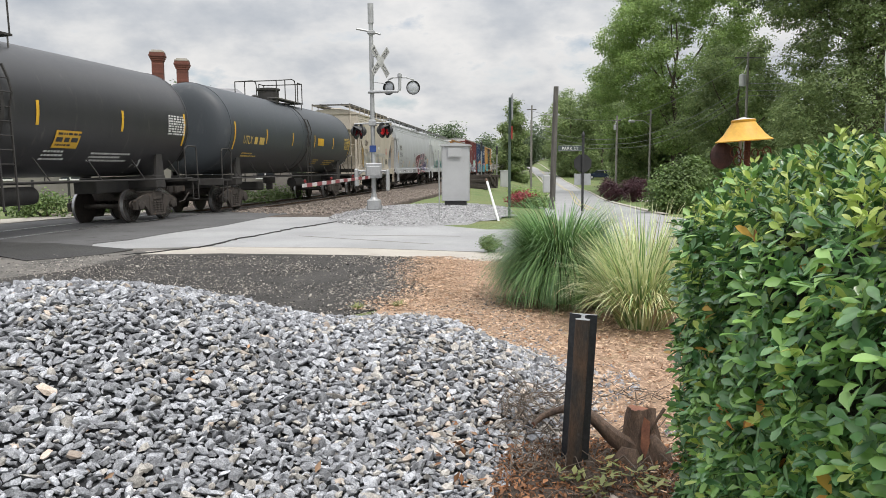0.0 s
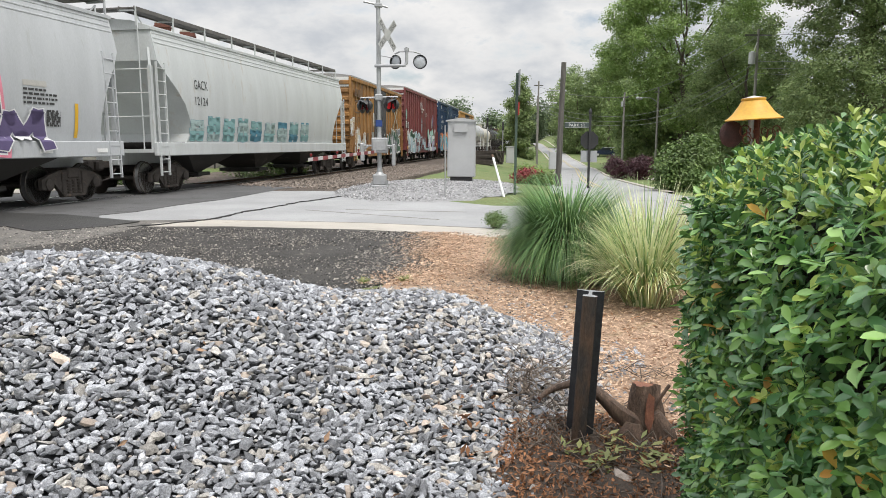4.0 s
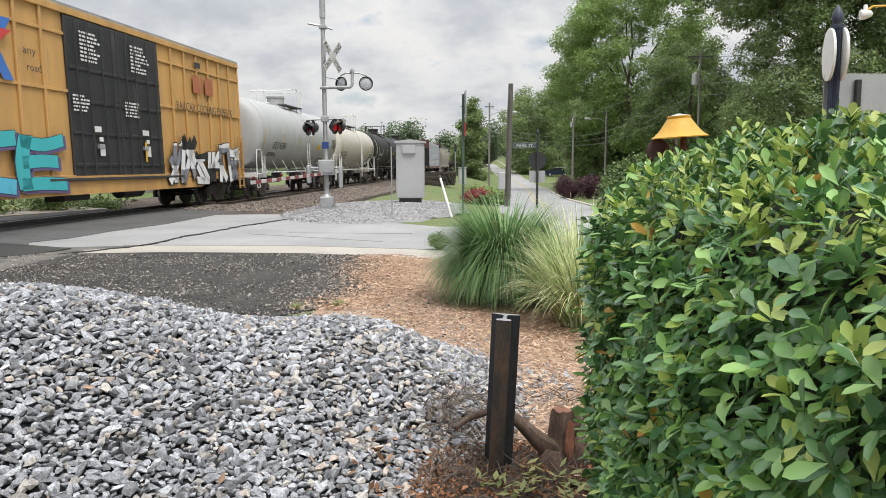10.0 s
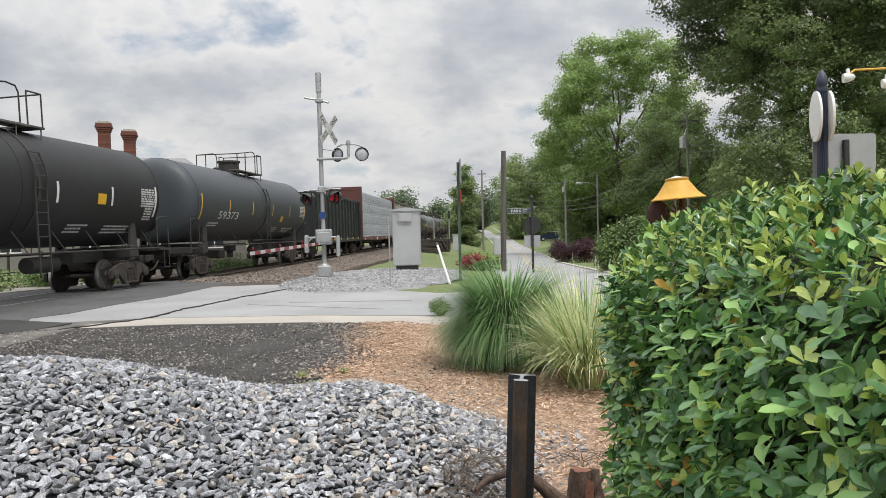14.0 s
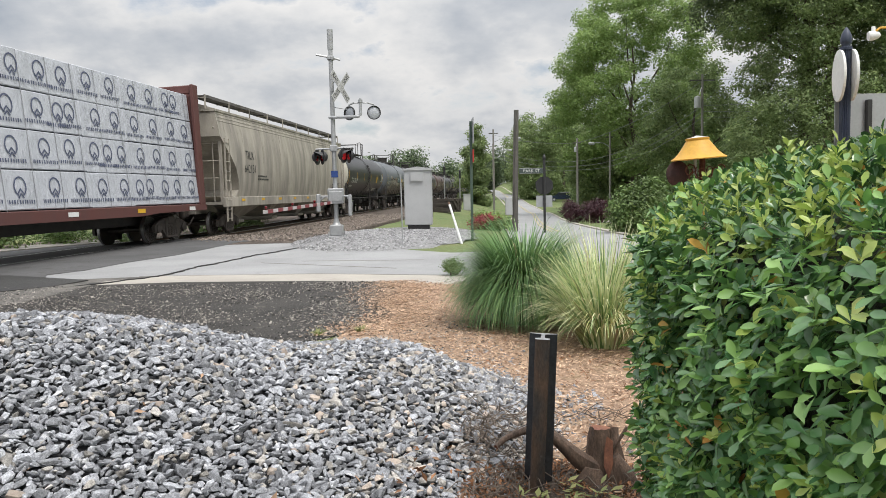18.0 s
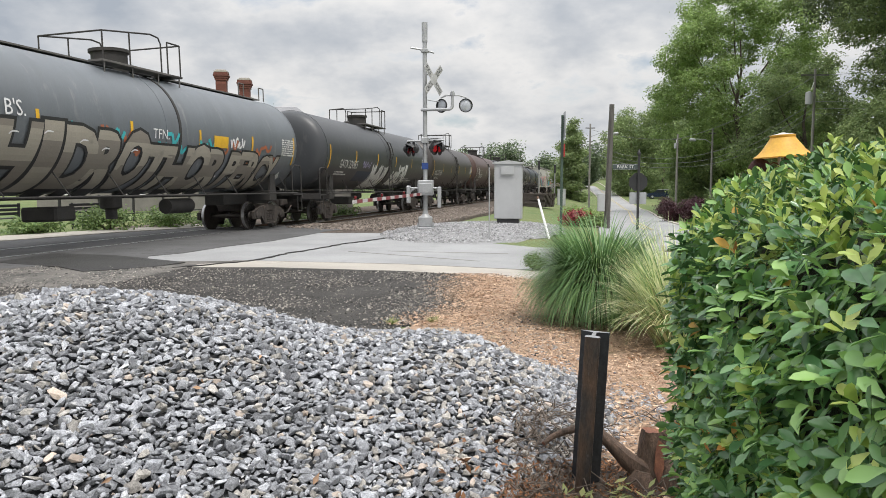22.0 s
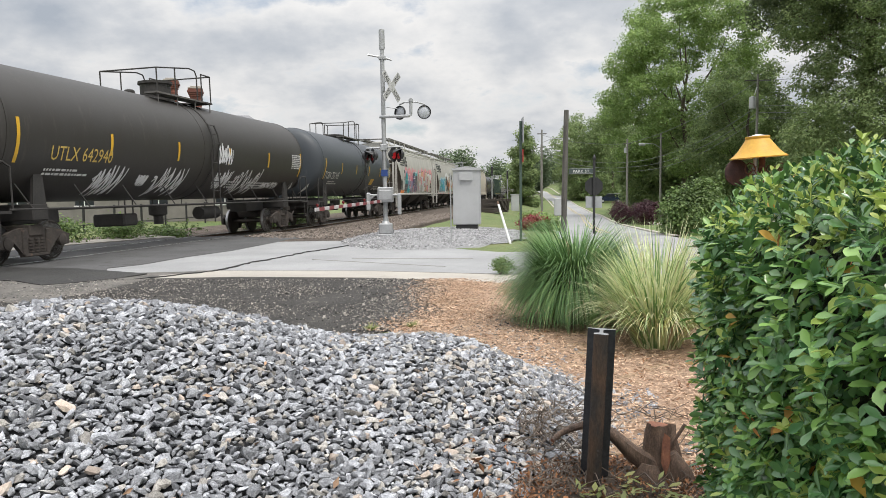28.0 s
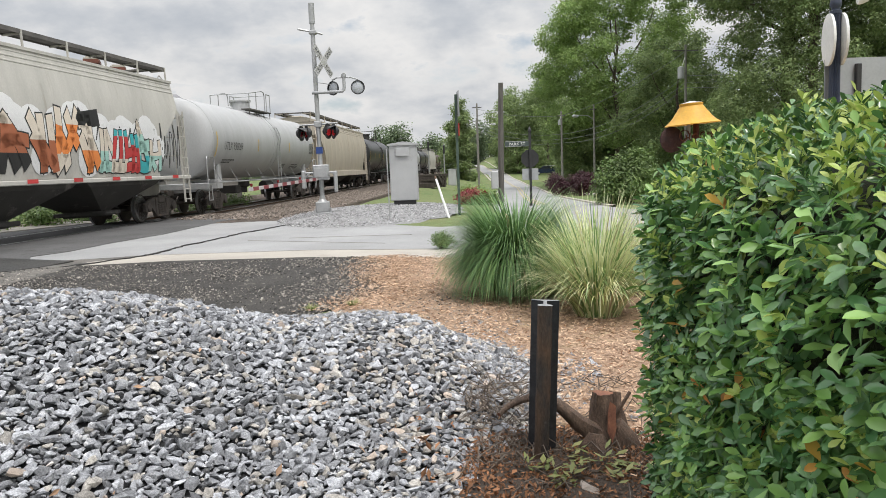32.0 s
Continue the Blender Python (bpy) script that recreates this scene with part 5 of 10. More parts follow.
P_CREAM = paint("tank_cream", (0.56, 0.53, 0.46), 0.15, 0.42, (0.42, 0.38, 0.31))
P_BROWN = paint("tank_brown_black", (0.055, 0.046, 0.043), 0.2, 0.42, (0.085, 0.072, 0.066))
P_RBROWN = paint("tank_red_brown", (0.085, 0.048, 0.040), 0.25, 0.45, (0.12, 0.08, 0.066))
P_OLIVE = paint("tank_olive_black", (0.034, 0.030, 0.026), 0.2, 0.5, (0.055, 0.049, 0.042))
P_TAN = paint("hopper_tan", (0.52, 0.465, 0.385), 0.2, 0.6, (0.34, 0.22, 0.14))
P_HGREY = paint("hopper_pale_grey", (0.47, 0.485, 0.50), 0.14, 0.55, (0.37, 0.375, 0.375))
P_HWHITE = paint("hopper_white", (0.53, 0.55, 0.548), 0.14, 0.55, (0.43, 0.40, 0.36))
P_DIRTY = paint("hopper_dirty_tan", (0.44, 0.405, 0.345), 0.55, 0.7, (0.20, 0.18, 0.155))
P_NS = paint("hopper_stone_grey", (0.51, 0.495, 0.455), 0.18, 0.6, (0.36, 0.34, 0.30))
P_ORANGE = paint("boxcar_rusty_orange", (0.39, 0.19, 0.052), 0.62, 0.65, (0.17, 0.075, 0.042))
P_MAROON = paint("boxcar_maroon", (0.20, 0.052, 0.050), 0.25, 0.55, (0.14, 0.05, 0.045))
P_NAVY = paint("boxcar_blue", (0.032, 0.064, 0.125), 0.2, 0.34, (0.045, 0.068, 0.105))
P_GOLD = paint("boxcar_yellow", (0.55, 0.315, 0.105), 0.25, 0.55, (0.42, 0.25, 0.11))
P_DOORG = paint("door_dark_grey", (0.085, 0.085, 0.09), 0.3, 0.6, (0.15, 0.13, 0.12))
P_GOND = paint("gondola_black", (0.024, 0.027, 0.028), 0.2, 0.5, (0.06, 0.055, 0.05))
P_OXIDE = paint("flatcar_oxide_red", (0.115, 0.040, 0.034), 0.25, 0.6, (0.11, 0.045, 0.04))
P_WRAP = surf("lumber_wrap", (0.53, 0.55, 0.59), (0.46, 0.48, 0.52), 1.4, 0.42, 0, 0.6, 4, 0.10, (0.40, 0.415, 0.45), 0.12, stretch=(1, 1, 0.5), dist=0.09)

SP = {k: spray(k, c) for k, c in dict(faded=(0.23, 0.115, 0.05), ultra=(0.03, 0.14, 0.40), sea=(0.25, 0.44, 0.44), lake=(0.09, 0.26, 0.35), mist=(0.40, 0.52, 0.51), black=(0.02, 0.02, 0.02), white=(0.75, 0.75, 0.75), red=(0.55, 0.05, 0.05), maroon=(0.17, 0.025, 0.05), pink=(0.75, 0.25, 0.33), purple=(0.12, 0.09, 0.20), teal=(0.05, 0.42, 0.45),
                                     cyan=(0.10, 0.48, 0.65), orange=(0.80, 0.26, 0.07), blue=(0.05, 0.16, 0.50), grey=(0.22, 0.22, 0.25), green=(0.03, 0.10, 0.06), cream=(0.62, 0.53, 0.40), beige=(0.36, 0.33, 0.27), lav=(0.35, 0.32, 0.50), mint=(0.38, 0.62, 0.55), ghost=(0.40, 0.395, 0.375), ghost2=(0.47, 0.455, 0.42), slate=(0.07, 0.072, 0.09), ice=(0.45, 0.60, 0.66), ice2=(0.33, 0.42, 0.48), lav2=(0.46, 0.43, 0.58), teal2=(0.12, 0.50, 0.45), bronze=(0.24, 0.215, 0.18),
                                     rust=(0.40, 0.13, 0.06), dimblue=(0.035, 0.05, 0.085), salmon=(0.72, 0.30, 0.32), peach=(0.72, 0.42, 0.25), cream2=(0.70, 0.62, 0.52)).items()}

BOUNDS = [4.00, 23.60, 41.80, 54.85, 74.60, 94.50, 111.90, 131.95, 151.90, 172.45, 190.25, 207.40, 223.70, 241.30, 260.10, 284.15, 306.75, 325.60, 344.10, 363.65, 382.70, 400.70, 420.75, 440.35, 457.80, 477.90, 497.25, 516.20, 537.90, 556.50, 575.50, 594.50, 613.50, 632.50, 651.50]


def spot(i):
    return (BOUNDS[i] + BOUNDS[i + 1]) / 2, BOUNDS[i + 1] - BOUNDS[i]


def t0(c, k):
    panel(c, 2.37, 2.0, 0.92, 0.40, M_STRIPE, k, "warning_panel", 0.016, "yellow emergency panel")
    bars(c, 2.45, 2.30, 0.76, 1, 0.05, M_MARKD, k, seed=2, lift=0.022), bars(c, 2.43, 2.14, 0.8, 1, 0.10, M_MARKD, k, seed=3, lift=0.022), bars(c, 2.45, 2.05, 0.7, 1, 0.04, M_MARKD, k, seed=4, lift=0.022)
    placard(c, 6.4, 1.6, k, None, 0.2)


tank_car(*spot(0), P_BLACK, "black tank car with yellow reflector stripes and panel", tags=t0, text_mat=M_MARK)


def t1(c, k):
    words(c, "UTLX", -6.65, 2.42, 0.42, M_MARKY, k, wide=0.85), bars(c, -5.6, 2.43, 1.0, 1, 0.26, M_MARKY, k, seed=31)
    panel(c, 2.0, 2.58, 0.92, 0.34, M_STRIPE, k, "warning_panel")
    placard(c, 7.6, 1.75, k, None, 0.2)


tank_car(*spot(1), P_SLATE, "slate-grey tank car with small yellow panel", tags=t1, text_mat=M_MARKY)


BLOCK_H = [((.12, 0), (.10, 1)), ((.86, 0), (.9, 1)), ((.1, .58), (.9, .5))]
BLOCK_U = [((.10, 1), (.2, .08)), ((.15, .06), (.85, .04)), ((.9, 1), (.82, .05))]
BLOCK_N = [((.14, 0), (.1, 1)), ((.12, .95), (.86, .08)), ((.88, 0), (.92, 1))]
BLOCK_R = [((.14, 0), (.1, 1)), ((.1, .95), (.85, .8)), ((.85, .8), (.2, .48)), ((.3, .5), (.92, 0))]
BLOCK_C = [((.9, .92), (.15, .85)), ((.12, .9), (.14, .1)), ((.12, .08), (.9, .04))]
BLOCK_E = [((.15, 1), (.1, 0)), ((.1, .95), (.9, 1)), ((.12, .5), (.75, .52)), ((.08, .05), (.92, .02))]
BLOCK_T = [((.0, .92), (1.0, .95)), ((.5, .95), (.5, 0))]


def t2(c, k):
    words(c, "CRDX", -3.92, 2.87, 0.44, M_MARKD, k, wide=0.95)
    words(c, "21200", -3.98, 2.40, 0.40, M_MARKD, k, wide=0.98)
    piece(c, [BLOCK_H, BLOCK_E, BLOCK_C, BLOCK_E, BLOCK_T], -4.2, 1.52, 6.7, 1.0, k, SP["ghost2"], [SP["ghost"], SP["ghost"], SP["ghost2"]], 12, rim=0.01, tops=0.06)
    piece(c, 7, -4.2, 1.12, 6.2, 0.30, lambda z: -1.56, SP["ghost2"], [SP["ghost"]], 13, rim=0.01, tops=0.05)
    panel(c, -4.56, 1.62, 0.14, 1.06, M_STRIPE, k, "reflector_strip"), panel(c, -2.17, 2.67, 0.26, 0.30, M_MARKD, k, "label_plate"), panel(c, -2.13, 2.71, 0.18, 0.22, P_TAN, k, "label_plate", 0.022)
    for x, z in ((-1.46, 2.65), (2.93, 2.62)):
        ring = Shape()
        for i in range(16):
            a, b = i * math.tau / 16, (i + 1) * math.tau / 16
            ring.add([(0.17 * math.cos(a), 0, 0.17 * math.sin(a)), (0.21 * math.cos(a), 0, 0.21 * math.sin(a)), (0.21 * math.cos(b), 0, 0.21 * math.sin(b)), (0.17 * math.cos(b), 0, 0.17 * math.sin(b))], [(0, 1, 2, 3)])
        ring.add([(-0.14, -0.001, 0.11), (-0.11, -0.001, 0.14), (0.14, -0.001, -0.11), (0.11, -0.001, -0.14)], [(0, 1, 2, 3)])
        on_side(c, ring, "warning_ring", SP["red"], x, z, k, 0.018)
    panel(c, 0.1, 2.72, 0.55, 0.16, M_MARK, k, "label_plate"), data_table(c, 2.65, 1.78, 0.5, 0.3, M_MARKD, k, 6)


hopper_car(*spot(2), P_TAN, "short tan covered hopper with rust streaks", 2, tags=t2, straight=True, ribs=0)


WILD_T = [((-.05, .74), (1.05, .95)), ((.66, .95), (.36, .0)), ((-.02, .78), (.06, .5)), ((.36, .05), (.62, -.02))]
WILD_E = [((.22, .98), (.06, .05)), ((.18, .95), (.92, 1.02)), ((.14, .5), (.72, .56)), ((.06, .03), (.95, .10))]
WILD_L = [((.42, 1.02), (.22, .05)), ((.2, .06), (1.0, .0)), ((.75, 1.0), (.95, .1))]
WILD_M = [((.0, .0), (.2, .9)), ((.2, .9), (.5, .35)), ((.5, .35), (.78, 1.0)), ((.78, 1.0), (1.0, .0))]


def t3(c, k):
    panel(c, -8.1, 2.84, 1.1, 0.42, SP["ghost"], k, "patch_panel", 0.008), words(c, "INEX", -7.95, 2.88, 0.45, M_MARKD, k, wide=0.8)
    words(c, "971120", -8.05, 2.36, 0.48, M_MARKD, k, wide=1.15)
    words(c, "LD LMT  219900 LBS", -8.08, 2.04, 0.16, M_MARKD, k, wide=1.25), words(c, "LT WT     66100 LBS", -8.1, 1.80, 0.16, M_MARKD, k, wide=1.25)
    panel(c, -8.75, 1.6, 0.13, 1.1, M_STRIPE, k, "reflector_strip"), panel(c, -6.55, 1.58, 0.13, 0.5, M_STRIPE, k, "reflector_strip"), bars(c, -6.5, 1.25, 1.2, 1, 0.12, M_MARKD, lambda z: -1.56, seed=73)
    scribble(c, -6.1, 1.6, 2.3, 0.85, SP["grey"], k, 77, 8, 0.012)
    over = lambda z: min(k(z), -1.575) if z < 1.5 else k(z)
    piece(c, [WILD_T], 0.1, 1.24, 2.2, 1.60, over, SP["white"], [SP["maroon"]], 31, under=SP["pink"], rim=0.03, lift=0.012, tops=0.02)
    piece(c, [WILD_E], 2.35, 1.24, 1.35, 1.62, over, SP["white"], [SP["slate"], SP["grey"]], 32, under=SP["pink"], rim=0.03, lift=0.03, tops=0.02)
    piece(c, [WILD_L], 3.65, 1.24, 1.25, 1.65, over, SP["white"], [SP["purple"], SP["slate"]], 33, under=SP["pink"], rim=0.03, lift=0.048, tops=0.02)
    piece(c, [WILD_M], 4.75, 1.24, 1.5, 0.95, over, SP["white"], [SP["purple"]], 34, rim=0.03, lift=0.066, tops=0.02)
    scribble(c, -1.3, 2.32, 0.75, 0.45, SP["black"], k, 5, 14, 0.014)
    panel(c, -1.08, 1.57, 0.13, 0.53, M_STRIPE, k, "reflector_strip"), panel(c, -3.5, 1.59, 0.15, 0.5, M_STRIPE, k, "reflector_strip"), panel(c, 7.3, 1.55, 0.12, 0.8, M_STRIPE, k, "reflector_strip")
    panel(c, -0.83, 1.70, 1.1, 0.32, SP["ghost"], k, "patch_panel", 0.01), bars(c, -1.65, 1.36, 1.9, 3, 0.055, M_MARKD, lambda z: -1.56, seed=71)
    panel(c, 5.6, 2.66, 0.75, 0.12, SP["ghost2"], k, "patch_panel", 0.01), bars(c, 5.6, 2.56, 1.2, 4, 0.05, M_MARKD, k, seed=72), data_table(c, 6.3, 1.8, 0.5, 0.34, M_MARKD, k, 7)
    reflectors(c, 20, 1.20, lambda z: -1.56, M_WHITE, 9)


hopper_car(*spot(3), P_HGREY, "pale grey covered hopper with maroon graffiti", 3, tags=t3, inset=0.62, cut=0.52)


BAND = [((.3, 0), (.27, .95)), ((.7, 0), (.74, .95)), ((.2, .12), (.85, .1)), ((.2, .8), (.8, .84)), ((.15, .45), (.85, .5))]


def t4(c, k):
    words(c, "GACX", -6.97, 3.10, 0.40, M_MARKD, k, wide=0.9)
    words(c, "12124", -7.0, 2.62, 0.36, M_MARKD, k, wide=0.9)
    piece(c, [BAND] * 4, -7.4, 1.5, 4.6, 0.80, k, SP["lake"], [SP["sea"], SP["mist"], SP["sea"]], 41, rim=0.012, tops=0.14)
    piece(c, [BAND] * 5, -2.9, 1.5, 6.6, 0.90, k, SP["lake"], [SP["lake"], SP["sea"], SP["mist"]], 42, rim=0.012, tops=0.10)


hopper_car(*spot(4), P_HWHITE, "white rounded covered hopper with teal graffiti", 3, tags=t4)


def t5(c, k):
    for i, (x, z, w, h) in enumerate(((-8.35, 1.9, 0.9, 0.85), (-7.3, 0.95, 1.3, 1.25), (-6.1, 0.9, 0.9, 0.8), (-5.3, 0.95, 0.7, 1.2))):
        piece(c, 2, x, z, w, h, k, SP["white"], [SP["white"], SP["cream"]], 60 + i, rim=0.05, lift=0.02, tops=0.2)
    for i, (x, w, zz) in enumerate(((-7.25, 0.5, 4.0), (-6.55, 0.75, 3.98), (-5.65, 0.12, 4.05), (-5.35, 0.12, 4.05), (-5.1, 0.7, 3.32), (-4.25, 0.75, 3.32), (-3.35, 0.75, 3.34))):
        panel(c, x, zz, w, 0.42 + 0.22 * (w < 0.2), M_MARKB, k, "emblem")
    s = Shape()
    for a, b in (((0, 0), (0.25, 0.62)), ((0.25, 0.62), (1.75, 0.62)), ((1.75, 0.62), (1.6, 0.15)), ((0.2, 0.0), (1.3, 0.0)), ((0.7, 0.45), (0.8, 0.15)), ((0.8, 0.15), (1.7, 0.15))):
        d = Vector((b[0] - a[0], b[1] - a[1])).normalized() * 0.045
        s.add([(a[0] - d.y, 0, a[1] + d.x), (a[0] + d.y, 0, a[1] - d.x), (b[0] + d.y, 0, b[1] - d.x), (b[0] - d.y, 0, b[1] + d.x)], [(0, 1, 2, 3)])
    on_side(c, s, "emblem", M_MARKB, -7.4, 3.15, k, 0.017)
    words(c, "RB", -7.4, 2.6, 0.46, M_MARKB, k, wide=0.55), words(c, "OX", -6.55, 2.62, 0.46, M_MARKB, k, wide=0.58)
    words(c, "38", -7.25, 2.22, 0.40, M_MARKB, k, wide=0.45), words(c, "33", -6.37, 2.24, 0.40, M_MARKB, k, wide=0.45)
    s = Shape()
    for a, b in (((0, 0.1), (2.1, 1.75)), ((2.1, 0), (0.1, 1.6))):
        d = Vector((b[0] - a[0], b[1] - a[1])).normalized() * 0.075
        s.add([(a[0] - d.y, -0.001 * b[0], a[1] + d.x), (a[0] + d.y, -0.001 * b[0], a[1] - d.x), (b[0] + d.y, -0.001 * b[0], b[1] - d.x), (b[0] - d.y, -0.001 * b[0], b[1] + d.x)], [(0, 1, 2, 3)])
    on_side(c, s, "cross_mark", SP["beige"], 4.0, 2.4, k, 0.016)
    piece(c, [WILD_M, WILD_L, WILD_M, WILD_E], 1.6, 0.85, 4.9, 1.4, k, SP["white"], [SP["green"], SP["green"], SP["grey"]], 66, under=SP["white"], rim=0.045, lift=0.05, tops=0.16)
    bars(c, -1.4, 3.4, 0.5, 4, 0.09, M_MARK, k, seed=6, lift=0.06), panel(c, -1.3, 2.75, 0.9, 0.34, M_MARK, k, "label_plate", 0.06), bars(c, -1.25, 3.0, 0.8, 2, 0.09, M_MARKD, k, seed=7, lift=0.07)
    scribble(c, -1.0, 1.7, 2.0, 0.7, SP["grey"], k, 33, 18, 0.02), panel(c, -2.6, 2.5, 0.25, 0.8, M_MARK, k, "label_plate", 0.05), panel(c, 6.1, 2.0, 0.3, 0.4, M_MARK, k, "label_plate", 0.05)
    panel(c, -3.0, 1.6, 0.7, 0.55, M_STEEL, k, "patch_panel", 0.02), panel(c, -4.4, 1.65, 0.5, 0.42, M_MARKB, k, "patch_panel", 0.02)
    bars(c, 1.9, 4.1, 6.4, 1, 0.22, SP["faded"], k, seed=61)


box_car(*spot(5), P_ORANGE, "rust-stained orange boxcar with a dark grey door and graffiti", 5.10, P_DOORG, (-1.8, 1.5), 0.95, True, t5, True, False)


def t6(c, k):
    panel(c, -9.3, 2.68, 0.62, 0.5, M_MARK, k, "letter_plate"), words(c, "KC", -9.24, 2.75, 0.50, M_MARKD, k, 0.03, wide=0.5)
    panel(c, -8.42, 2.65, 0.36, 0.48, M_MARK, k, "letter_plate"), words(c, "S", -8.36, 2.72, 0.50, M_MARKD, k, 0.03, wide=0.24)
    words(c, "11", -9.15, 2.28, 0.44, M_MARK, k, wide=0.28), words(c, "23", -8.32, 2.29, 0.44, M_MARK, k, wide=0.46), words(c, "34", -7.4, 2.34, 0.38, M_MARK, k, wide=0.5)
    scribble(c, -9.35, 3.15, 0.75, 0.95, SP["mint"], k, 8, 14, 0.035)
    piece(c, 3, -8.6, 0.75, 3.3, 1.5, k, SP["white"], [SP["grey"], SP["ice"], SP["ice"], SP["green"]], 71, halo=(SP["white"],), rim=0.05, lift=0.05)
    piece(c, 4, -5.4, 0.72, 2.9, 1.45, k, SP["black"], [SP["ice"], SP["white"], SP["maroon"]], 72, halo=(SP["ice"],), rim=0.03, lift=0.05, glint=SP["orange"])
    piece(c, "ALE", 2.3, 0.85, 4.2, 1.55, k, SP["black"], [SP["lav2"], SP["white"]], 73, halo=(SP["mint"],), rim=0.035, fat=0.05, lift=0.05, glint=SP["white"])
    panel(c, 0.9, 0.9, 7.0, 0.22, SP["mint"], k, "graffiti", 0.02)
    piece(c, 3, -2.4, 0.95, 3.0, 1.1, k, SP["white"], [SP["grey"], SP["maroon"], SP["ice"]], 74, rim=0.02, lift=0.09)
    scribble(c, 4.7, 2.85, 0.5, 1.0, SP["white"], k, 9, 9, 0.035), scribble(c, 5.5, 2.75, 0.6, 1.4, SP["lav"], k, 10, 16, 0.03), scribble(c, 6.6, 2.3, 1.2, 0.6, SP["white"], k, 11, 14, 0.025)
    bars(c, -1.5, 4.3, 1.2, 2, 0.12, M_MARK, k, seed=8, lift=0.06), scribble(c, -2.2, 4.2, 1.6, 0.8, SP["white"], k, 15, 14, 0.03), bars(c, 0.7, 4.1, 1.0, 3, 0.07, M_MARK, k, seed=9, lift=0.06)
    scribble(c, -1.5, 2.4, 0.9, 1.3, SP["ice"], k, 16, 16, 0.03)
    panel(c, -9.3, 1.5, 0.1, 1.1, M_STRIPE, k, "reflector_strip", 0.02), panel(c, -9.0, 1.05, 0.5, 0.24, M_STRIPE, k, "reflector_strip", 0.06), panel(c, 8.1, 1.3, 0.4, 0.2, M_STRIPE, k, "reflector_strip", 0.02)


box_car(*spot(6), P_MAROON, "maroon boxcar with white and teal graffiti", 5.76, P_MAROON, (-1.5, 1.5), 1.0, True, t6, True, False)


def t7(c, k):
    words(c, "BK", -7.8, 4.02, 0.46, M_MARK, k, wide=0.44), words(c, "TY", -6.93, 4.02, 0.46, M_MARK, k, wide=0.44)
    words(c, "15", -7.83, 3.58, 0.44, M_MARK, k, wide=0.38), words(c, "83", -6.93, 3.58, 0.44, M_MARK, k, wide=0.44), words(c, "86", -6.1, 3.58, 0.44, M_MARK, k, wide=0.46)
    bars(c, -7.8, 3.28, 0.45, 4, 0.055, M_MARK, k, seed=12), bars(c, -6.9, 3.25, 0.5, 5, 0.05, M_MARK, k, seed=13), bars(c, -8.0, 5.3, 0.5, 4, 0.05, M_MARK, k, seed=14)
    for i, ch in enumerate("GATX"):
        v, f = glyph(ch, 0.05)
        lo, hi, bo, to = min(a for a, _ in v), max(a for a, _ in v), min(b for _, b in v), max(b for _, b in v)
        on_side(c, Shape().add([((a - lo) / (hi - lo) * 0.56, 0, (b - bo) / (to - bo) * 0.78) for a, b in v], f), "lettering", M_MARK, 4.95 + i * 0.92, 3.92, k, 0.016)
    piece(c, 6, -8.9, 0.82, 6.6, 1.62, k, SP["black"], [SP["ice2"], SP["cyan"], SP["grey"], SP["cyan"]], 81, halo=(SP["orange"], ), under=SP["white"], rim=0.03, lift=0.05, slope=-0.15)
    panel(c, -9.0, 0.8, 1.6, 0.4, SP["orange"], k, "graffiti", 0.045)
    piece(c, [BLOCK_H, BLOCK_U, BLOCK_N, BLOCK_U, BLOCK_H], 2.3, 0.72, 6.3, 1.45, k, SP["ice2"], [SP["teal2"], SP["cyan"], SP["teal"], SP["ultra"]], 83, halo=(SP["orange"], SP["pink"]), under=SP["dimblue"], rim=0.02, lift=0.055, tops=0.06, flame=True)
    panel(c, 2.35, 0.78, 6.1, 1.22, SP["blue"], k, "graffiti", 0.045)
    for x in (-2.4, 0.4):
        bars(c, x, 5.0, 0.7, 5, 0.05, M_MARK, k, seed=int(x * 10) + 40, lift=0.06)
        bars(c, x - 0.1, 3.2, 0.6, 5, 0.055, M_MARK, k, seed=int(x * 10) + 45, lift=0.06)
        panel(c, x + 0.9, 2.75, 0.22, 0.36, M_MARK, k, "label_plate", 0.06), bars(c, x + 0.8, 2.0, 0.5, 6, 0.07, M_MARK, k, seed=int(x * 10) + 49, lift=0.06)


box_car(*spot(7), P_NAVY, "dark blue boxcar with double doors and bright graffiti", 5.80, P_NAVY, (-2.75, 2.3), 0.87, True, t7, False, False)


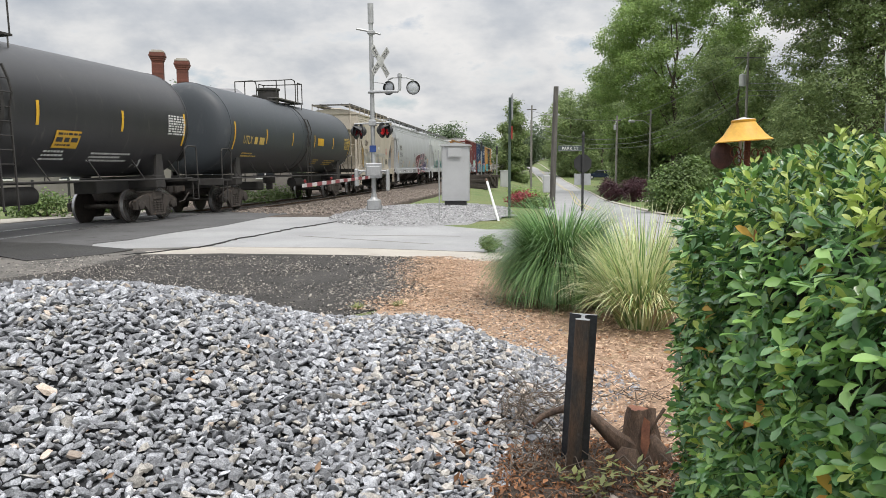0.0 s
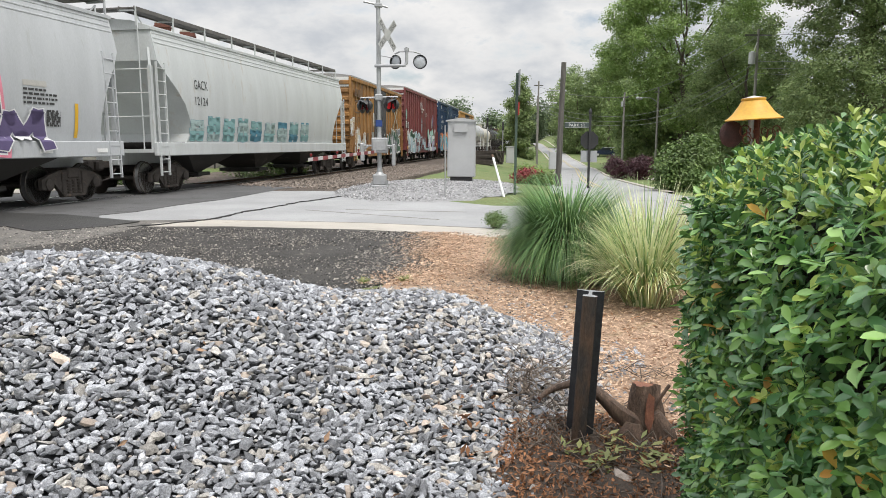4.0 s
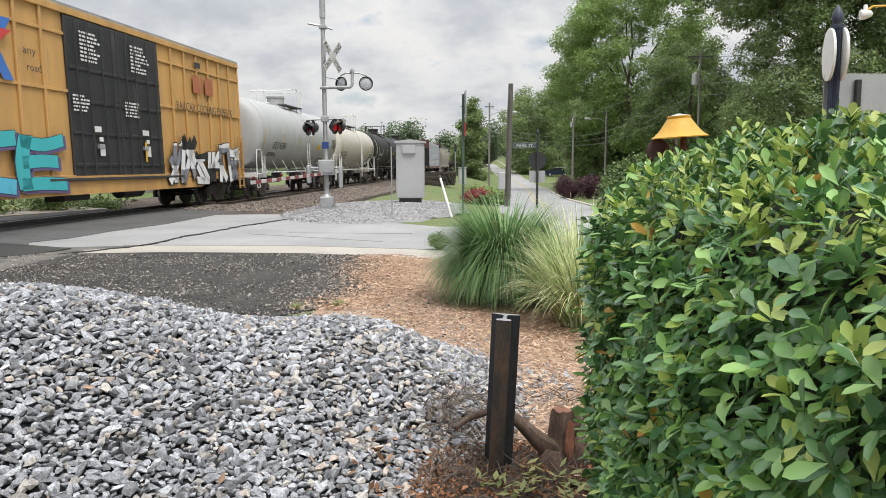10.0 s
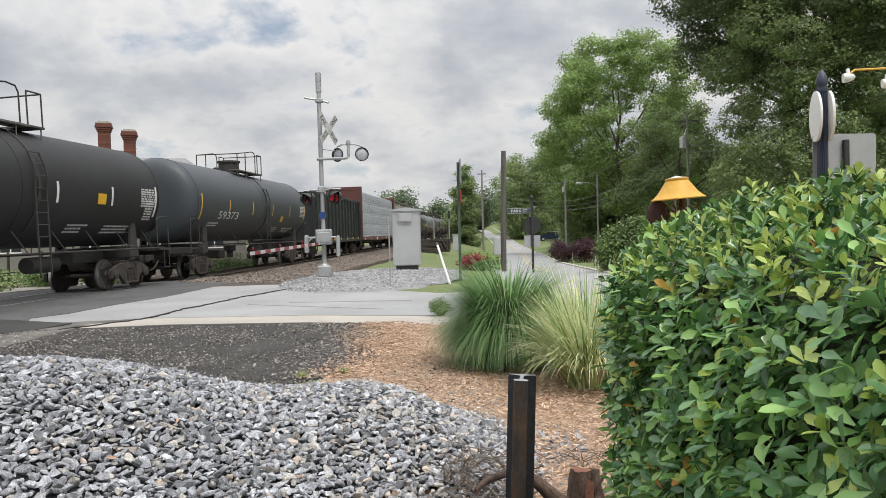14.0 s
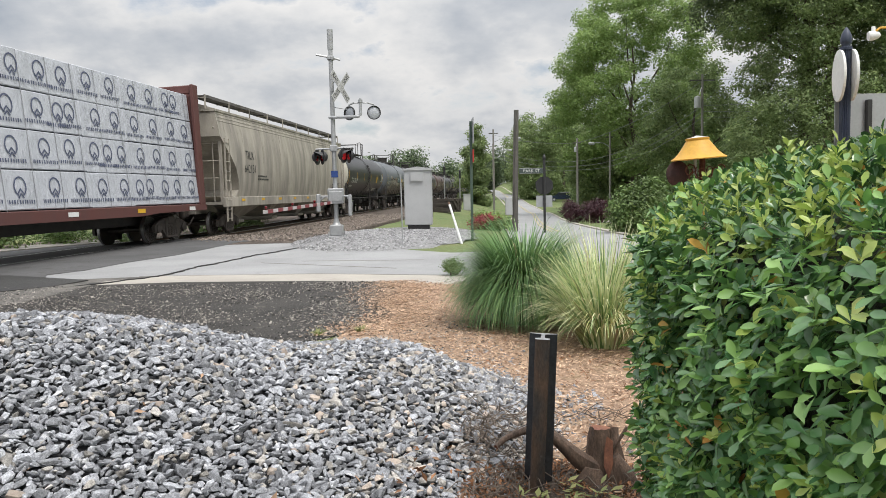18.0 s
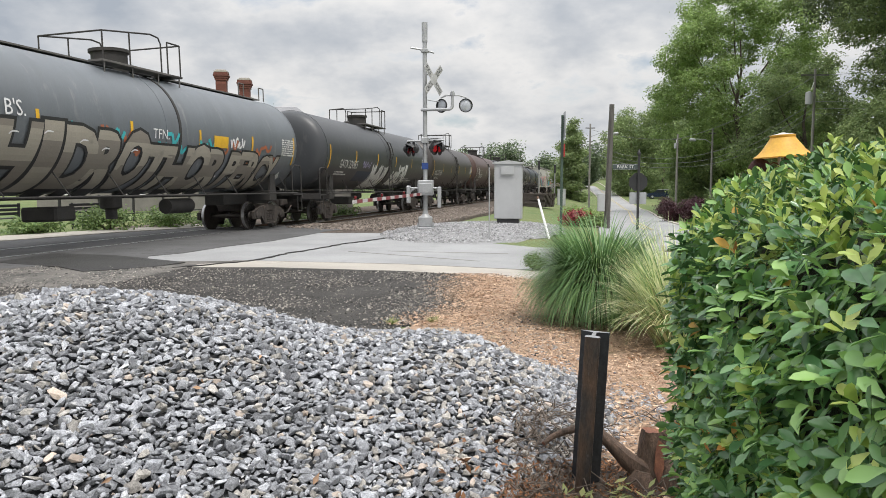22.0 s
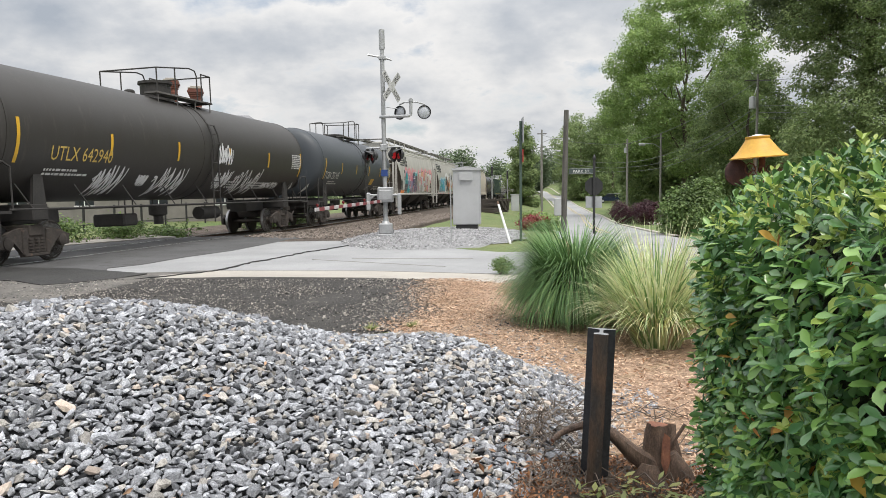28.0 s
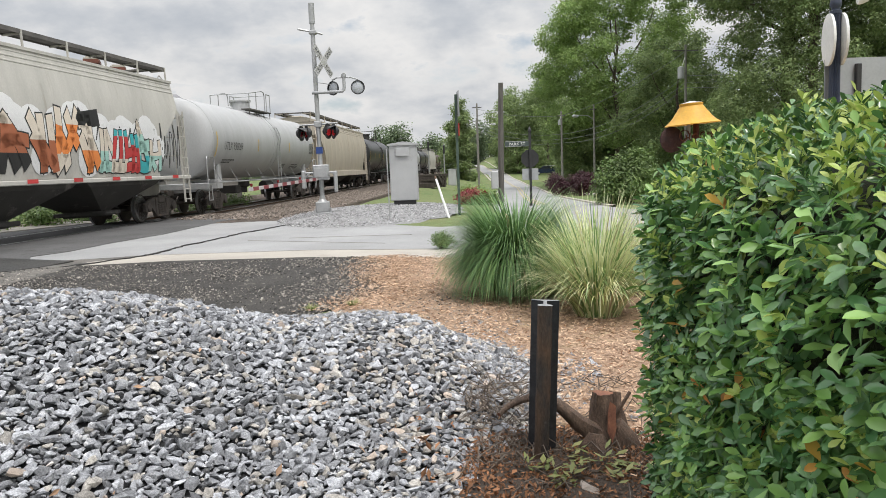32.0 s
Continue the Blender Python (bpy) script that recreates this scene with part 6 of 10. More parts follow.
def t8(c, k):
    words(c, "TB", -9.2, 3.94, 0.42, M_MARKD, k, wide=0.4), words(c, "OX", -8.42, 3.96, 0.42, M_MARKD, k, wide=0.4)
    words(c, "63", -9.2, 3.5, 0.42, M_MARKD, k, wide=0.4), words(c, "02", -8.4, 3.5, 0.42, M_MARKD, k, wide=0.4), words(c, "56", -7.56, 3.52, 0.42, M_MARKD, k, wide=0.4)
    words(c, "next", -6.75, 4.15, 0.28, M_MARKD, k, wide=0.5), words(c, "load", -6.7, 3.8, 0.28, M_MARKD, k, wide=0.5), words(c, "any", -4.2, 4.15, 0.28, M_MARKD, k, wide=0.5), words(c, "road", -4.1, 3.75, 0.28, M_MARKD, k, wide=0.55)
    for mi, pts_ in ((0, ((0, 1.42), (0.35, 1.42), (0.85, 0.8), (1.35, 0.0), (1.0, 0.0), (0.55, 0.7))), (0, ((1.05, 1.42), (1.4, 1.42), (0.95, 0.85), (0.75, 0.62), (0.6, 0.85))), (1, ((0.0, 0.25), (0.35, 0.25), (0.8, 0.75), (1.4, 1.15), (1.05, 1.15), (0.6, 0.85))), (1, ((0.05, 1.15), (0.35, 1.15), (0.6, 0.8), (0.35, 0.55), (0.2, 0.75)))):
        on_side(c, Shape().add([(a, -0.002 * mi, b) for a, b in pts_], [tuple(range(len(pts_)))]), "cross_mark", SP["red"] if mi else SP["blue"], -5.95, 3.45, k, 0.016)
    words(c, "RAILCAR COOLING EXPERTS", 3.6, 3.38, 0.42, M_MARKD, k, wide=4.8)
    for x, w in ((5.0, 0.55), (5.65, 0.12), (6.0, 0.7)):
        panel(c, x, 4.05, w, 0.62, SP["rust"], k, "emblem")
    panel(c, 5.2, 4.95, 0.5, 0.2, M_MARKD, k, "label_plate")
    piece(c, [BLOCK_R, BLOCK_C, BLOCK_E], -8.5, 0.82, 5.6, 1.6, k, SP["dimblue"], [SP["teal"], SP["cyan"], SP["teal"]], 92, under=SP["purple"], rim=0.015, lift=0.05, slope=-0.25)
    piece(c, 6, 2.7, 0.82, 6.2, 1.45, k, SP["black"], [SP["white"], SP["grey"], SP["white"], SP["black"]], 95, rim=0.03, lift=0.05, tops=0.2)
    for x in (-1.9, 0.7):
        bars(c, x, 5.0, 1.0, 8, 0.055, M_MARK, k, seed=int(x * 10) + 60, lift=0.06), bars(c, x - 0.5, 3.3, 0.8, 5, 0.05, M_MARK, k, seed=int(x * 10) + 62, lift=0.06)
        panel(c, x + 0.6, 1.75, 0.25, 0.32, M_MARK, k, "label_plate", 0.06), panel(c, x + 0.6, 2.15, 0.2, 0.12, M_MARK, k, "label_plate", 0.06), bars(c, x + 0.4, 2.4, 0.6, 1, 0.16, M_MARK, k, seed=int(x * 10) + 64, lift=0.06)
    panel(c, 1.2, 1.6, 0.12, 0.6, M_STRIPE, k, "reflector_strip", 0.06)


box_car(*spot(8), P_GOLD, "yellow boxcar with black double doors and graffiti", 5.70, P_BLACK, (-2.45, 2.5), 0.98, True, t8, False, False)


def t9(c, k):
    panel(c, 2.72, 2.38, 0.7, 0.3, M_STRIPE, k, "warning_panel")
    placard(c, 7.9, 1.9, k, M_MARK)


tank_car(*spot(9), P_LGREY, "pale grey pressure tank car with white railings", 1.63, 3.02, marks=[("UTLX 902406", -5.95, 2.28, 0.48)], metal=P_LGREY, text_mat=M_MARKD, ends=M_WHITE, dome="clean", stripes=6, tags=t9, stripe_mat=M_MARKY)


def t10(c, k):
    panel(c, 4.0, 2.35, 0.5, 0.28, M_STRIPE, k, "warning_panel")
    bars(c, 5.2, 2.3, 1.4, 3, 0.1, M_MARKD, k, seed=20)
    placard(c, 6.9, 1.8, k, M_MARK)


tank_car(*spot(10), P_CREAM, "cream pressure tank car with white railings", 1.52, 2.9, marks=[("RACX82252", -6.85, 2.14, 0.46)], metal=P_CREAM, text_mat=M_MARKD, ends=M_WHITE, dome="clean", tags=t10, stripe_mat=M_MARKY)


def t11(c, k):
    panel(c, 3.2, 2.5, 0.42, 0.3, M_STRIPE, k, "warning_panel")
    scribble(c, -8.0, 1.9, 0.6, 1.9, SP["cream"], k, 21, 16, 0.016)
    bars(c, -6.4, 2.12, 1.5, 2, 0.07, M_MARK, k, seed=21)
    data_table(c, 5.9, 2.1, 0.5, 0.6, M_MARK, k, 22)


tank_car(*spot(11), P_MATTE, "matte black tank car with a gold chalk tag", 1.55, marks=[("GATX 88651", -6.4, 2.3, 0.46)], tags=t11, stripe_mat=M_MARK)
tank_car(*spot(12), P_SLATE, "dark grey tank car with white numbers", 1.55, marks=[("59373", -5.4, 2.25, 0.42)], tags=lambda c, k: panel(c, 2.9, 2.2, 0.4, 0.28, M_STRIPE, k, "warning_panel"))


def gondola(mid, length, body, label):
    car = thing("gondola_car", pose(0, 0, 0), label, "gondola car", "freight train")
    CARS.append((car, mid))
    half, hl, top = length / 2, length / 2 - 0.8, 4.05
    sh = Shape()
    for y in (-1, 1):
        sh.box(-hl, hl, min(y * 1.36, y * 1.42), max(y * 1.36, y * 1.42), 1.1, top)
    for x in (-1, 1):
        sh.box(min(x * hl, x * (hl - 0.06)), max(x * hl, x * (hl - 0.06)), -1.36, 1.36, 1.1, top)
    sh.box(-hl, hl, -1.36, 1.36, 1.1, 1.2)
    part("tub", sh, body, car)
    cap = Shape()
    for y in (-1, 1):
        cap.box(-hl - 0.04, hl + 0.04, min(y * 1.34, y * 1.5), max(y * 1.34, y * 1.5), top - 0.08, top + 0.08, 0.02)
        cap.box(-hl - 0.04, hl + 0.04, min(y * 1.40, y * 1.52), max(y * 1.40, y * 1.52), 0.98, 1.2, 0.02)
    part("side_rail", cap, body, car)
    rib = Shape().box(-0.07, 0.07, -1.52, -1.41, 1.1, top - 0.05, 0.02).mesh("side_post", body)
    rib2 = Shape().box(-0.07, 0.07, 1.41, 1.52, 1.1, top - 0.05, 0.02).mesh("side_post", body)
    n = 15
    for k in range(n):
        x = -hl + 0.1 + (2 * hl - 0.2) * k / (n - 1)
        part("side_post", rib, None, car, at=pose(x, 0, 0)), part("side_post", rib2, None, car, at=pose(x, 0, 0))
    for sg in (-1, 1):
        ladder(car, sg * (hl - 0.35), -1.56, 0.55, top, 0.44, body)
        e = Shape().box(min(sg * hl, sg * (half - 0.35)), max(sg * hl, sg * (half - 0.35)), -0.3, 0.3, 0.78, 1.06, 0.02)
        e.box(min(sg * hl, sg * (hl + 0.25)), max(sg * hl, sg * (hl + 0.25)), -1.3, 1.3, 1.05, 1.12)
        part("end_sill", e, M_UNDER, car)
    uf = Shape().box(-hl, hl, -0.4, 0.4, 0.75, 1.1, 0.03).cyl((-1, -0.8, 0.75), (0.4, -0.8, 0.75), 0.22, None, 12)
    part("underframe", uf, M_UNDER, car)
    for k in range(7):
        panel(car, -hl + 1.2 + k * (2 * hl - 2.8) / 6, 1.12, 0.45, 0.16, M_STRIPE, lambda z: -1.52, "reflector_strip", 0.01)
    panel(car, 6.2, 1.5, 0.22, 0.26, M_WHITE, lambda z: -1.42, "label_plate", 0.01)
    coupler(car, half), trucks(car, (-half + 2.3, half - 2.3))
    return car


gondola(*spot(13), P_GOND, "black high-sided gondola with ribbed sides")


def center_beam(mid, length, label):
    car = thing("centerbeam_flatcar", pose(0, 0, 0), label, "flatcar", "freight train")
    CARS.append((car, mid))
    half, hl = length / 2, length / 2 - 0.55
    dk = Shape().box(-hl, hl, -1.45, 1.45, 1.02, 1.22, 0.02)
    for y in (-1, 1):
        dk.side([(-hl, 1.2), (hl, 1.2), (hl, 1.0), (hl - 3.5, 0.98), (hl - 4.5, 0.92), (-hl + 4.5, 0.92), (-hl + 3.5, 0.98), (-hl, 1.0)], y * 1.47 - 0.03, y * 1.47 + 0.03)
    part("deck", dk, P_OXIDE, car)
    for sg in (-1, 1):
        b = Shape()
        x0, x1 = sorted((sg * hl, sg * (hl - 0.25)))
        for y in (-1.42, 1.42):
            b.box(x0 - (0.15 if sg > 0 else 0), x1 + (0.15 if sg < 0 else 0), y - 0.06, y + 0.06, 1.2, 5.42, 0.02)
        b.box(x0, x1, -1.42, 1.42, 5.12, 5.42, 0.03)
        b.box(x0, x1 if sg > 0 else x0 + 0.08, -1.36, 1.36, 1.2, 5.12)
        for y in (-0.7, 0.0, 0.7):
            b.box(x0 - 0.06, x1 + 0.06, y - 0.05, y + 0.05, 1.2, 4.5)
        part("bulkhead", b, P_OXIDE, car, "oxide-red end bulkhead")
        e = Shape().box(min(sg * hl, sg * (half - 0.4)), max(sg * hl, sg * (half - 0.4)), -0.3, 0.3, 0.78, 1.06, 0.02)
        part("end_sill", e, M_UNDER, car)
    bm_ = Shape().box(-hl + 0.25, hl - 0.25, -0.06, 0.06, 5.12, 5.3)
    for k in range(12):
        x = -hl + 0.8 + k * (2 * hl - 1.6) / 11
        bm_.box(x - 0.06, x + 0.06, -0.06, 0.06, 1.2, 4.5)
    part("centre_beam", bm_, P_OXIDE, car)
    r = random.Random(3)

    def face(z):
        """How far out the load stands at a height: it leans in upwards."""
        return 1.42 - 0.062 * (z - 1.24)

    ring = Shape()
    for k in range(22):
        if k in (15, 16, 17):
            continue
        u, v = k * math.tau / 22, (k + 1) * math.tau / 22
        ring.add([(math.cos(u) * 0.185, 0, math.sin(u) * 0.20), (math.cos(u) * 0.225, 0, math.sin(u) * 0.24), (math.cos(v) * 0.225, 0, math.sin(v) * 0.24), (math.cos(v) * 0.185, 0, math.sin(v) * 0.20)], [(0, 1, 2, 3)])
    for dz in (-0.04, -0.15):
        ring.add([(-0.11, 0, dz - 0.10), (-0.085, 0, dz - 0.135), (0.0, 0, dz - 0.04), (0.0, 0, dz + 0.01)], [(0, 1, 2, 3)]).add([(0.11, 0, dz - 0.10), (0.085, 0, dz - 0.135), (0.0, 0, dz - 0.04), (0.0, 0, dz + 0.01)], [(3, 2, 1, 0)])
    u = -0.50
    for w in (0.03, 0.07, 0.06, 0.08, 0.05, 0.0, 0.07, 0.06, 0.05, 0.07, 0.05, 0.07, 0.06):
        if w:
            ring.add([(u, 0, -0.40), (u + w * 0.62, 0, -0.40), (u + w * 0.62, 0, -0.31), (u, 0, -0.31)], [(0, 1, 2, 3)])
        u += w + 0.022
    packs = 10
    w = (2 * hl - 0.56) / packs
    for row in range(4):
        z = 1.24 + row * 0.965
        for k in range(packs):
            x = -hl + 0.28 + k * w
            for y in (-1, 1):
                q = Shape().box(0.001, w - 0.001, min(y * 0.12, y * 1.42), max(y * 0.12, y * 1.42), 0.012, 0.945, 0.02)
                q.v = [(a_ + r.uniform(-0.004, 0.004), math.copysign(abs(b_) - (1.42 - face(z + c_) if abs(b_) > 1 else 0), b_), c_ - (0.02 if c_ < 0.05 and k % 3 == 1 else 0)) for a_, b_, c_ in q.v]
                pk = part("lumber_pack", q, P_WRAP, car, "white-wrapped stack of lumber", at=pose(x, y * r.uniform(0.0, 0.012), z, r.uniform(-0.2, 0.2), 0, r.uniform(-0.1, 0.1)))
                if y < 0:
                    for m_ in (0.26, 0.74) if (k + row) % 4 else (0.2, 0.5, 0.82):
                        if r.random() < 0.06:
                            continue
                        ox, oz = w * m_ + r.uniform(-0.14, 0.14), 0.56 + r.uniform(-0.02, 0.03)
                        e = Shape()
                        e.v, e.f, e.m = [(px + ox, -face(z + pz + oz) - 0.018, pz + oz) for px, py, pz in ring.v], ring.f, ring.m
                        part("printed_emblem", e, M_PRINT, pk)
    for k in range(7):
        panel(car, -hl + 1.0 + k * (2 * hl - 2.4) / 6, 1.02, 0.45, 0.12, M_STRIPE if k % 2 else M_WHITE, lambda z: -1.50, "reflector_strip", 0.012)
    panel(car, -hl + 8.2, 0.93, 0.5, 0.28, M_WHITE, lambda z: -1.50, "number_plate", 0.012)
    st = Shape()
    for k in range(8):
        za, zb = 1.22 + 0.48 * k, 1.22 + 0.48 * (k + 1)
        st.add([(-0.012, -face(za) - 0.021, za), (0.012, -face(za) - 0.021, za), (0.012, -face(zb) - 0.021, zb), (-0.012, -face(zb) - 0.021, zb)], [(0, 1, 2, 3)])
    st = st.mesh("tie_down_strap", M_STRAP)
    for k in range(21):
        part("tie_down_strap", st, None, car, at=pose(-hl + 0.7 + k * (2 * hl - 1.4) / 20, 0, 0, 0, r.uniform(-0.5, 0.5), 0))
    uf = Shape().box(-hl + 0.5, hl - 0.5, -0.4, 0.4, 0.62, 1.02, 0.03)
    part("underframe", uf, M_UNDER, car)
    coupler(car, half), trucks(car, (-half + 2.5, half - 2.5))
    return car


M_PRINT = plain("dark_blue_print", (0.09, 0.105, 0.17), 0.5)
M_STRAP = plain("strap_grey", (0.30, 0.31, 0.33), 0.5)
center_beam(*spot(14), "centerbeam flatcar stacked with white-wrapped lumber")


def t15(c, k):
    words(c, "TILX", -8.2, 3.0, 0.48, M_MARKD, k), words(c, "642131", -8.4, 2.45, 0.48, M_MARKD, k)
    bars(c, -6.7, 2.3, 1.2, 2, 0.07, M_MARKD, k, seed=30)
    panel(c, 7.05, 1.75, 0.5, 0.36, M_MARKD, k, "label_plate"), panel(c, 7.1, 1.95, 0.4, 0.12, P_DIRTY, k, "label_plate", 0.022), bars(c, 8.0, 2.1, 0.8, 3, 0.06, M_MARKD, k, seed=34)
    reflectors(c, 21, 1.30, lambda z: -1.56, M_STRIPE, 8)


hopper_car(*spot(15), P_DIRTY, "dirty streaked tan covered hopper", 4, tags=t15, sill=P_DIRTY, bay=P_DIRTY, inset=0.55, top=5.06)
tank_car(*spot(16), P_BLACK, "black tank car with one white end", head=P_CREAM, marks=[("TCIX 258628", -6.65, 2.28, 0.48)], tags=lambda c, k: panel(c, 4.4, 2.35, 0.5, 0.5, M_STRIPE, k, "warning_panel"))


def t17(c, k):
    words(c, "TAEX 319", -7.4, 2.3, 0.42, M_MARK, k)
    for i, (col, x, w) in enumerate((("teal", -4.0, 2.6), ("rust", -2.9, 1.9), ("teal", -0.5, 3.4), ("rust", 2.6, 3.8))):
        for q in range(7):
            scribble(c, x + w * q / 7, 2.3 + 0.25 * math.sin(q * 1.7), w / 6, 0.3, SP[col], k, 300 + i * 9 + q, 5, 0.05)
    piece(c, "HIDRO", -5.5, 1.30, 4.75, 1.42, k, SP["black"], [SP["bronze"], SP["beige"]], 171, rim=0.04, fat=0.055, lift=0.03, tops=0.06, glint=SP["white"])
    piece(c, "THOR", -0.75, 1.28, 3.9, 1.28, k, SP["black"], [SP["bronze"], SP["beige"]], 172, rim=0.04, fat=0.05, lift=0.03, tops=0.06)
    piece(c, "PERCY", 3.35, 1.40, 3.2, 1.08, k, SP["black"], [SP["bronze"], SP["beige"]], 173, rim=0.04, fat=0.05, lift=0.03, tops=0.06)
    words(c, "TFN.", -0.64, 2.66, 0.36, SP["white"], k, 0.03, wide=0.7), words(c, "B'S.", -5.4, 2.84, 0.46, SP["white"], k, 0.03, wide=0.55)
    scribble(c, 3.2, 2.6, 0.9, 0.32, SP["white"], k, 24, 16, 0.03)
    panel(c, 2.3, 2.57, 0.8, 0.34, M_STRIPE, k, "warning_panel")
    placard(c, 7.0, 1.75, k, M_MARK, 0.2)


tank_car(*spot(17), P_GREY, "blue-grey tank car with large beige graffiti along its side", 1.62, 2.92, tags=t17, walk_full=True, ladder_up=False)


def t18(c, k):
    words(c, "GATX 224565", -6.82, 2.26, 0.50, M_MARK, k, wide=2.3)
    for i, (x, z, w, h) in enumerate(((-2.2, 1.4, 2.6, 0.95), (1.5, 1.55, 2.7, 0.9))):
        piece(c, 4, x, z, w, h, k, SP["grey"], [SP["white"]], 40 + i, rim=0.0, fat=0.0, tops=0.3)
        scribble(c, x - 0.2, z - 0.05, w * 1.1, h, SP["white"], k, 50 + i, 16, 0.03)
    scribble(c, -3.8, 2.3, 1.3, 0.32, SP["lav"], k, 61, 14, 0.03)
    panel(c, -4.3, 1.72, 2.6, 0.45, SP["dimblue"], k, "graffiti", 0.008)


tank_car(*spot(18), P_DGREY, "dark grey tank car with white scrawled tags", tags=t18)
tank_car(*spot(19), P_BROWN, "brown-black tank car with yellow stripes", marks=[("MULX 701568", -7.35, 2.22, 0.50)], stripes=6)
tank_car(*spot(20), P_RBROWN, "red-brown weathered tank car", marks=[("TILX 270259", -6.2, 2.28, 0.46)], tags=lambda c, k: (scribble(c, -6.4, 2.3, 1.0, 0.9, SP["white"], k, 70, 8, 0.04), panel(c, 4.6, 2.8, 0.35, 0.4, M_STRIPE, k, "warning_panel")), stripe_mat=M_MARK)


def t21(c, k):
    words(c, "SHPX 211916", -6.9, 2.25, 0.50, M_MARK, k, wide=2.4)
    words(c, "NOT FOR CLASS 3 FLAMMABLE LIQUIDS", 2.46, 2.62, 0.21, M_MARK, k, wide=3.1), words(c, "WITH API GRAVITY>60 DEGREES", 2.45, 2.40, 0.21, M_MARK, k, wide=2.5)
    panel(c, 2.08, 1.94, 0.85, 0.32, M_STRIPE, k, "warning_panel"), panel(c, -7.1, 1.95, 0.25, 0.3, SP["red"], k, "tag_plate"), panel(c, 8.0, 1.75, 0.25, 0.3, SP["red"], k, "tag_plate")
    placard(c, 6.6, 1.6, k, None, 0.2)


tank_car(*spot(21), P_BLACK, "black tank car with white lettering about flammable liquids", tags=t21)


def t22(c, k):
    words(c, "UTLX 642940", -7.06, 2.30, 0.46, M_MARKY, k, wide=2.3)
    for i, (x, z, w, h) in enumerate(((-5.2, 1.5, 1.3, 0.75), (-3.3, 1.75, 0.5, 0.3), (-2.5, 1.48, 1.8, 0.8), (0.9, 2.45, 1.05, 0.72), (1.05, 1.66, 1.2, 0.66), (2.5, 1.5, 2.1, 0.9), (5.0, 1.7, 1.6, 0.25))):
        scribble(c, x, z, w, h, SP["white"], k, 80 + i, 20, 0.022)
        scribble(c, x, z + 0.05, w * 0.95, h * 0.8, SP["white"], k, 95 + i, 15, 0.028)
    placard(c, 8.0, 1.75, k, M_MARK, 0.24)


tank_car(*spot(22), P_OLIVE, "olive-black tank car with yellow numbers and white tags", tags=t22, stripes=6, zc=2.96)


def t23(c, k):
    words(c, "TCBX 251965", -6.9, 2.22, 0.46, M_MARK, k, wide=2.3)
    panel(c, 2.3, 2.0, 0.8, 0.34, M_STRIPE, k, "warning_panel")
    placard(c, -8.25, 1.75, lambda z: k(z) * 0.9, M_MARK, 0.24)
    placard(c, 6.6, 1.65, k, None, 0.2)


tank_car(*spot(23), P_SLATE, "blue-black tank car with yellow stripes", tags=t23, stripes=6, zc=2.97, dome="low")


def herald(c, k, x, z):
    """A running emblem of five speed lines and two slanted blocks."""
    for i in range(5):
        panel(c, x + 0.07 * i, z + 0.66 - 0.16 * i, 1.72 - 0.07 * i, 0.085, M_MARKD, k, "emblem_line", 0.016)
    for pts_ in (((1.66, 0), (1.66, 0.70), (1.84, 0.70), (1.84, 0)), ((1.66, 0.70), (1.84, 0.70), (2.34, 0.0), (2.14, 0.0)), ((2.16, 0), (2.16, 0.70), (2.34, 0.70), (2.34, 0)), ((2.52, 0.54), (2.52, 0.70), (3.05, 0.70), (3.05, 0.54)), ((2.50, 0.34), (2.50, 0.60), (2.68, 0.60), (2.68, 0.34)),
                 ((2.52, 0.28), (2.52, 0.42), (3.05, 0.42), (3.05, 0.28)), ((2.90, 0.08), (2.90, 0.36), (3.08, 0.36), (3.08, 0.08)), ((2.50, 0.0), (2.50, 0.15), (3.05, 0.15), (3.05, 0.0))):
        on_side(c, Shape().add([(a, 0, b) for a, b in pts_], [(0, 1, 2, 3)]), "emblem", M_MARKD, x, z, k, 0.018 + 0.001 * (pts_[0][0] * 7 % 3))


def t24(c, k):
    herald(c, k, -7.6, 3.42)
    words(c, "297358", -6.1, 2.42, 0.36, M_MARKD, k, wide=1.1), bars(c, -6.02, 2.92, 0.4, 1, 0.22, M_MARKD, k, seed=87)
    piece(c, 5, -5.4, 1.5, 5.0, 1.55, k, SP["white"], [SP["slate"], SP["teal"], SP["lav"], SP["pink"], SP["purple"]], 241, halo=(SP["salmon"],), under=SP["black"], rim=0.03)
    piece(c, 6, 0.5, 1.5, 7.1, 1.65, k, SP["black"], [SP["white"], SP["cream2"], SP["white"], SP["peach"]], 245, halo=(SP["salmon"],), rim=0.025, glint=SP["white"])
    panel(c, -7.0, 1.5, 1.4, 0.2, SP["orange"], k, "graffiti", 0.01)
    scribble(c, -7.5, 1.95, 1.1, 0.5, SP["black"], k, 27, 16, 0.03), scribble(c, -7.4, 1.7, 1.2, 0.4, SP["black"], k, 29, 10, 0.03)


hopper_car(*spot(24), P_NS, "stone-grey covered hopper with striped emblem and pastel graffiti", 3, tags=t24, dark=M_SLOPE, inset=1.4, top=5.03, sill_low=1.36)


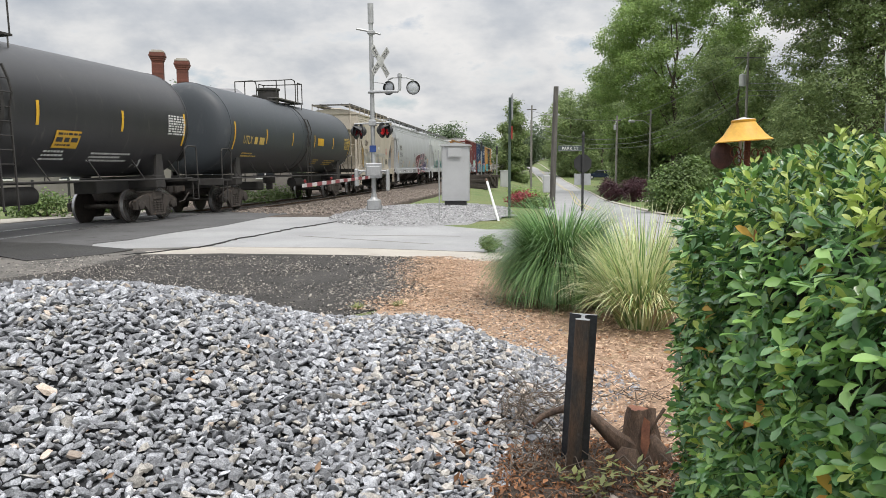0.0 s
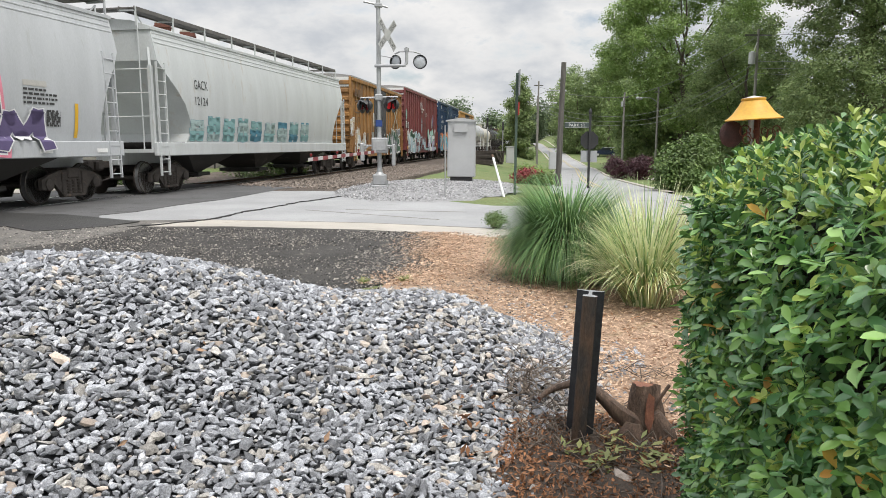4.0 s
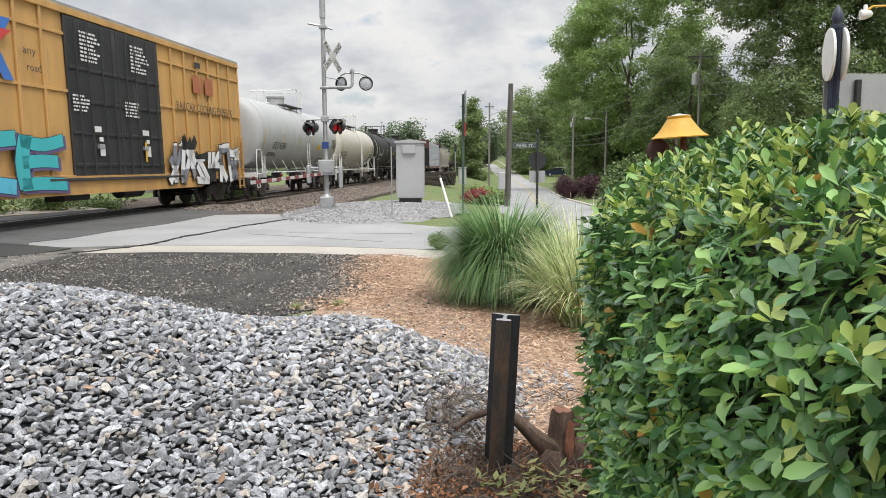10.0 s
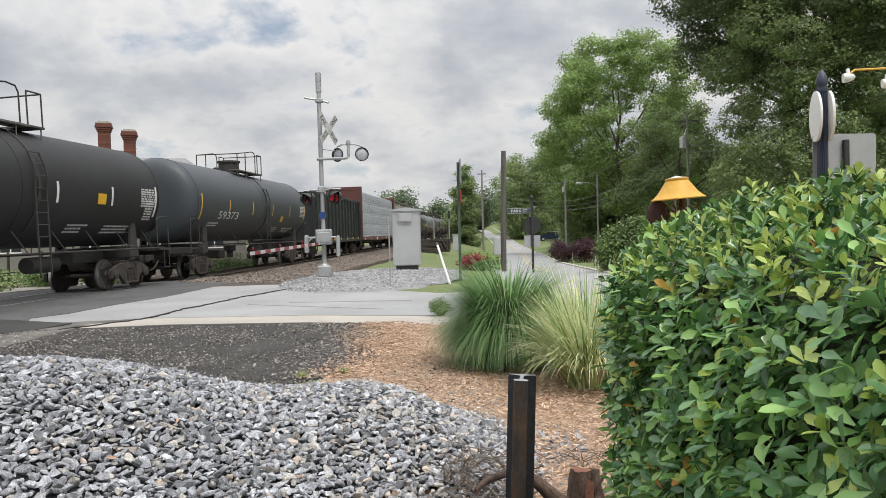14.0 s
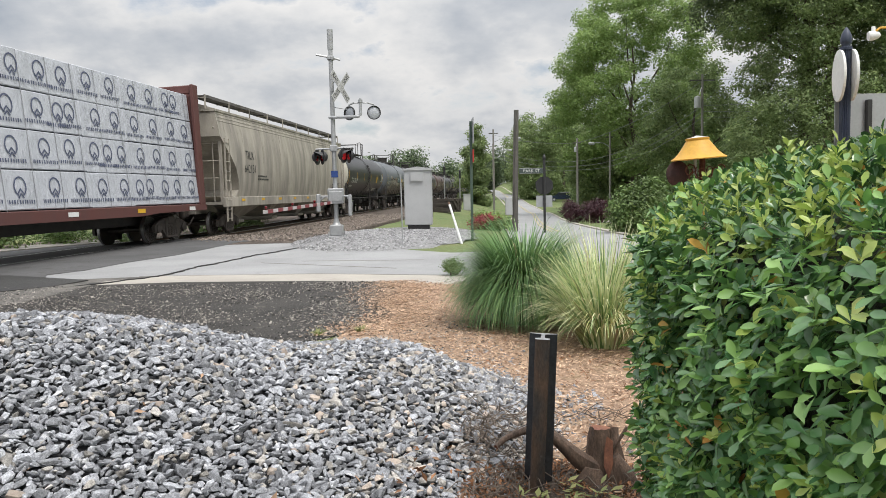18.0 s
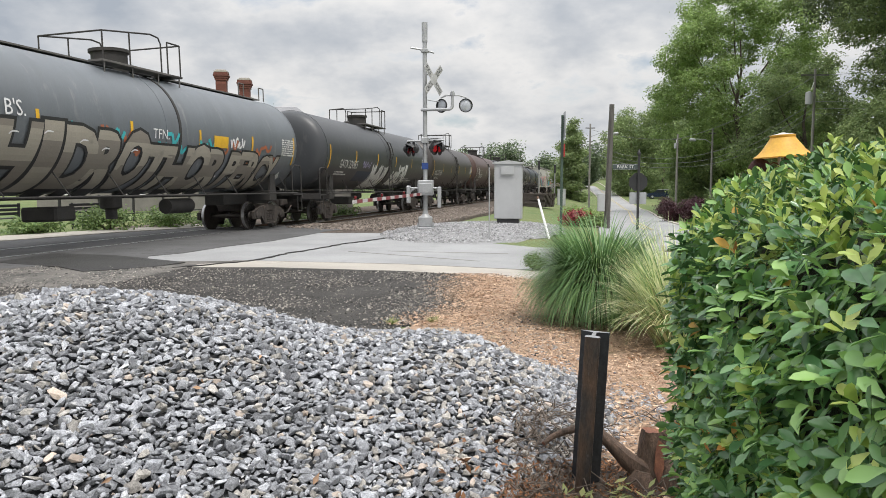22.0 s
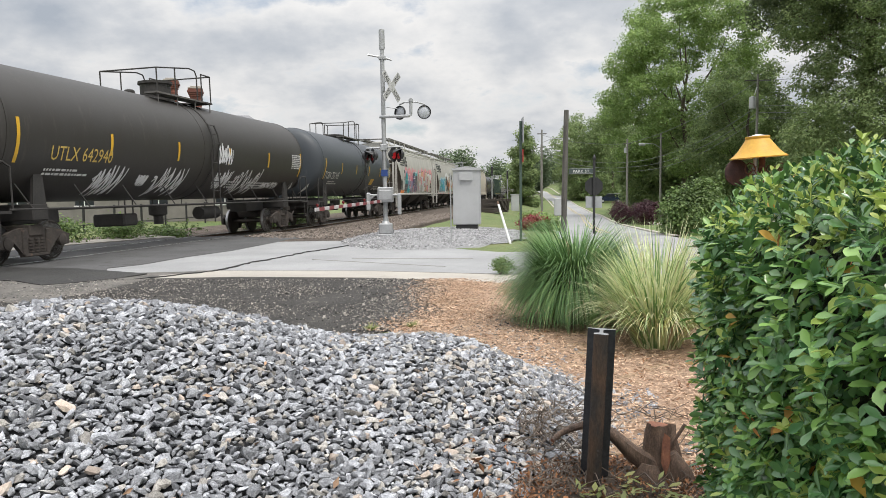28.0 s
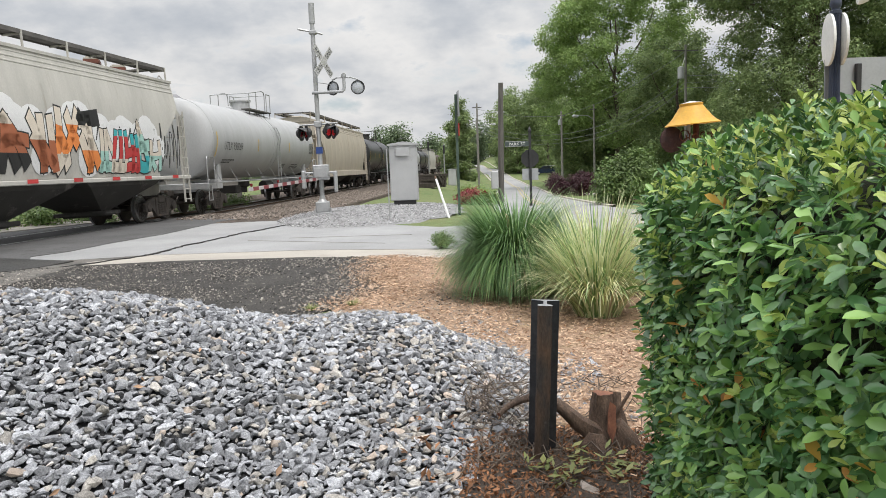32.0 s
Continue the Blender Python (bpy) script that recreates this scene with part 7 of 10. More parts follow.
def t25(c, k):
    herald(c, k, -8.3, 3.45)
    words(c, "297076", -7.0, 2.45, 0.36, M_MARKD, k, wide=1.1)
    piece(c, 5, -6.2, 1.58, 4.0, 1.25, k, SP["blue"], [SP["cyan"], SP["ice"], SP["teal"], SP["cyan"]], 251, halo=(SP["ice"],), rim=0.03, tops=0.2)
    piece(c, 5, -2.0, 1.58, 5.2, 1.55, k, SP["black"], [SP["cream2"], SP["black"], SP["rust"], SP["cream2"], SP["orange"]], 255, halo=(SP["white"],), rim=0.03, tops=0.2)
    piece(c, 5, 3.2, 1.58, 3.6, 1.4, k, SP["black"], [SP["mint"], SP["cream2"], SP["red"], SP["teal"]], 256, halo=(SP["white"],), rim=0.03, tops=0.25)
    scribble(c, 6.8, 1.7, 1.5, 1.5, SP["black"], k, 28, 18, 0.025), scribble(c, 3.0, 2.2, 3.6, 0.8, SP["black"], k, 39, 20, 0.025)
    reflectors(c, 19, 1.40, lambda z: -1.56, SP["red"], 9)


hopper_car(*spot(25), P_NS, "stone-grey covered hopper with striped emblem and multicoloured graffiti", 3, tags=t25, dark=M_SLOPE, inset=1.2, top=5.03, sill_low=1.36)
tank_car(*spot(26), P_LGREY, "pale grey tank car with a grey band", 1.58, marks=[("UTLX 930009", -7.0, 2.48, 0.46)], metal=P_LGREY, text_mat=M_MARKD, ends=M_STEEL, dome="clean", stripes=4, stripe_mat=M_MARKY)
hopper_car(*spot(27), P_TAN, "cream covered hopper with rounded sides", 3)
tank_car(*spot(28), P_BLACK, "plain black tank car of the freight train")
gondola(*spot(29), paint("gondola_green", (0.045, 0.075, 0.055), 0.3), "dark green gondola with ribbed sides")
tank_car(*spot(30), P_LGREY, "pale grey tank car of the freight train", metal=P_LGREY, stripes=4)
tank_car(*spot(31), P_BLACK, "plain black tank car of the freight train")
hopper_car(*spot(32), P_NS, "stone-grey covered hopper of the freight train", 3)
tank_car(*spot(33), P_RBROWN, "red-brown tank car of the freight train")


# ---- the heap of crushed stone ----
def heap(x, y):
    """Height of the stone heap: a big mound that joins a low one."""
    x, y = np.asarray(x, dtype=float), np.asarray(y, dtype=float)
    a = 0.839 * np.exp(-(((x + 2.704) / 1.48) ** 2 + ((y - 4.358) / 1.495) ** 2))
    b = 0.415 * np.exp(-(((x - 0.018) / 0.722) ** 2 + ((y - 5.19) / 1.209) ** 2))
    c = 0.449 * np.exp(-(((x + 1.228) / 1.061) ** 2 + ((y - 4.668) / 1.991) ** 2))
    pit = 1 - 0.9 * np.exp(-(((x - 0.72) / 0.46) ** 2 + ((y - 3.55) / 0.55) ** 2))
    return (a + b + c) * pit - 0.058


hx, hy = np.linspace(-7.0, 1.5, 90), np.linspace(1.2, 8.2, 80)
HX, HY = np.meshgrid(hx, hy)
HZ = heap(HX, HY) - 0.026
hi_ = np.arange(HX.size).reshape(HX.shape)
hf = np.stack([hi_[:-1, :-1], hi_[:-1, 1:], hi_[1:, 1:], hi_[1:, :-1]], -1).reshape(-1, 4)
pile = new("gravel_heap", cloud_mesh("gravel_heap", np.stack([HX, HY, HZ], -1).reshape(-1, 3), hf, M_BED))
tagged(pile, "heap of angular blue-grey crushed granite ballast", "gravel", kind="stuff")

# angular stones: a lump with flat faces split off it
GR = (1 + 5 ** 0.5) / 2
LUMP = np.array([(-1, GR, 0), (1, GR, 0), (-1, -GR, 0), (1, -GR, 0), (0, -1, GR), (0, 1, GR), (0, -1, -GR), (0, 1, -GR), (GR, 0, -1), (GR, 0, 1), (-GR, 0, -1), (-GR, 0, 1)]) / (1 + GR * GR) ** 0.5
LUMPF = np.array([(0, 11, 5), (0, 5, 1), (0, 1, 7), (0, 7, 10), (0, 10, 11), (1, 5, 9), (5, 11, 4), (11, 10, 2), (10, 7, 6), (7, 1, 8), (3, 9, 4), (3, 4, 2), (3, 2, 6), (3, 6, 8), (3, 8, 9), (4, 9, 5), (2, 4, 11), (6, 2, 10), (8, 6, 7), (9, 8, 1)])
BLOCK = np.array([(x, y, z) for x in (-1, 1) for y in (-1, 1) for z in (-1, 1)]) * 0.62
BLOCKF = np.array([(0, 1, 3), (0, 3, 2), (4, 6, 7), (4, 7, 5), (0, 4, 5), (0, 5, 1), (2, 3, 7), (2, 7, 6), (0, 2, 6), (0, 6, 4), (1, 5, 7), (1, 7, 3)])


def turns(n, rng, tilt=0.6):
    """n random turns, mostly about the upright axis."""
    a, b, c = rng.uniform(0, math.tau, n), rng.normal(0, tilt, n), rng.normal(0, tilt, n)
    ca, sa, cb, sb, cc, sc = np.cos(a), np.sin(a), np.cos(b), np.sin(b), np.cos(c), np.sin(c)
    z = np.zeros(n)
    o = np.ones(n)
    rz = np.stack([ca, -sa, z, sa, ca, z, z, z, o], 1).reshape(n, 3, 3)
    ry = np.stack([cb, z, sb, z, o, z, -sb, z, cb], 1).reshape(n, 3, 3)
    rx = np.stack([o, z, z, z, cc, -sc, z, sc, cc], 1).reshape(n, 3, 3)
    return rz @ ry @ rx


def stones(n, pts, size, rng, flat=0.6):
    """Corner and face arrays of n angular stones."""
    v = BLOCK[None] + rng.uniform(-0.36, 0.36, (n, 8, 3))
    v[:, :, :2] *= 1 - 0.45 * (v[:, :, 2:3] > 0) * rng.uniform(0, 1, (n, 1, 1))
    v = v * np.stack([rng.uniform(0.95, 1.5, n), rng.uniform(0.65, 1.0, n), rng.uniform(0.46, 0.85, n) * flat / 0.6], 1)[:, None, :]
    v = np.einsum("nij,nkj->nki", turns(n, rng, 0.40), v) * (size / 2)[:, None, None] + pts[:, None, :]
    f = BLOCKF[None] + (np.arange(n) * 8)[:, None, None]
    return v.reshape(-1, 3), f.reshape(-1, 3)


def lumps(n, pts, size, rng):
    """Corner and face arrays of n broken stones, each with five split faces."""
    v = LUMP[None] * rng.uniform(0.9, 1.15, (n, 12, 1))
    v = np.einsum("nij,nkj->nki", turns(n, rng, 1.5), v)
    for _ in range(6):
        d = rng.normal(0, 1, (n, 3))
        d /= np.linalg.norm(d, axis=1, keepdims=True)
        over = np.maximum(np.einsum("nkj,nj->nk", v, d) - rng.uniform(0.28, 0.66, (n, 1)), 0)
        v = v - over[..., None] * d[:, None, :]
    v = v * np.stack([rng.uniform(1.15, 1.85, n), rng.uniform(0.85, 1.2, n), rng.uniform(0.55, 0.95, n)], 1)[:, None, :] * 1.22
    v = np.einsum("nij,nkj->nki", turns(n, rng, 0.42), v) * (size / 2)[:, None, None] + pts[:, None, :]
    return v.reshape(-1, 3), (LUMPF[None] + (np.arange(n) * 12)[:, None, None]).reshape(-1, 3)


def scatter(x, y, s, gap):
    """Which of the stones (x, y) of size s lie side by side, the largest first."""
    cells, took = {}, []
    for k in np.argsort(-s):
        a_, b_, r_ = x[k], y[k], s[k]
        i, j = int(a_ // 0.09), int(b_ // 0.09)
        clash = False
        for q in ((i, j), (i - 1, j), (i + 1, j), (i, j - 1), (i, j + 1), (i - 1, j - 1), (i + 1, j + 1), (i - 1, j + 1), (i + 1, j - 1)):
            for c_, d_, e_ in cells.get(q, ()):
                if (a_ - c_) ** 2 + (b_ - d_) ** 2 < (gap * (r_ + e_)) ** 2:
                    clash = True
                    break
            if clash:
                break
        if not clash:
            cells.setdefault((i, j), []).append((a_, b_, r_))
            took.append(k)
    return np.array(took)


rng = np.random.default_rng(21)
CAND = 340000
sx, sy = rng.uniform(-5.6, 1.55, CAND), rng.uniform(1.8, 7.4, CAND)
sz = heap(sx, sy)
edge = 0.88 - 0.5 * smooth01(4.4, 3.0, sy) + 0.12 * np.sin(sy * 7) + rng.normal(0, 0.06, sx.size)
keep = (sz > 0.025 + rng.normal(0, 0.02, sx.size)) & (sx < edge) & (np.abs(sx) < 0.66 * sy + 0.9)
keep |= (rng.uniform(0, 1, sx.size) < 0.55) & (sx > 0.6) & (sy > 4.9 + rng.normal(0, 0.1, sx.size)) & (((sx - 0.75) / 0.62) ** 2 + ((sy - 5.45) / 0.62) ** 2 < 1 + rng.normal(0, 0.2, sx.size))
keep |= (rng.uniform(0, 1, sx.size) < 0.09) & (sx > 0.35) & (sx < 1.35) & (sy > 2.5) & (sy < 5.0)
keep |= (sx > -0.4) & (sx < 0.50 + 0.06 * np.sin(sy * 9) + rng.normal(0, 0.09, sx.size) - 0.16 * smooth01(3.4, 4.2, sy)) & (sy > 2.2) & (sy < 4.6)
keep |= (rng.uniform(0, 1, sx.size) < 0.03) & (sx < 1.2) & (sy > 3.0) & (np.abs(sx) < 0.66 * sy + 0.7)
sx, sy, sz = sx[keep], sy[keep], np.maximum(sz[keep], 0.0)
size = np.clip(rng.lognormal(math.log(0.0245), 0.36, sx.size), 0.017, 0.062)
top_ = scatter(sx, sy, size, 0.33)
low_ = np.setdiff1d(np.arange(sx.size), top_)
low_ = low_[:int(len(top_) * 0.20)]
lift = rng.uniform(-0.012, 0.012, sx.size)
lift[low_] = rng.uniform(-0.026, -0.012, len(low_))
sel_ = np.concatenate([top_, low_])
sx, sy, size, lift, sz = sx[sel_], sy[sel_], size[sel_], lift[sel_], sz[sel_]
pts = np.stack([sx, sy, sz + lift], 1)
near = np.argsort((sx - 0.0) ** 2 + (sy - 2.9) ** 2 + (lift < -0.015) * 99)
own, rest = near[:300], near[300:]
tan = rng.uniform(0, 1, sx.size) < 0.022 + 0.035 * smooth01(-0.9, 0.4, sx)
warm = ~tan & (rng.uniform(0, 1, sx.size) < 0.12 + 0.16 * smooth01(-0.9, 0.4, sx))
for mask, mat in ((~tan & ~warm, M_STONE), (warm, M_STONEW), (tan, M_STONET)):
    sel = rest[mask[rest]]
    v, f = lumps(len(sel), pts[sel], size[sel], rng)
    o = part("stones", cloud_mesh("stones", v, f, mat), None, pile)
    o["kind"] = "stuff"
stone_kinds = []
for k in range(12):
    v, f = lumps(1, np.zeros((1, 3)), np.ones(1), rng)
    stone_kinds.append(cloud_mesh("stone", v, f, M_STONET if k == 0 else M_STONE))
for i, k in enumerate(own):
    o = part("stone", stone_kinds[1 + i % 11 if i % 23 else 0], None, pile, at=pose(*pts[k], rng.normal(0, 20), rng.normal(0, 20), rng.uniform(0, 360)))
    o.scale = (size[k],) * 3

# grit on the millings and along the street
gx_, gy_ = rng.uniform(-8.5, 0.9, 60000), rng.uniform(6.4, 13.8, 60000)
clump = np.array([noise.noise((a * 0.9, b * 0.9, 3.0)) for a, b in zip(gx_, gy_)])
ok = (clump > -0.05 - 0.25 * smooth01(-1.8, -0.7, gx_) + rng.normal(0, 0.30, gx_.size)) & (heap(gx_, gy_) < 0.0) & (gy_ < 13.4 + (gx_ + 1) * -0.05) & (gx_ > -9 + (13 - gy_) * 0.1) & ((gx_ < -0.5) | (rng.uniform(0, 1, gx_.size) < np.where(gy_ < 9.0, 0.8, 0.6 - 0.5 * smooth01(-0.2, 0.6, gx_))))
gx_, gy_ = gx_[ok], gy_[ok]
pale = rng.uniform(0, 1, gx_.size) < 0.50 + 0.25 * smooth01(-1.6, -0.4, gx_)
M_GRIT_P = surf("pale_grit", (0.46, 0.42, 0.37), (0.24, 0.22, 0.20), 20, 0.9, island=0.5)
M_GRIT_D = surf("dark_grit", (0.085, 0.08, 0.075), (0.05, 0.047, 0.045), 20, 0.95, island=0.5)
for sel, mt, lab in ((pale, M_GRIT_P, "pale grit scattered over the black millings"), (~pale, M_GRIT_D, "dark crumbs of asphalt millings")):
    v, f = stones(int(sel.sum()), np.stack([gx_[sel], gy_[sel], np.full(sel.sum(), 0.010)], 1), np.clip(rng.lognormal(math.log(0.0145), 0.5, sel.sum()), 0.008, 0.05), rng)
    tagged(new("loose_grit", cloud_mesh("loose_grit", v, f, mt)), lab, "gravel", kind="stuff")


def strewn(name, x, y, z, size, mat, label):
    v, f = stones(len(x), np.stack([x, y, z], 1), size, rng)
    return tagged(new(name, cloud_mesh(name, v, f, mat)), label, "gravel", kind="stuff")


# ballast stones on the near bank of the line
bs, bl_ = rng.uniform(24.5, 58, 11000), rng.uniform(-5.6, -1.25, 11000)
xy = np.array([on_track(a, b)[:2] for a, b in zip(bs, bl_)])
bz = np.interp(bl_, [-5.8, -4.6, -2.6, -1.6, 0], [0.01, -0.10, -0.16, -0.09, -0.09])
ok = (xy[:, 1] > 25.2 + 0.55 * np.maximum(-xy[:, 0] - 4.0, 0)) | (rng.uniform(0, 1, 11000) < 0.02)
strewn("ballast_stones", xy[ok, 0], xy[ok, 1], np.where(xy[ok, 1] < 30, np.maximum(bz[ok], 0.0), bz[ok]) + 0.02, rng.uniform(0.06, 0.13, ok.sum()), surf("brown_ballast_stone", (0.27, 0.225, 0.19), (0.15, 0.125, 0.105), 12, 0.95, island=0.6), "brown-grey ballast stones beside the rails")

# grey gravel pad round the signal mast and the cabinet
def blob_sheet(name, cx, cy, rx, ry, h, mat, label, cat, ang=0.0, seed=1, rough=0.12):
    r = random.Random(seed)
    rings, seg = 7, 36
    v, f = [(cx, cy, h)], []
    wob = [1 + r.uniform(-rough, rough) for _ in range(seg)]
    for i in range(1, rings + 1):
        u = i / rings
        for k in range(seg):
            a = k * math.tau / seg
            x, y = math.cos(a) * rx * u * (1 + (wob[k] - 1) * u), math.sin(a) * ry * u * (1 + (wob[k] - 1) * u)
            x, y = x * math.cos(ang) - y * math.sin(ang), x * math.sin(ang) + y * math.cos(ang)
            v.append((cx + x, cy + y, h * (1 - u ** 2.2) - 0.02 * (u == 1) + 0.008 + r.uniform(-0.012, 0.012)))
    f += [(0, 1 + k, 1 + (k + 1) % seg) for k in range(seg)]
    for i in range(rings - 1):
        f += [(1 + i * seg + k, 1 + (i + 1) * seg + k, 1 + (i + 1) * seg + (k + 1) % seg, 1 + i * seg + (k + 1) % seg) for k in range(seg)]
    return tagged(part(name, Shape().add(v, f), mat, smooth=50), label, cat, kind="structure")


blob_sheet("gravel_pad", -0.55, 26.9, 3.0, 6.6, 0.11, M_PAD, "pad of light grey gravel round the signal cabinet", "gravel", -0.15, 3)
pa, pr = rng.uniform(0, math.tau, 7000), np.sqrt(rng.uniform(0, 1, 7000))
ax_, ay_ = np.cos(pa) * 2.95 * pr, np.sin(pa) * 6.5 * pr
px_, py_ = -0.55 + ax_ * math.cos(-0.15) - ay_ * math.sin(-0.15), 26.9 + ax_ * math.sin(-0.15) + ay_ * math.cos(-0.15)
strewn("pad_stones", px_, py_, 0.11 * (1 - pr ** 2.2) + 0.008, rng.uniform(0.04, 0.09, 7000), surf("pale_pad_stone", (0.40, 0.398, 0.40), (0.29, 0.287, 0.29), 12, 0.95, island=0.45), "pale grey crushed stones of the signal pad")

# mulch chips and litter
n = 75000
mx, my = rng.uniform(-2.0, 3.4, n), rng.uniform(3.2, 12.8, n)
ok = (heap(mx, my) < 0.025) & ((mx > 0.9 - 0.25 * (my - 4)) | (my > 8.6)) & (mx < 0.55 * my + 0.6) & (mx > -0.45 + 0.2 * np.sin(my * 2) - np.abs(rng.normal(0, 0.22, n)))
ok &= rng.uniform(0, 1, n) < np.clip(6.0 / my, 0.35, 1)
my2 = rng.uniform(8.2, 13.2, 9000)
mx2 = np.interp(my2, [8.4, 9.5, 10.6, 11.9, 13.3], [-0.7, -0.1, -0.4, -0.15, -0.45]) + rng.normal(0.22, 0.22, 9000) + 0.35 * np.array([noise.noise((b * 1.3, a * 0.01, 9.0)) for a, b in enumerate(my2)])
low = heap(mx2, my2) < 0.02
mx, my = np.concatenate([mx[ok], mx2[low]]), np.concatenate([my[ok], my2[low]])
n = len(mx)
ln, wd, aa, tl = rng.uniform(0.015, 0.048, n), rng.uniform(0.002, 0.0055, n), rng.uniform(0, math.tau, n), rng.normal(0, 0.25, n)
dx, dy = np.cos(aa) * ln / 2, np.sin(aa) * ln / 2
ex, ey = -np.sin(aa) * wd, np.cos(aa) * wd
zz = 0.016 + rng.uniform(0, 0.018, n)
dz = np.sin(tl) * ln / 2
v = np.stack([np.stack([mx - dx - ex, my - dy - ey, zz - dz], 1), np.stack([mx + dx - ex, my + dy - ey, zz + dz], 1), np.stack([mx + dx + ex, my + dy + ey, zz + dz + 0.003], 1), np.stack([mx - dx + ex, my - dy + ey, zz - dz + 0.003], 1)], 1).reshape(-1, 3)
chips = new("mulch_chips", cloud_mesh("mulch_chips", v, np.arange(4 * n).reshape(n, 4), [M_CHIP, M_LITTER], (rng.uniform(0, 1, n) < 0.06).astype(int)))
tagged(chips, "loose shreds of brown pine mulch", "mulch", kind="stuff")


def leaf_litter(cx, cy, rx, ry, n, mat, label, z=0.03, size=0.045, name="leaf_litter", lift=0.03):
    a, r = rng.uniform(0, math.tau, n), np.sqrt(rng.uniform(0, 1, n))
    x, y = cx + np.cos(a) * r * rx, cy + np.sin(a) * r * ry
    z0 = z + np.maximum(heap(x, y), 0) * 0.95 + rng.uniform(0, lift, n)
    R = turns(n, rng, 0.7)
    s = rng.uniform(0.6, 1.3, n) * size
    base = np.array([(-1, 0, 0), (-0.2, -0.42, 0.12), (1, 0, 0), (-0.2, 0.42, 0.12)])
    v = np.einsum("nij,kj->nki", R, base) * s[:, None, None] + np.stack([x, y, z0], 1)[:, None, :]
    o = new(name, cloud_mesh(name, v.reshape(-1, 3), np.arange(4 * n).reshape(n, 4), mat))
    return tagged(o, label, "leaf litter", kind="stuff")


leaf_litter(0.92, 3.45, 0.7, 0.75, 6500, M_LITTER, "fallen red-brown leaves on the mulch", 0.022, 0.015, lift=0.025)
leaf_litter(0.25, 3.75, 0.35, 0.5, 60, M_LITTER, "dry brown leaves among the stones", 0.03, 0.026)
leaf_litter(-0.3, 3.6, 1.6, 0.9, 32, surf("tan_dry_leaf", (0.38, 0.24, 0.15), (0.30, 0.19, 0.12), 5, 0.8, island=0.4), "tan leaves caught between the stones", 0.03, 0.026, lift=0.02)


def twigs(cx, cy, rx, ry, n, seed, z=0.03):
    r = random.Random(seed)
    s = Shape()
    for _ in range(n):
        a = r.uniform(0, math.tau)
        x, y = cx + r.uniform(-rx, rx), cy + r.uniform(-ry, ry)
        zb = max(float(heap(x, y)), 0) + z
        l = r.uniform(0.08, 0.32)
        p = [(x, y, zb + r.uniform(0, 0.05))]
        for _k in range(3):
            a += r.uniform(-0.5, 0.5)
            x, y = x + math.cos(a) * l / 3, y + math.sin(a) * l / 3
            p.append((x, y, zb + r.uniform(-0.01, 0.09)))
        s.pipe(p, r.uniform(0.0014, 0.0036), 4)
    return tagged(part("twigs", s, M_TWIG), "tangle of dry grey twigs and roots", "twigs", kind="stuff")


twigs(0.50, 4.05, 0.15, 0.38, 130, 5)
twigs(0.85, 3.65, 0.4, 0.4, 70, 6, 0.0)
twigs(0.62, 4.45, 0.2, 0.25, 60, 9, 0.02)
twigs(1.0, 4.6, 0.5, 0.6, 40, 8)

# brown leaf mould whose colour also holds the shade round the post
blob_sheet("soil_hollow", 0.76, 3.55, 0.66, 0.80, 0.03, surf("shaded_leaf_mould", (0.085, 0.060, 0.043), (0.055, 0.041, 0.031), 12.0, 0.95, 0, 0.8, 60, 0.5, (0.19, 0.125, 0.085)), "leaf mould round the rail post, darkened for the shade there", "soil", 0.0, 12, 0.1)

# small broken weeds at the post's foot
wv, wf = [], []
for cx, cy in ((0.62, 3.58), (0.78, 3.5), (0.95, 3.42), (0.82, 3.72), (1.12, 3.48), (0.7, 3.4), (0.98, 3.62)):
    for k in range(14):
        a, l = rng.uniform(0, math.tau), rng.uniform(0.04, 0.09)
        o = np.array([cx + rng.normal(0, 0.03), cy + rng.normal(0, 0.03), 0.04 + rng.uniform(0, 0.05)])
        d = np.array([math.cos(a), math.sin(a), rng.uniform(-0.1, 0.7)])
        d /= np.linalg.norm(d)
        w = np.cross(d, (0, 0, 1)) * l * 0.2
        b = len(wv)
        wv += [o, o + d * l * 0.5 - w, o + d * l, o + d * l * 0.5 + w]
        wf.append((b, b + 1, b + 2, b + 3))
tagged(new("weeds", cloud_mesh("weeds", wv, wf, M_WEED)), "torn pale green weed leaves on the mulch", "weeds", kind="stuff")


# ---- the clipped hedge ----
HC, HEDGE_EDGE, HEDGE_RISE = np.array([2.326, 1.169, 0.0]), 1.539, 0.18


def hedge_point(u, v):
    """A point of the hedge's face: u round the plan, v from the foot (0) over the shoulder (0.5) to the top's middle (1)."""
    ca, sa = np.cos(u), np.sin(u)
    rho = (np.abs(ca) ** 6.56 + np.abs(sa) ** 6.56) ** (-1 / 6.56)
    px, py = ca * rho, sa * rho
    side = np.arcsin(np.clip(np.minimum(v, 0.5) * 1.9, 0, 1) ** (1 / 0.184))
    r_top = 0.9186 * np.clip(2 - 2 * v, 0, 1)
    r = np.where(v < 0.5, np.cos(side) ** 0.2, r_top)
    zt = np.where(v < 0.5, np.minimum(v, 0.5) * 1.9, np.sin(np.arccos(np.clip(r_top ** 5, 0, 1))) ** 0.184)
    z = HEDGE_EDGE * zt + HEDGE_RISE * (1 - np.exp(-(1 - r) * 1.65 / 0.559))
    r = r * (1 - 0.038 * np.clip((1.2 - z) / 1.0, 0, 1) ** 0.8)
    return np.stack([HC[0] + 1.549 * px * r, HC[1] + 2.029 * py * r, z], -1)


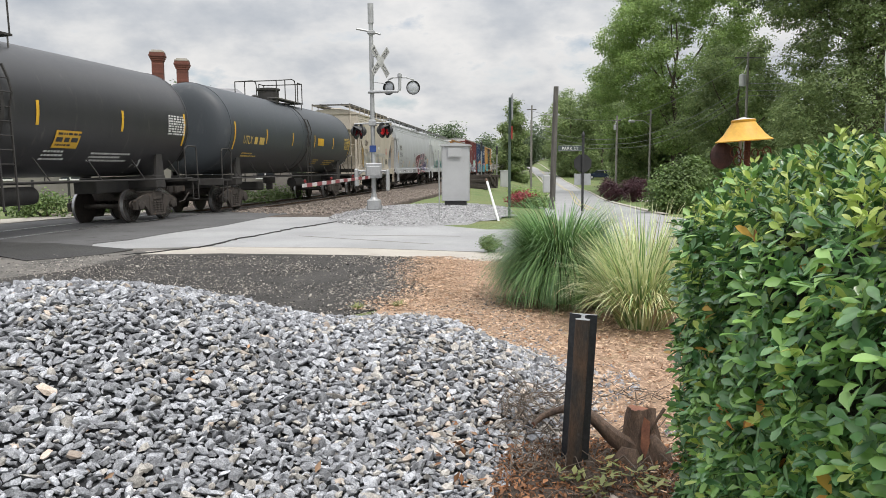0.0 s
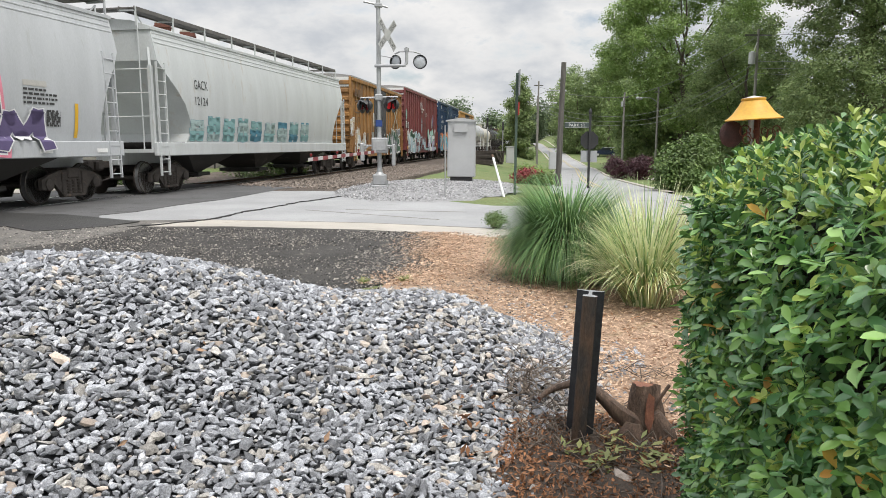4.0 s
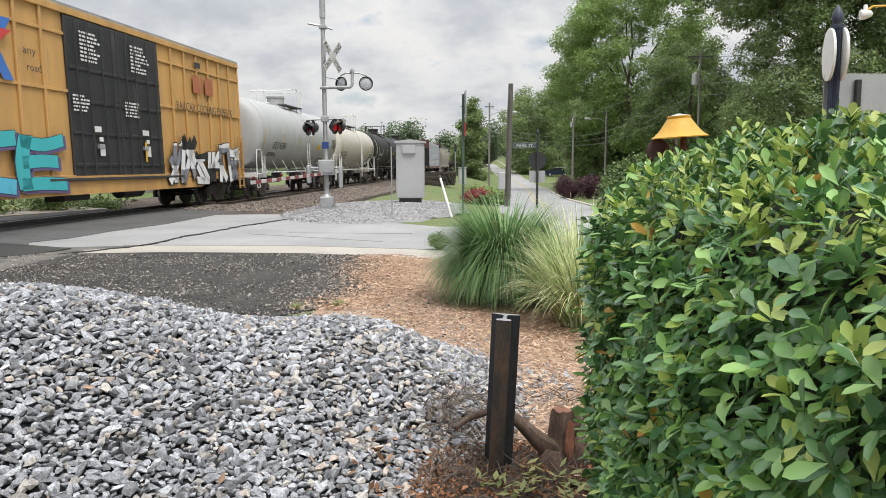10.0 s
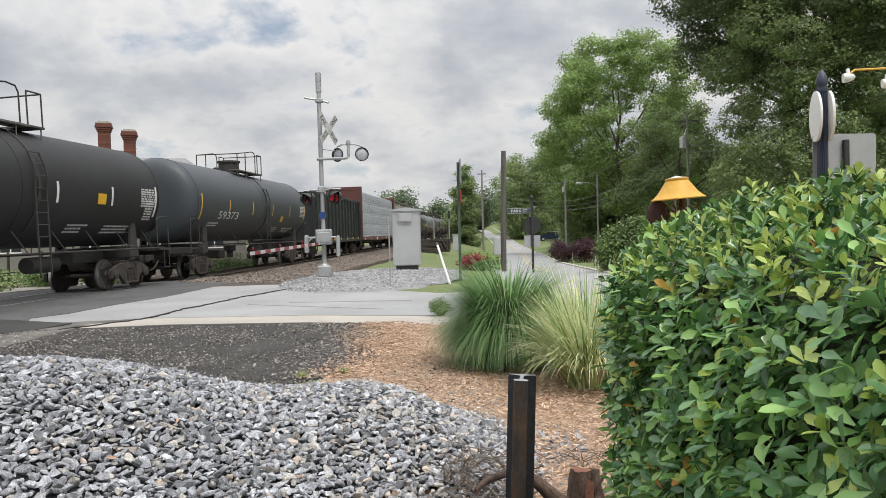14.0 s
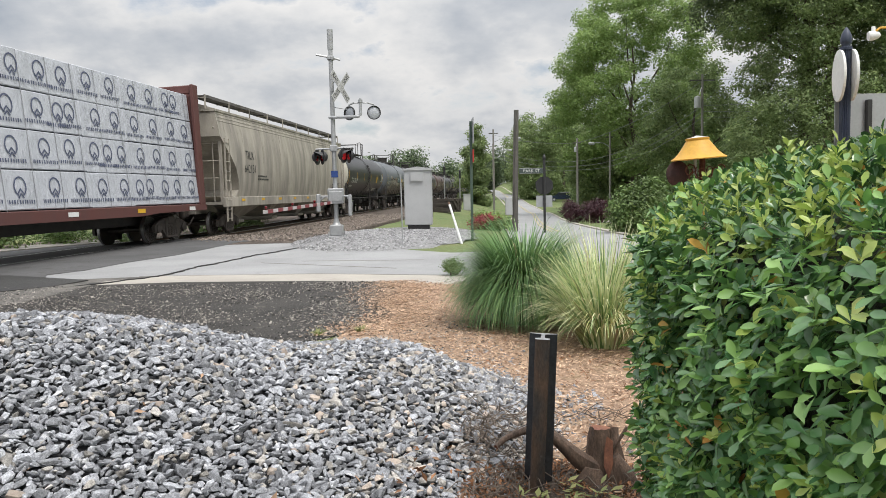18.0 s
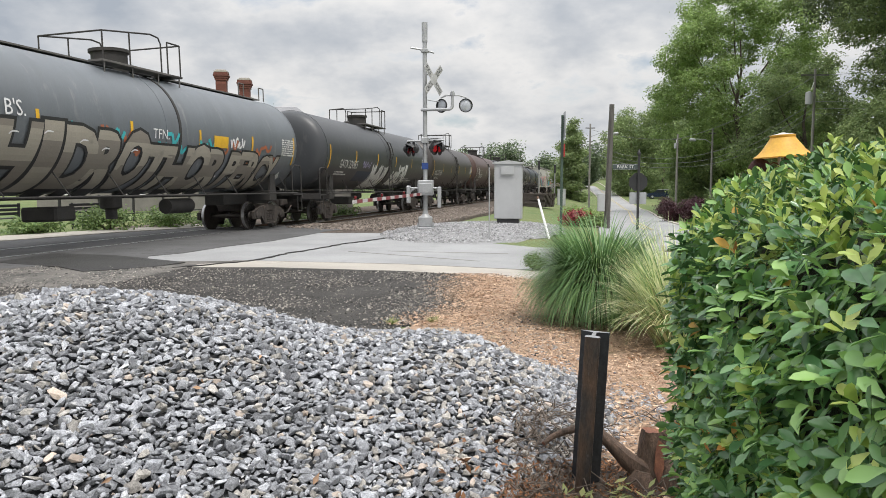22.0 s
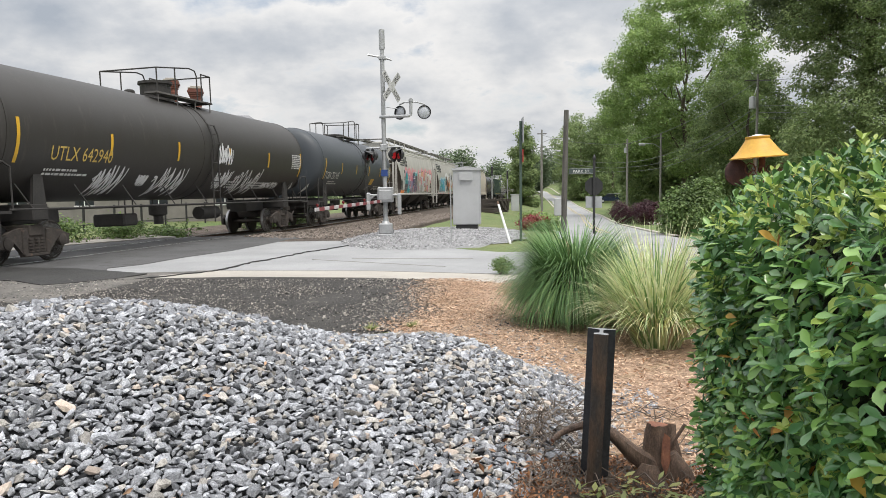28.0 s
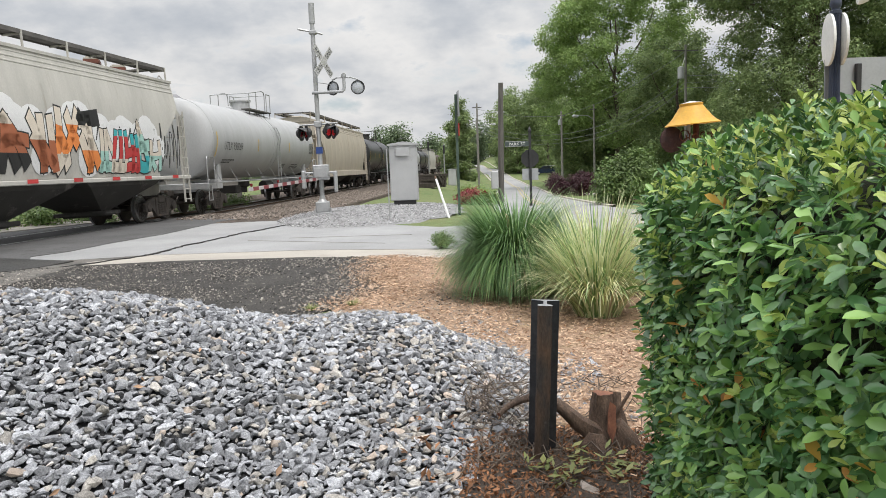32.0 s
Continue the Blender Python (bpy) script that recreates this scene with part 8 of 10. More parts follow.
def hedge_frame(u, v, d=1e-3):
    v = np.clip(v, 0, 0.99)
    p = hedge_point(u, v)
    du, dv = hedge_point(u + d, v) - p, hedge_point(u, v + d) - p
    nrm = np.cross(du, dv)
    nrm /= np.linalg.norm(nrm, axis=-1, keepdims=True) + 1e-12
    return p, nrm


uu, vv = np.meshgrid(np.linspace(0, math.tau, 97), np.concatenate([np.linspace(0, 0.44, 12), np.linspace(0.46, 0.56, 8), np.linspace(0.6, 0.99, 14)]))
hp_, hn_ = hedge_frame(uu, vv)
bumps = np.array([[noise.noise(Vector(q) * 3.0) for q in row] for row in hp_])
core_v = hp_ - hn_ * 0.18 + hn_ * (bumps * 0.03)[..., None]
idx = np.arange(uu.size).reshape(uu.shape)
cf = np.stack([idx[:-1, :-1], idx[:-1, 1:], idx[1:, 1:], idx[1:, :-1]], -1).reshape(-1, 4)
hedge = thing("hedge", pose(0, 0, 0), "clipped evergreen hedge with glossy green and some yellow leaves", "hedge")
# closed shell behind the leaves, near black: inner shade put into its colour
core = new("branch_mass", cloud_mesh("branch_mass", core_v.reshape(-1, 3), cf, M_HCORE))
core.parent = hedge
# leaf: a blunt oval with a folded midrib, 1 long
LEAF = np.array([(0, 0, 0), (0.24, -0.085, 0.03), (0.58, -0.225, 0.06), (0.85, -0.155, 0.03), (1.0, 0, -0.03), (0.85, 0.155, 0.03), (0.58, 0.225, 0.06), (0.24, 0.085, 0.03), (0.3, 0, -0.01), (0.65, 0, -0.02)])
LEAFT = np.array([(0, 1, 8), (1, 2, 8), (2, 9, 8), (2, 3, 9), (3, 4, 9), (4, 5, 9), (5, 6, 9), (6, 8, 9), (6, 7, 8), (7, 0, 8)])
tw = 27000
# whorls spread evenly over the face: picked by the area that each (u, v) stands for, thinner on the sides turned away from the street
many = 200000
ua, va = rng.uniform(0, math.tau, many), rng.uniform(0.004, 0.985, many)
pp, nn_ = hedge_frame(ua, va)
cell = np.floor(pp / 0.08).astype(int)
_, inv, cnt = np.unique(cell, axis=0, return_inverse=True, return_counts=True)
share = 1.0 / cnt[inv.ravel()]
front = ((pp[:, 0] < 2.7) & (pp[:, 1] > 0.2)) | ((pp[:, 2] > 1.5) & (pp[:, 1] > 0.0) & (pp[:, 0] < 3.2))
share = np.where(front, share, share * 0.6)
share = np.where(pp[:, 2] > 0.02, share, 0)
take = rng.choice(many, tw, replace=False, p=share / share.sum())
pp, nn_, front = pp[take], nn_[take], front[take]
hollow = np.array([noise.noise(Vector(q) * 5.0) for q in pp])
pp = pp + nn_ * (rng.uniform(-0.13, 0.005, len(pp)) + hollow * 0.055)[:, None]
up = np.array([0, 0, 1.0])
LV, LM, LS, LB = [], [], [], []
for p, nr, fr_ in zip(pp, nn_, front):
    axis = nr * rng.uniform(0.4, 0.9) + up * rng.uniform(0.35, 1.0) + rng.normal(0, 0.28, 3)
    axis /= np.linalg.norm(axis)
    a = np.cross(axis, (0.3, 0.9, 0.2))
    a /= np.linalg.norm(a)
    b = np.cross(axis, a)
    young = rng.uniform() < (0.34 if p[2] > 1.35 else 0.10)
    gold = rng.uniform() < 0.016
    k = rng.integers(3, 6)
    t0_ = rng.uniform(0, math.tau)
    for j in range(k):
        th = t0_ + j * math.tau / k * 1.0 + rng.normal(0, 0.25)
        lean = rng.uniform(0.45, 0.9) if p[2] > 1.42 else (rng.uniform(0.35, 0.75) if young else rng.uniform(0.1, 0.65))
        d = (a * math.cos(th) + b * math.sin(th)) * math.sqrt(1 - lean * lean) + axis * lean
        w = np.cross(axis, d)
        w /= np.linalg.norm(w) + 1e-9
        up_l = np.cross(d, w)
        s = rng.uniform(0.038, 0.066) * (0.85 if young else 1.0) * (0.78 if p[2] > 1.42 else 1.0) * (1.0 if fr_ else 1.1)
        LB.append(np.stack([d, w, up_l], 1) * s)
        LS.append(p - axis * 0.01 + axis * rng.uniform(-0.018, 0.018))
        LM.append(3 if gold and j < 2 else (2 if young else (1 if rng.uniform() < 0.36 else 0)))
LB, LS, LM = np.array(LB), np.array(LS), np.array(LM)
order = np.argsort(np.linalg.norm(LS - np.array([0.9, 1.4, 1.3]), axis=1))
own, rest = order[:300], order[300:]
V = np.einsum("nij,kj->nki", LB[rest], LEAF) + LS[rest][:, None, :]
Fq = (LEAFT[None] + (np.arange(len(rest)) * 10)[:, None, None]).reshape(-1, 3)
HM = [M_L_DARK, M_L_MID, M_L_YOUNG, M_L_GOLD]
lv = new("leaves", cloud_mesh("leaves", V.reshape(-1, 3), Fq, HM, np.repeat(LM[rest], 10)))
lv.data.polygons.foreach_set("use_smooth", [True] * len(Fq))
lv.parent, lv["kind"] = hedge, "stuff"
leaf_me = []
for m in HM:
    me = cloud_mesh("leaf", LEAF, LEAFT, m)
    me.polygons.foreach_set("use_smooth", [True] * len(LEAFT))
    leaf_me.append(me)
for k in own:
    m = Matrix([[*LB[k][i], LS[k][i]] for i in range(3)] + [[0, 0, 0, 1]])
    part("leaf", leaf_me[LM[k]], None, hedge, at=m)
stem = Shape()
rs_ = random.Random(9)
for _ in range(26):
    x, y = HC[0] + rs_.uniform(-1.3, 0.6), HC[1] + rs_.uniform(-0.6, 1.3)
    stem.pipe([(x, y, -0.02), (x + rs_.uniform(-0.1, 0.1), y + rs_.uniform(-0.1, 0.1), 0.5), (x + rs_.uniform(-0.2, 0.2), y + rs_.uniform(-0.2, 0.2), 1.2)], 0.012, 5)
part("stems", stem, M_TWIG, hedge)["kind"] = "stuff"


# ---- tufts of grass ----
def tuft(name, m, label, blades, height, spread, mats, shares, width, seed, start=(0.05, 0.45), end=(0.6, 1.9), base_r=0.2, mess=0.25, drop=0.0):
    rg = np.random.default_rng(seed)
    n, seg = blades, 8
    az, r0 = rg.uniform(0, math.tau, n), np.sqrt(rg.uniform(0, 1, n)) * base_r
    lean = rg.uniform(0.0, 1.0, n) ** 0.6
    ln = height * rg.uniform(0.75, 1.2, n)
    out = np.stack([np.cos(az), np.sin(az)], 1)
    side = np.stack([-np.sin(az), np.cos(az)], 1)
    tw_ = rg.normal(0, mess, n)
    V = np.zeros((n, seg + 1, 2, 3))
    a0, a1 = start[0] + start[1] * lean + np.abs(rg.normal(0, 0.06, n)), end[0] + end[1] * lean * rg.uniform(0.75, 1.15, n)
    ln = ln * (1 - drop * lean ** 3)
    px = out * r0[:, None]
    pz = np.zeros(n)
    for k in range(seg + 1):
        u = k / seg
        wd_ = width * (1 - u ** 2.2) * rg.uniform(0.8, 1.2, n) + 0.0006
        c = np.stack([px[:, 0], px[:, 1], pz], 1)
        sd = np.stack([side[:, 0], side[:, 1], np.zeros(n)], 1)
        V[:, k, 0], V[:, k, 1] = c - sd * wd_[:, None], c + sd * wd_[:, None]
        a = a0 + (a1 - a0) * u ** 1.5
        st = ln / seg
        px = px + (out * np.cos(tw_)[:, None] + side * np.sin(tw_)[:, None] * 0.5) * (np.sin(a) * st * spread)[:, None]
        pz = np.maximum(pz + np.cos(a) * st, 0.01)
    base = (np.arange(n) * (seg + 1) * 2)[:, None, None]
    q = np.array([(2 * k, 2 * k + 1, 2 * k + 3, 2 * k + 2) for k in range(seg)])[None] + base
    pick = np.repeat(rg.choice(len(mats), n, p=shares), seg)
    th = thing(name, m, label, "ornamental grass")
    bl = new("foliage", cloud_mesh("foliage", V.reshape(-1, 3), q.reshape(-1, 4), mats, pick))
    bl.parent, bl["kind"] = th, "stuff"
    cr = Shape().lathe((0, 0, 0), (0, 0, 1), [(0, base_r * 0.9), (height * 0.04, base_r * 0.8), (height * 0.09, base_r * 0.5), (height * 0.12, 0.02)], 16)
    part("crown", cr, M_TWIG, th, "brown matted crown")
    return th


tuft("ornamental_grass", pose(1.36, 8.75, 0.01), "arching fountain of deep green maiden grass on mulch", 7000, 1.40, 0.66, [M_G_DEEP, M_G_MID, M_G_DRY], [0.62, 0.365, 0.015], 0.0060, 11, (0.08, 0.68), (1.35, 1.75), 0.24, 0.2, 0.14)
tuft("ornamental_grass", pose(1.93, 7.35, 0.01), "pale variegated striped grass on mulch", 1900, 1.16, 0.72, [M_G_PALE, M_G_MID, M_G_DRY], [0.66, 0.28, 0.06], 0.0062, 12, (0.05, 0.72), (0.5, 2.0), 0.22, 0.6, 0.1)
tuft("ornamental_grass", pose(2.75, 8.3, 0.01), "dry straw-coloured tuft of grass", 420, 0.95, 0.8, [M_G_DRY, M_G_PALE], [0.7, 0.3], 0.004, 13, (0.05, 0.5), (0.3, 1.0), 0.22)
for k, (x, y) in enumerate(((-0.95, 8.35), (-0.5, 8.5))):
    tuft("weed_tuft", pose(x, y, 0), "small yellow-green weed at the edge of the millings", 45, 0.09, 1.0, [M_WEED], [1.0], 0.006, 20 + k, (0.2, 0.6), (0.8, 1.0), 0.05)


# ---- trees and shrubs ----
def crown_arrays(blobs, n, size, rg, hollow=0.8):
    """Leaf cards gathered on and in blobs (x, y, z, rx, ry, rz), in small bunches."""
    w = np.array([b[3] * b[4] + b[4] * b[5] + b[3] * b[5] for b in blobs])
    pick = rg.choice(len(blobs), n // 12, p=w / w.sum())
    B = np.array(blobs)[pick]
    d = rg.normal(0, 1, (len(B), 3))
    d /= np.linalg.norm(d, axis=1, keepdims=True)
    rad = hollow + (1 - hollow) * rg.uniform(0, 1, len(B)) ** 0.5
    c = B[:, :3] + d * B[:, 3:] * rad[:, None] * rg.uniform(0.86, 1.12, (len(B), 1))
    c = np.repeat(c, 12, 0) + rg.normal(0, size * 1.25, (len(c) * 12, 3)) * np.array([1, 1, 0.55])
    m = len(c)
    face = np.repeat(d, 12, 0) * 0.6 + np.array([0, 0, 0.7]) + rg.normal(0, 0.45, (m, 3))
    face /= np.linalg.norm(face, axis=1, keepdims=True)
    along = np.cross(face, rg.normal(0, 1, (m, 3)))
    along /= np.linalg.norm(along, axis=1, keepdims=True)
    R = np.stack([along, np.cross(face, along), face], 2)
    s = size * rg.uniform(0.55, 1.25, m)
    card = np.array([(-0.5, 0, 0), (0, -0.31, 0.07), (0.5, 0, -0.05), (0, 0.31, 0.07)])
    v = np.einsum("nij,kj->nki", R, card) * s[:, None, None] + c[:, None, :]
    return v.reshape(-1, 3), np.arange(4 * m).reshape(m, 4)


def tree(name, x, y, h, wide, label, mat, n, size, seed, lobes=14, low=0.25, shape=1.0, trunk=0.28, deep=None, limbs=9, clump=1.0):
    rg = np.random.default_rng(seed)
    z0 = float(land(x, y))
    th = thing(name, pose(x, y, z0), label, "tree" if "tree" in name else "shrub")
    deep = deep or wide
    blobs = []
    for k in range(lobes):
        u = (k + 0.5) / lobes
        z = h * (low + (1 - low) * u)
        env = math.sin(math.pi * min(0.12 + 0.88 * u, 0.97)) ** (0.55 * shape)
        a = k * 2.4 + rg.uniform(-0.4, 0.4)
        r = (0.55 if clump == 1.0 else 0.86) * env * rg.uniform(0.3, 1.0) ** (1.0 if clump == 1.0 else 0.6)
        br = wide / 2 * env ** (1.0 if clump == 1.0 else 0.4) * rg.uniform(0.30, 0.52) * clump
        blobs.append((math.cos(a) * wide / 2 * r, math.sin(a) * deep / 2 * r, z - br * 0.35, br, br * deep / wide, br * rg.uniform(0.55, 0.8)))
    v, f = crown_arrays(blobs, n, size, rg)
    cr = new("crown", cloud_mesh("crown", v, f, mat))
    cr.parent = th
    tk = Shape()
    top = h * (low + (1 - low) * 0.75)
    pts_ = [(rg.normal(0, 0.02) * h * k / 4, rg.normal(0, 0.02) * h * k / 4, -0.2 + top * k / 5) for k in range(6)]
    for k in range(5):
        tk.cyl(pts_[k], pts_[k + 1], trunk * (1.25 - 0.22 * k) * (1.3 if k == 0 else 1), trunk * (1.03 - 0.22 * k), 9)
    part("trunk", tk, M_BARK, th, "", 60)
    for k in range(min(limbs, len(blobs))):
        b = blobs[int(k * len(blobs) / limbs)]
        zs = min(max(b[2] * 0.6, h * low * 0.7), top * 0.9)
        lb = Shape()
        q, e = np.array([0, 0, zs]), np.array(b[:3]) - np.array([0, 0, b[5] * 0.4])
        bend = np.array([e[0] * 0.62, e[1] * 0.62, zs + (e[2] - zs) * 0.35]) + rg.normal(0, 0.012, 3) * h
        way = [q * (1 - u) ** 2 + bend * 2 * u * (1 - u) + e * u * u for u in (0, 0.25, 0.5, 0.75, 1.0)]
        for j in range(4):
            lb.cyl(way[j], way[j + 1], trunk * (0.36 - 0.08 * j), trunk * (0.28 - 0.08 * j), 6)
        part("limb", lb, M_BARK, th, "", 60)
    return th


tree("tree", 23.4, 78, 22.0, 18.0, "tall broadleaf tree with an airy bright green crown", M_T_LIGHT, 130000, 0.25, 31, 95, 0.2, 0.3, 0.30, None, 14, 0.40)
tree("tree", 28.9, 52, 23.0, 14.5, "tall dark tree with dense drooping foliage", M_T_DARK, 130000, 0.21, 32, 100, 0.03, 0.35, 0.4, None, 12, 0.52)
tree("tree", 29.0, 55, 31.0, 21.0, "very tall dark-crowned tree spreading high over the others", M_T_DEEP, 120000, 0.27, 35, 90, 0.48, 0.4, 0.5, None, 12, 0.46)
tree("tree", 37.0, 51, 26.0, 15.0, "tall dark tree with dense drooping foliage", M_T_DARK, 90000, 0.24, 33, 80, 0.03, 0.35, 0.4, None, 10, 0.55)
tree("tree", 25.0, 66, 13.0, 10.0, "dark green tree behind the utility pole", M_T_DARK, 34000, 0.26, 34, 40, 0.06, 0.6, 0.3, None, 6, 0.55)
for k, (x, y, h, w) in enumerate(((20.4, 80, 8.5, 7.0), (23.0, 82, 9.5, 8.0), (23.0, 92, 10.0, 7.5), (25.8, 104, 13.0, 8.0), (25.0, 150, 15.5, 13.0), (30.5, 148, 17.0, 13.0), (34.5, 130, 14.0, 11.0))):
    tree("tree", x, y, h, w, "dark leafy tree of the street's edge", M_T_DARK, 16000, 0.30 if y < 110 else 0.42, 140 + k, 30, 0.04, 0.6, 0.22, None, 5, 0.6)
tree("tree", 44.0, 48, 21.0, 13.0, "tall dark green tree", M_T_DARK, 20000, 0.5, 36, 50, 0.03, 0.4, 0.5, None, 12, 0.7)
k = 40
for x, y, h, w, lab, mt, nn2, sz2 in (
        (10.2, 112, 11.6, 6.0, "ivy-clad bushy tree beside the line", M_T_DARK, 26000, 0.32), (27.4, 172, 18.5, 13.5, "green tree beside the line", M_T_DARK, 20000, 0.4),
        (34.5, 165, 23.0, 17.0, "spreading green tree beyond the street", M_T_DARK, 26000, 0.42), (30.0, 100, 13.0, 10.5, "green tree beyond the street", M_T_DARK, 6500, 0.6),
        (36.0, 104, 12.5, 10.0, "green tree beyond the street", M_T_LIGHT, 5500, 0.6), (26.0, 90, 10.5, 8.5, "green tree beyond the street", M_T_DARK, 6500, 0.5),
        (31.0, 80, 11.0, 9.5, "leafy dark green tree", M_T_DARK, 6500, 0.5), (43.0, 160, 20.0, 14.0, "green tree at the far hill", M_T_DARK, 4500, 0.7), (42.0, 90, 14.0, 11.0, "green tree beyond the street", M_T_DARK, 5500, 0.6)):
    tree("tree", x, y, h, w, lab, mt, nn2, sz2, k, 14, 0.03, 0.7, 0.25, None, 5)
    k += 1


def woods(name, pts, h, label, mat, n, size, seed):
    rg = np.random.default_rng(seed)
    blobs = []
    for x, y in pts:
        hh = h * rg.uniform(0.7, 1.15)
        z0 = float(land(x, y))
        for q in range(5):
            r = hh * rg.uniform(0.16, 0.28)
            blobs.append((x + rg.normal(0, hh * 0.16), y + rg.normal(0, hh * 0.16), z0 + hh * (0.14 + 0.18 * q), r * 1.25, r * 1.25, r))
    v, f = crown_arrays(blobs, n, size, rg, 0.5)
    o = new(name, cloud_mesh(name, v, f, mat))
    return tagged(o, label, "woods", kind="stuff")


rw = random.Random(5)
woods("far_woods", [(track_x(y) - rw.uniform(20, 60) - 0.1 * y, y) for y in [70 + 5 * i for i in range(30)]], 10.5, "line of green trees beyond the railway", M_T_FAR, 54000, 0.52, 50)
woods("far_woods", [(-60 + 7.5 * i + rw.uniform(-3, 3), 235 + rw.uniform(0, 60)) for i in range(14)] + [(track_x(260) + 12 + 5 * i, 250 + rw.uniform(0, 50)) for i in range(8)], 15.5, "distant wooded skyline", M_T_FAR, 80000, 0.9, 51)
woods("far_woods", [(18 + 3.5 * i + rw.uniform(-2, 2), 302 + rw.uniform(0, 25)) for i in range(10)], 13, "trees closing the end of the street", M_T_DARK, 26000, 0.8, 54)
woods("far_woods", [(40 + 6 * i + rw.uniform(-2, 2), 170 + rw.uniform(-20, 60)) for i in range(18)], 15, "green woods behind the side street", M_T_DARK, 16000, 1.2, 52)
woods("far_woods", [(50 + 5 * i, 62 + rw.uniform(-8, 20)) for i in range(9)], 15, "dark woods behind the hedge", M_T_DARK, 12000, 0.8, 53)


def shrub(x, y, w, d, h, label, mat, n, size, seed, name="shrub", z=None):
    rg = np.random.default_rng(seed)
    z0 = float(land(x, y)) if z is None else z
    th = thing(name, pose(x, y, z0), label, "shrub")
    blobs = [(rg.uniform(-0.3, 0.3) * w, rg.uniform(-0.3, 0.3) * d, h * rg.uniform(0.26, 0.64), w * rg.uniform(0.22, 0.32), d * rg.uniform(0.22, 0.32), h * rg.uniform(0.24, 0.36)) for _ in range(14)]
    v, f = crown_arrays(blobs, n, size, rg, 0.55)
    v[:, 2] = np.maximum(v[:, 2], 0.02)
    cr = new("foliage", cloud_mesh("foliage", v, f, mat))
    cr.parent = th
    st = Shape()
    for _ in range(5):
        a = rg.uniform(0, math.tau)
        st.cyl((0.05 * math.cos(a), 0.05 * math.sin(a), -0.05), (math.cos(a) * w * 0.22, math.sin(a) * d * 0.22, h * 0.5), 0.035, 0.012, 5)
    part("branchwork", st, M_BARK, th)["kind"] = "stuff"
    return th


shrub(8.85, 29.0, 2.1, 2.0, 2.3, "large rounded dark green shrub", M_SHRUB, 16000, 0.13, 60)
shrub(10.5, 48.0, 1.4, 1.4, 1.55, "dark purple-leaved shrub beside the street", M_T_PURPLE, 8000, 0.10, 61)
shrub(11.75, 47.5, 1.9, 1.7, 1.7, "dark purple-leaved shrub beside the street", M_T_PURPLE, 9000, 0.10, 62)
shrub(13.6, 47.0, 2.2, 2.0, 1.7, "dark purple-leaved shrub beside the street", M_T_PURPLE, 3500, 0.15, 63)
shrub(10.2, 31.5, 2.4, 1.6, 1.0, "low green shrub at the street corner", M_SHRUB, 1800, 0.12, 64)
shrub(0.86, 14.05, 0.42, 0.40, 0.36, "small dark green bush at the gutter", M_SHRUB, 3000, 0.034, 68, "low_plant", 0.0)
shrub(3.75, 36.0, 1.15, 1.2, 0.75, "mound of red flowers", M_T_RED, 2600, 0.14, 65)
shrub(4.35, 35.2, 1.1, 1.1, 0.55, "low mounded green shrub beside red flowers", M_SHRUB, 2200, 0.14, 66)
shrub(4.2, 38.6, 1.7, 1.4, 0.95, "bright green shrub behind red flowers", M_T_LIGHT, 2200, 0.14, 67)
for i, (x, y, w, h) in enumerate(((-12.9, 24.8, 2.0, 0.95), (-11.9, 27.0, 2.2, 1.0), (-11.0, 29.2, 2.2, 1.05), (-14.2, 22.8, 1.4, 0.6), (-9.2, 35.5, 2.6, 1.2), (-8.5, 40.0, 2.6, 1.3))):
    shrub(x, y, w, 1.6, h, "low dark green foundation shrub beyond the line", M_SHRUB, 1800, 0.12, 70 + i)


# ---- crossing signal ----
sig = thing("crossing_signal", pose(-2.31, 25.7, -0.05, 0, 0, 0), "galvanized railroad crossing signal with crossbuck, red lamps and lowered gate", "crossing signal")
lean = Matrix.Rotation(radians(-0.8), 4, "Y")
base = Shape().box(-0.42, 0.42, -0.42, 0.42, -0.12, 0.06, 0.02)
part("foundation", base, M_CONC, sig, "concrete foundation")
jb = Shape().box(-0.27, 0.27, -0.27, 0.27, 0.06, 0.20, 0.02).box(-0.22, 0.22, -0.22, 0.22, 0.20, 0.55, 0.03)
jb.lathe((0, 0, 0.55), (0, 0, 1), [(0, 0.16), (0.08, 0.10), (0.2, 0.085)], 16)
for a in (-1, 1):
    for b in (-1, 1):
        jb.cyl((a * 0.24, b * 0.24, 0.05), (a * 0.24, b * 0.24, 0.34), 0.02, None, 8)
part("mast_base", jb, M_STEEL, sig)
part("mast", Shape().cyl((0, 0, 0.5), (-0.04, 0, 6.78), 0.075, 0.07, 16).cyl((-0.037, 0, 6.3), (-0.04, 0, 6.93), 0.095, None, 16), M_STEEL, sig, "", 40)
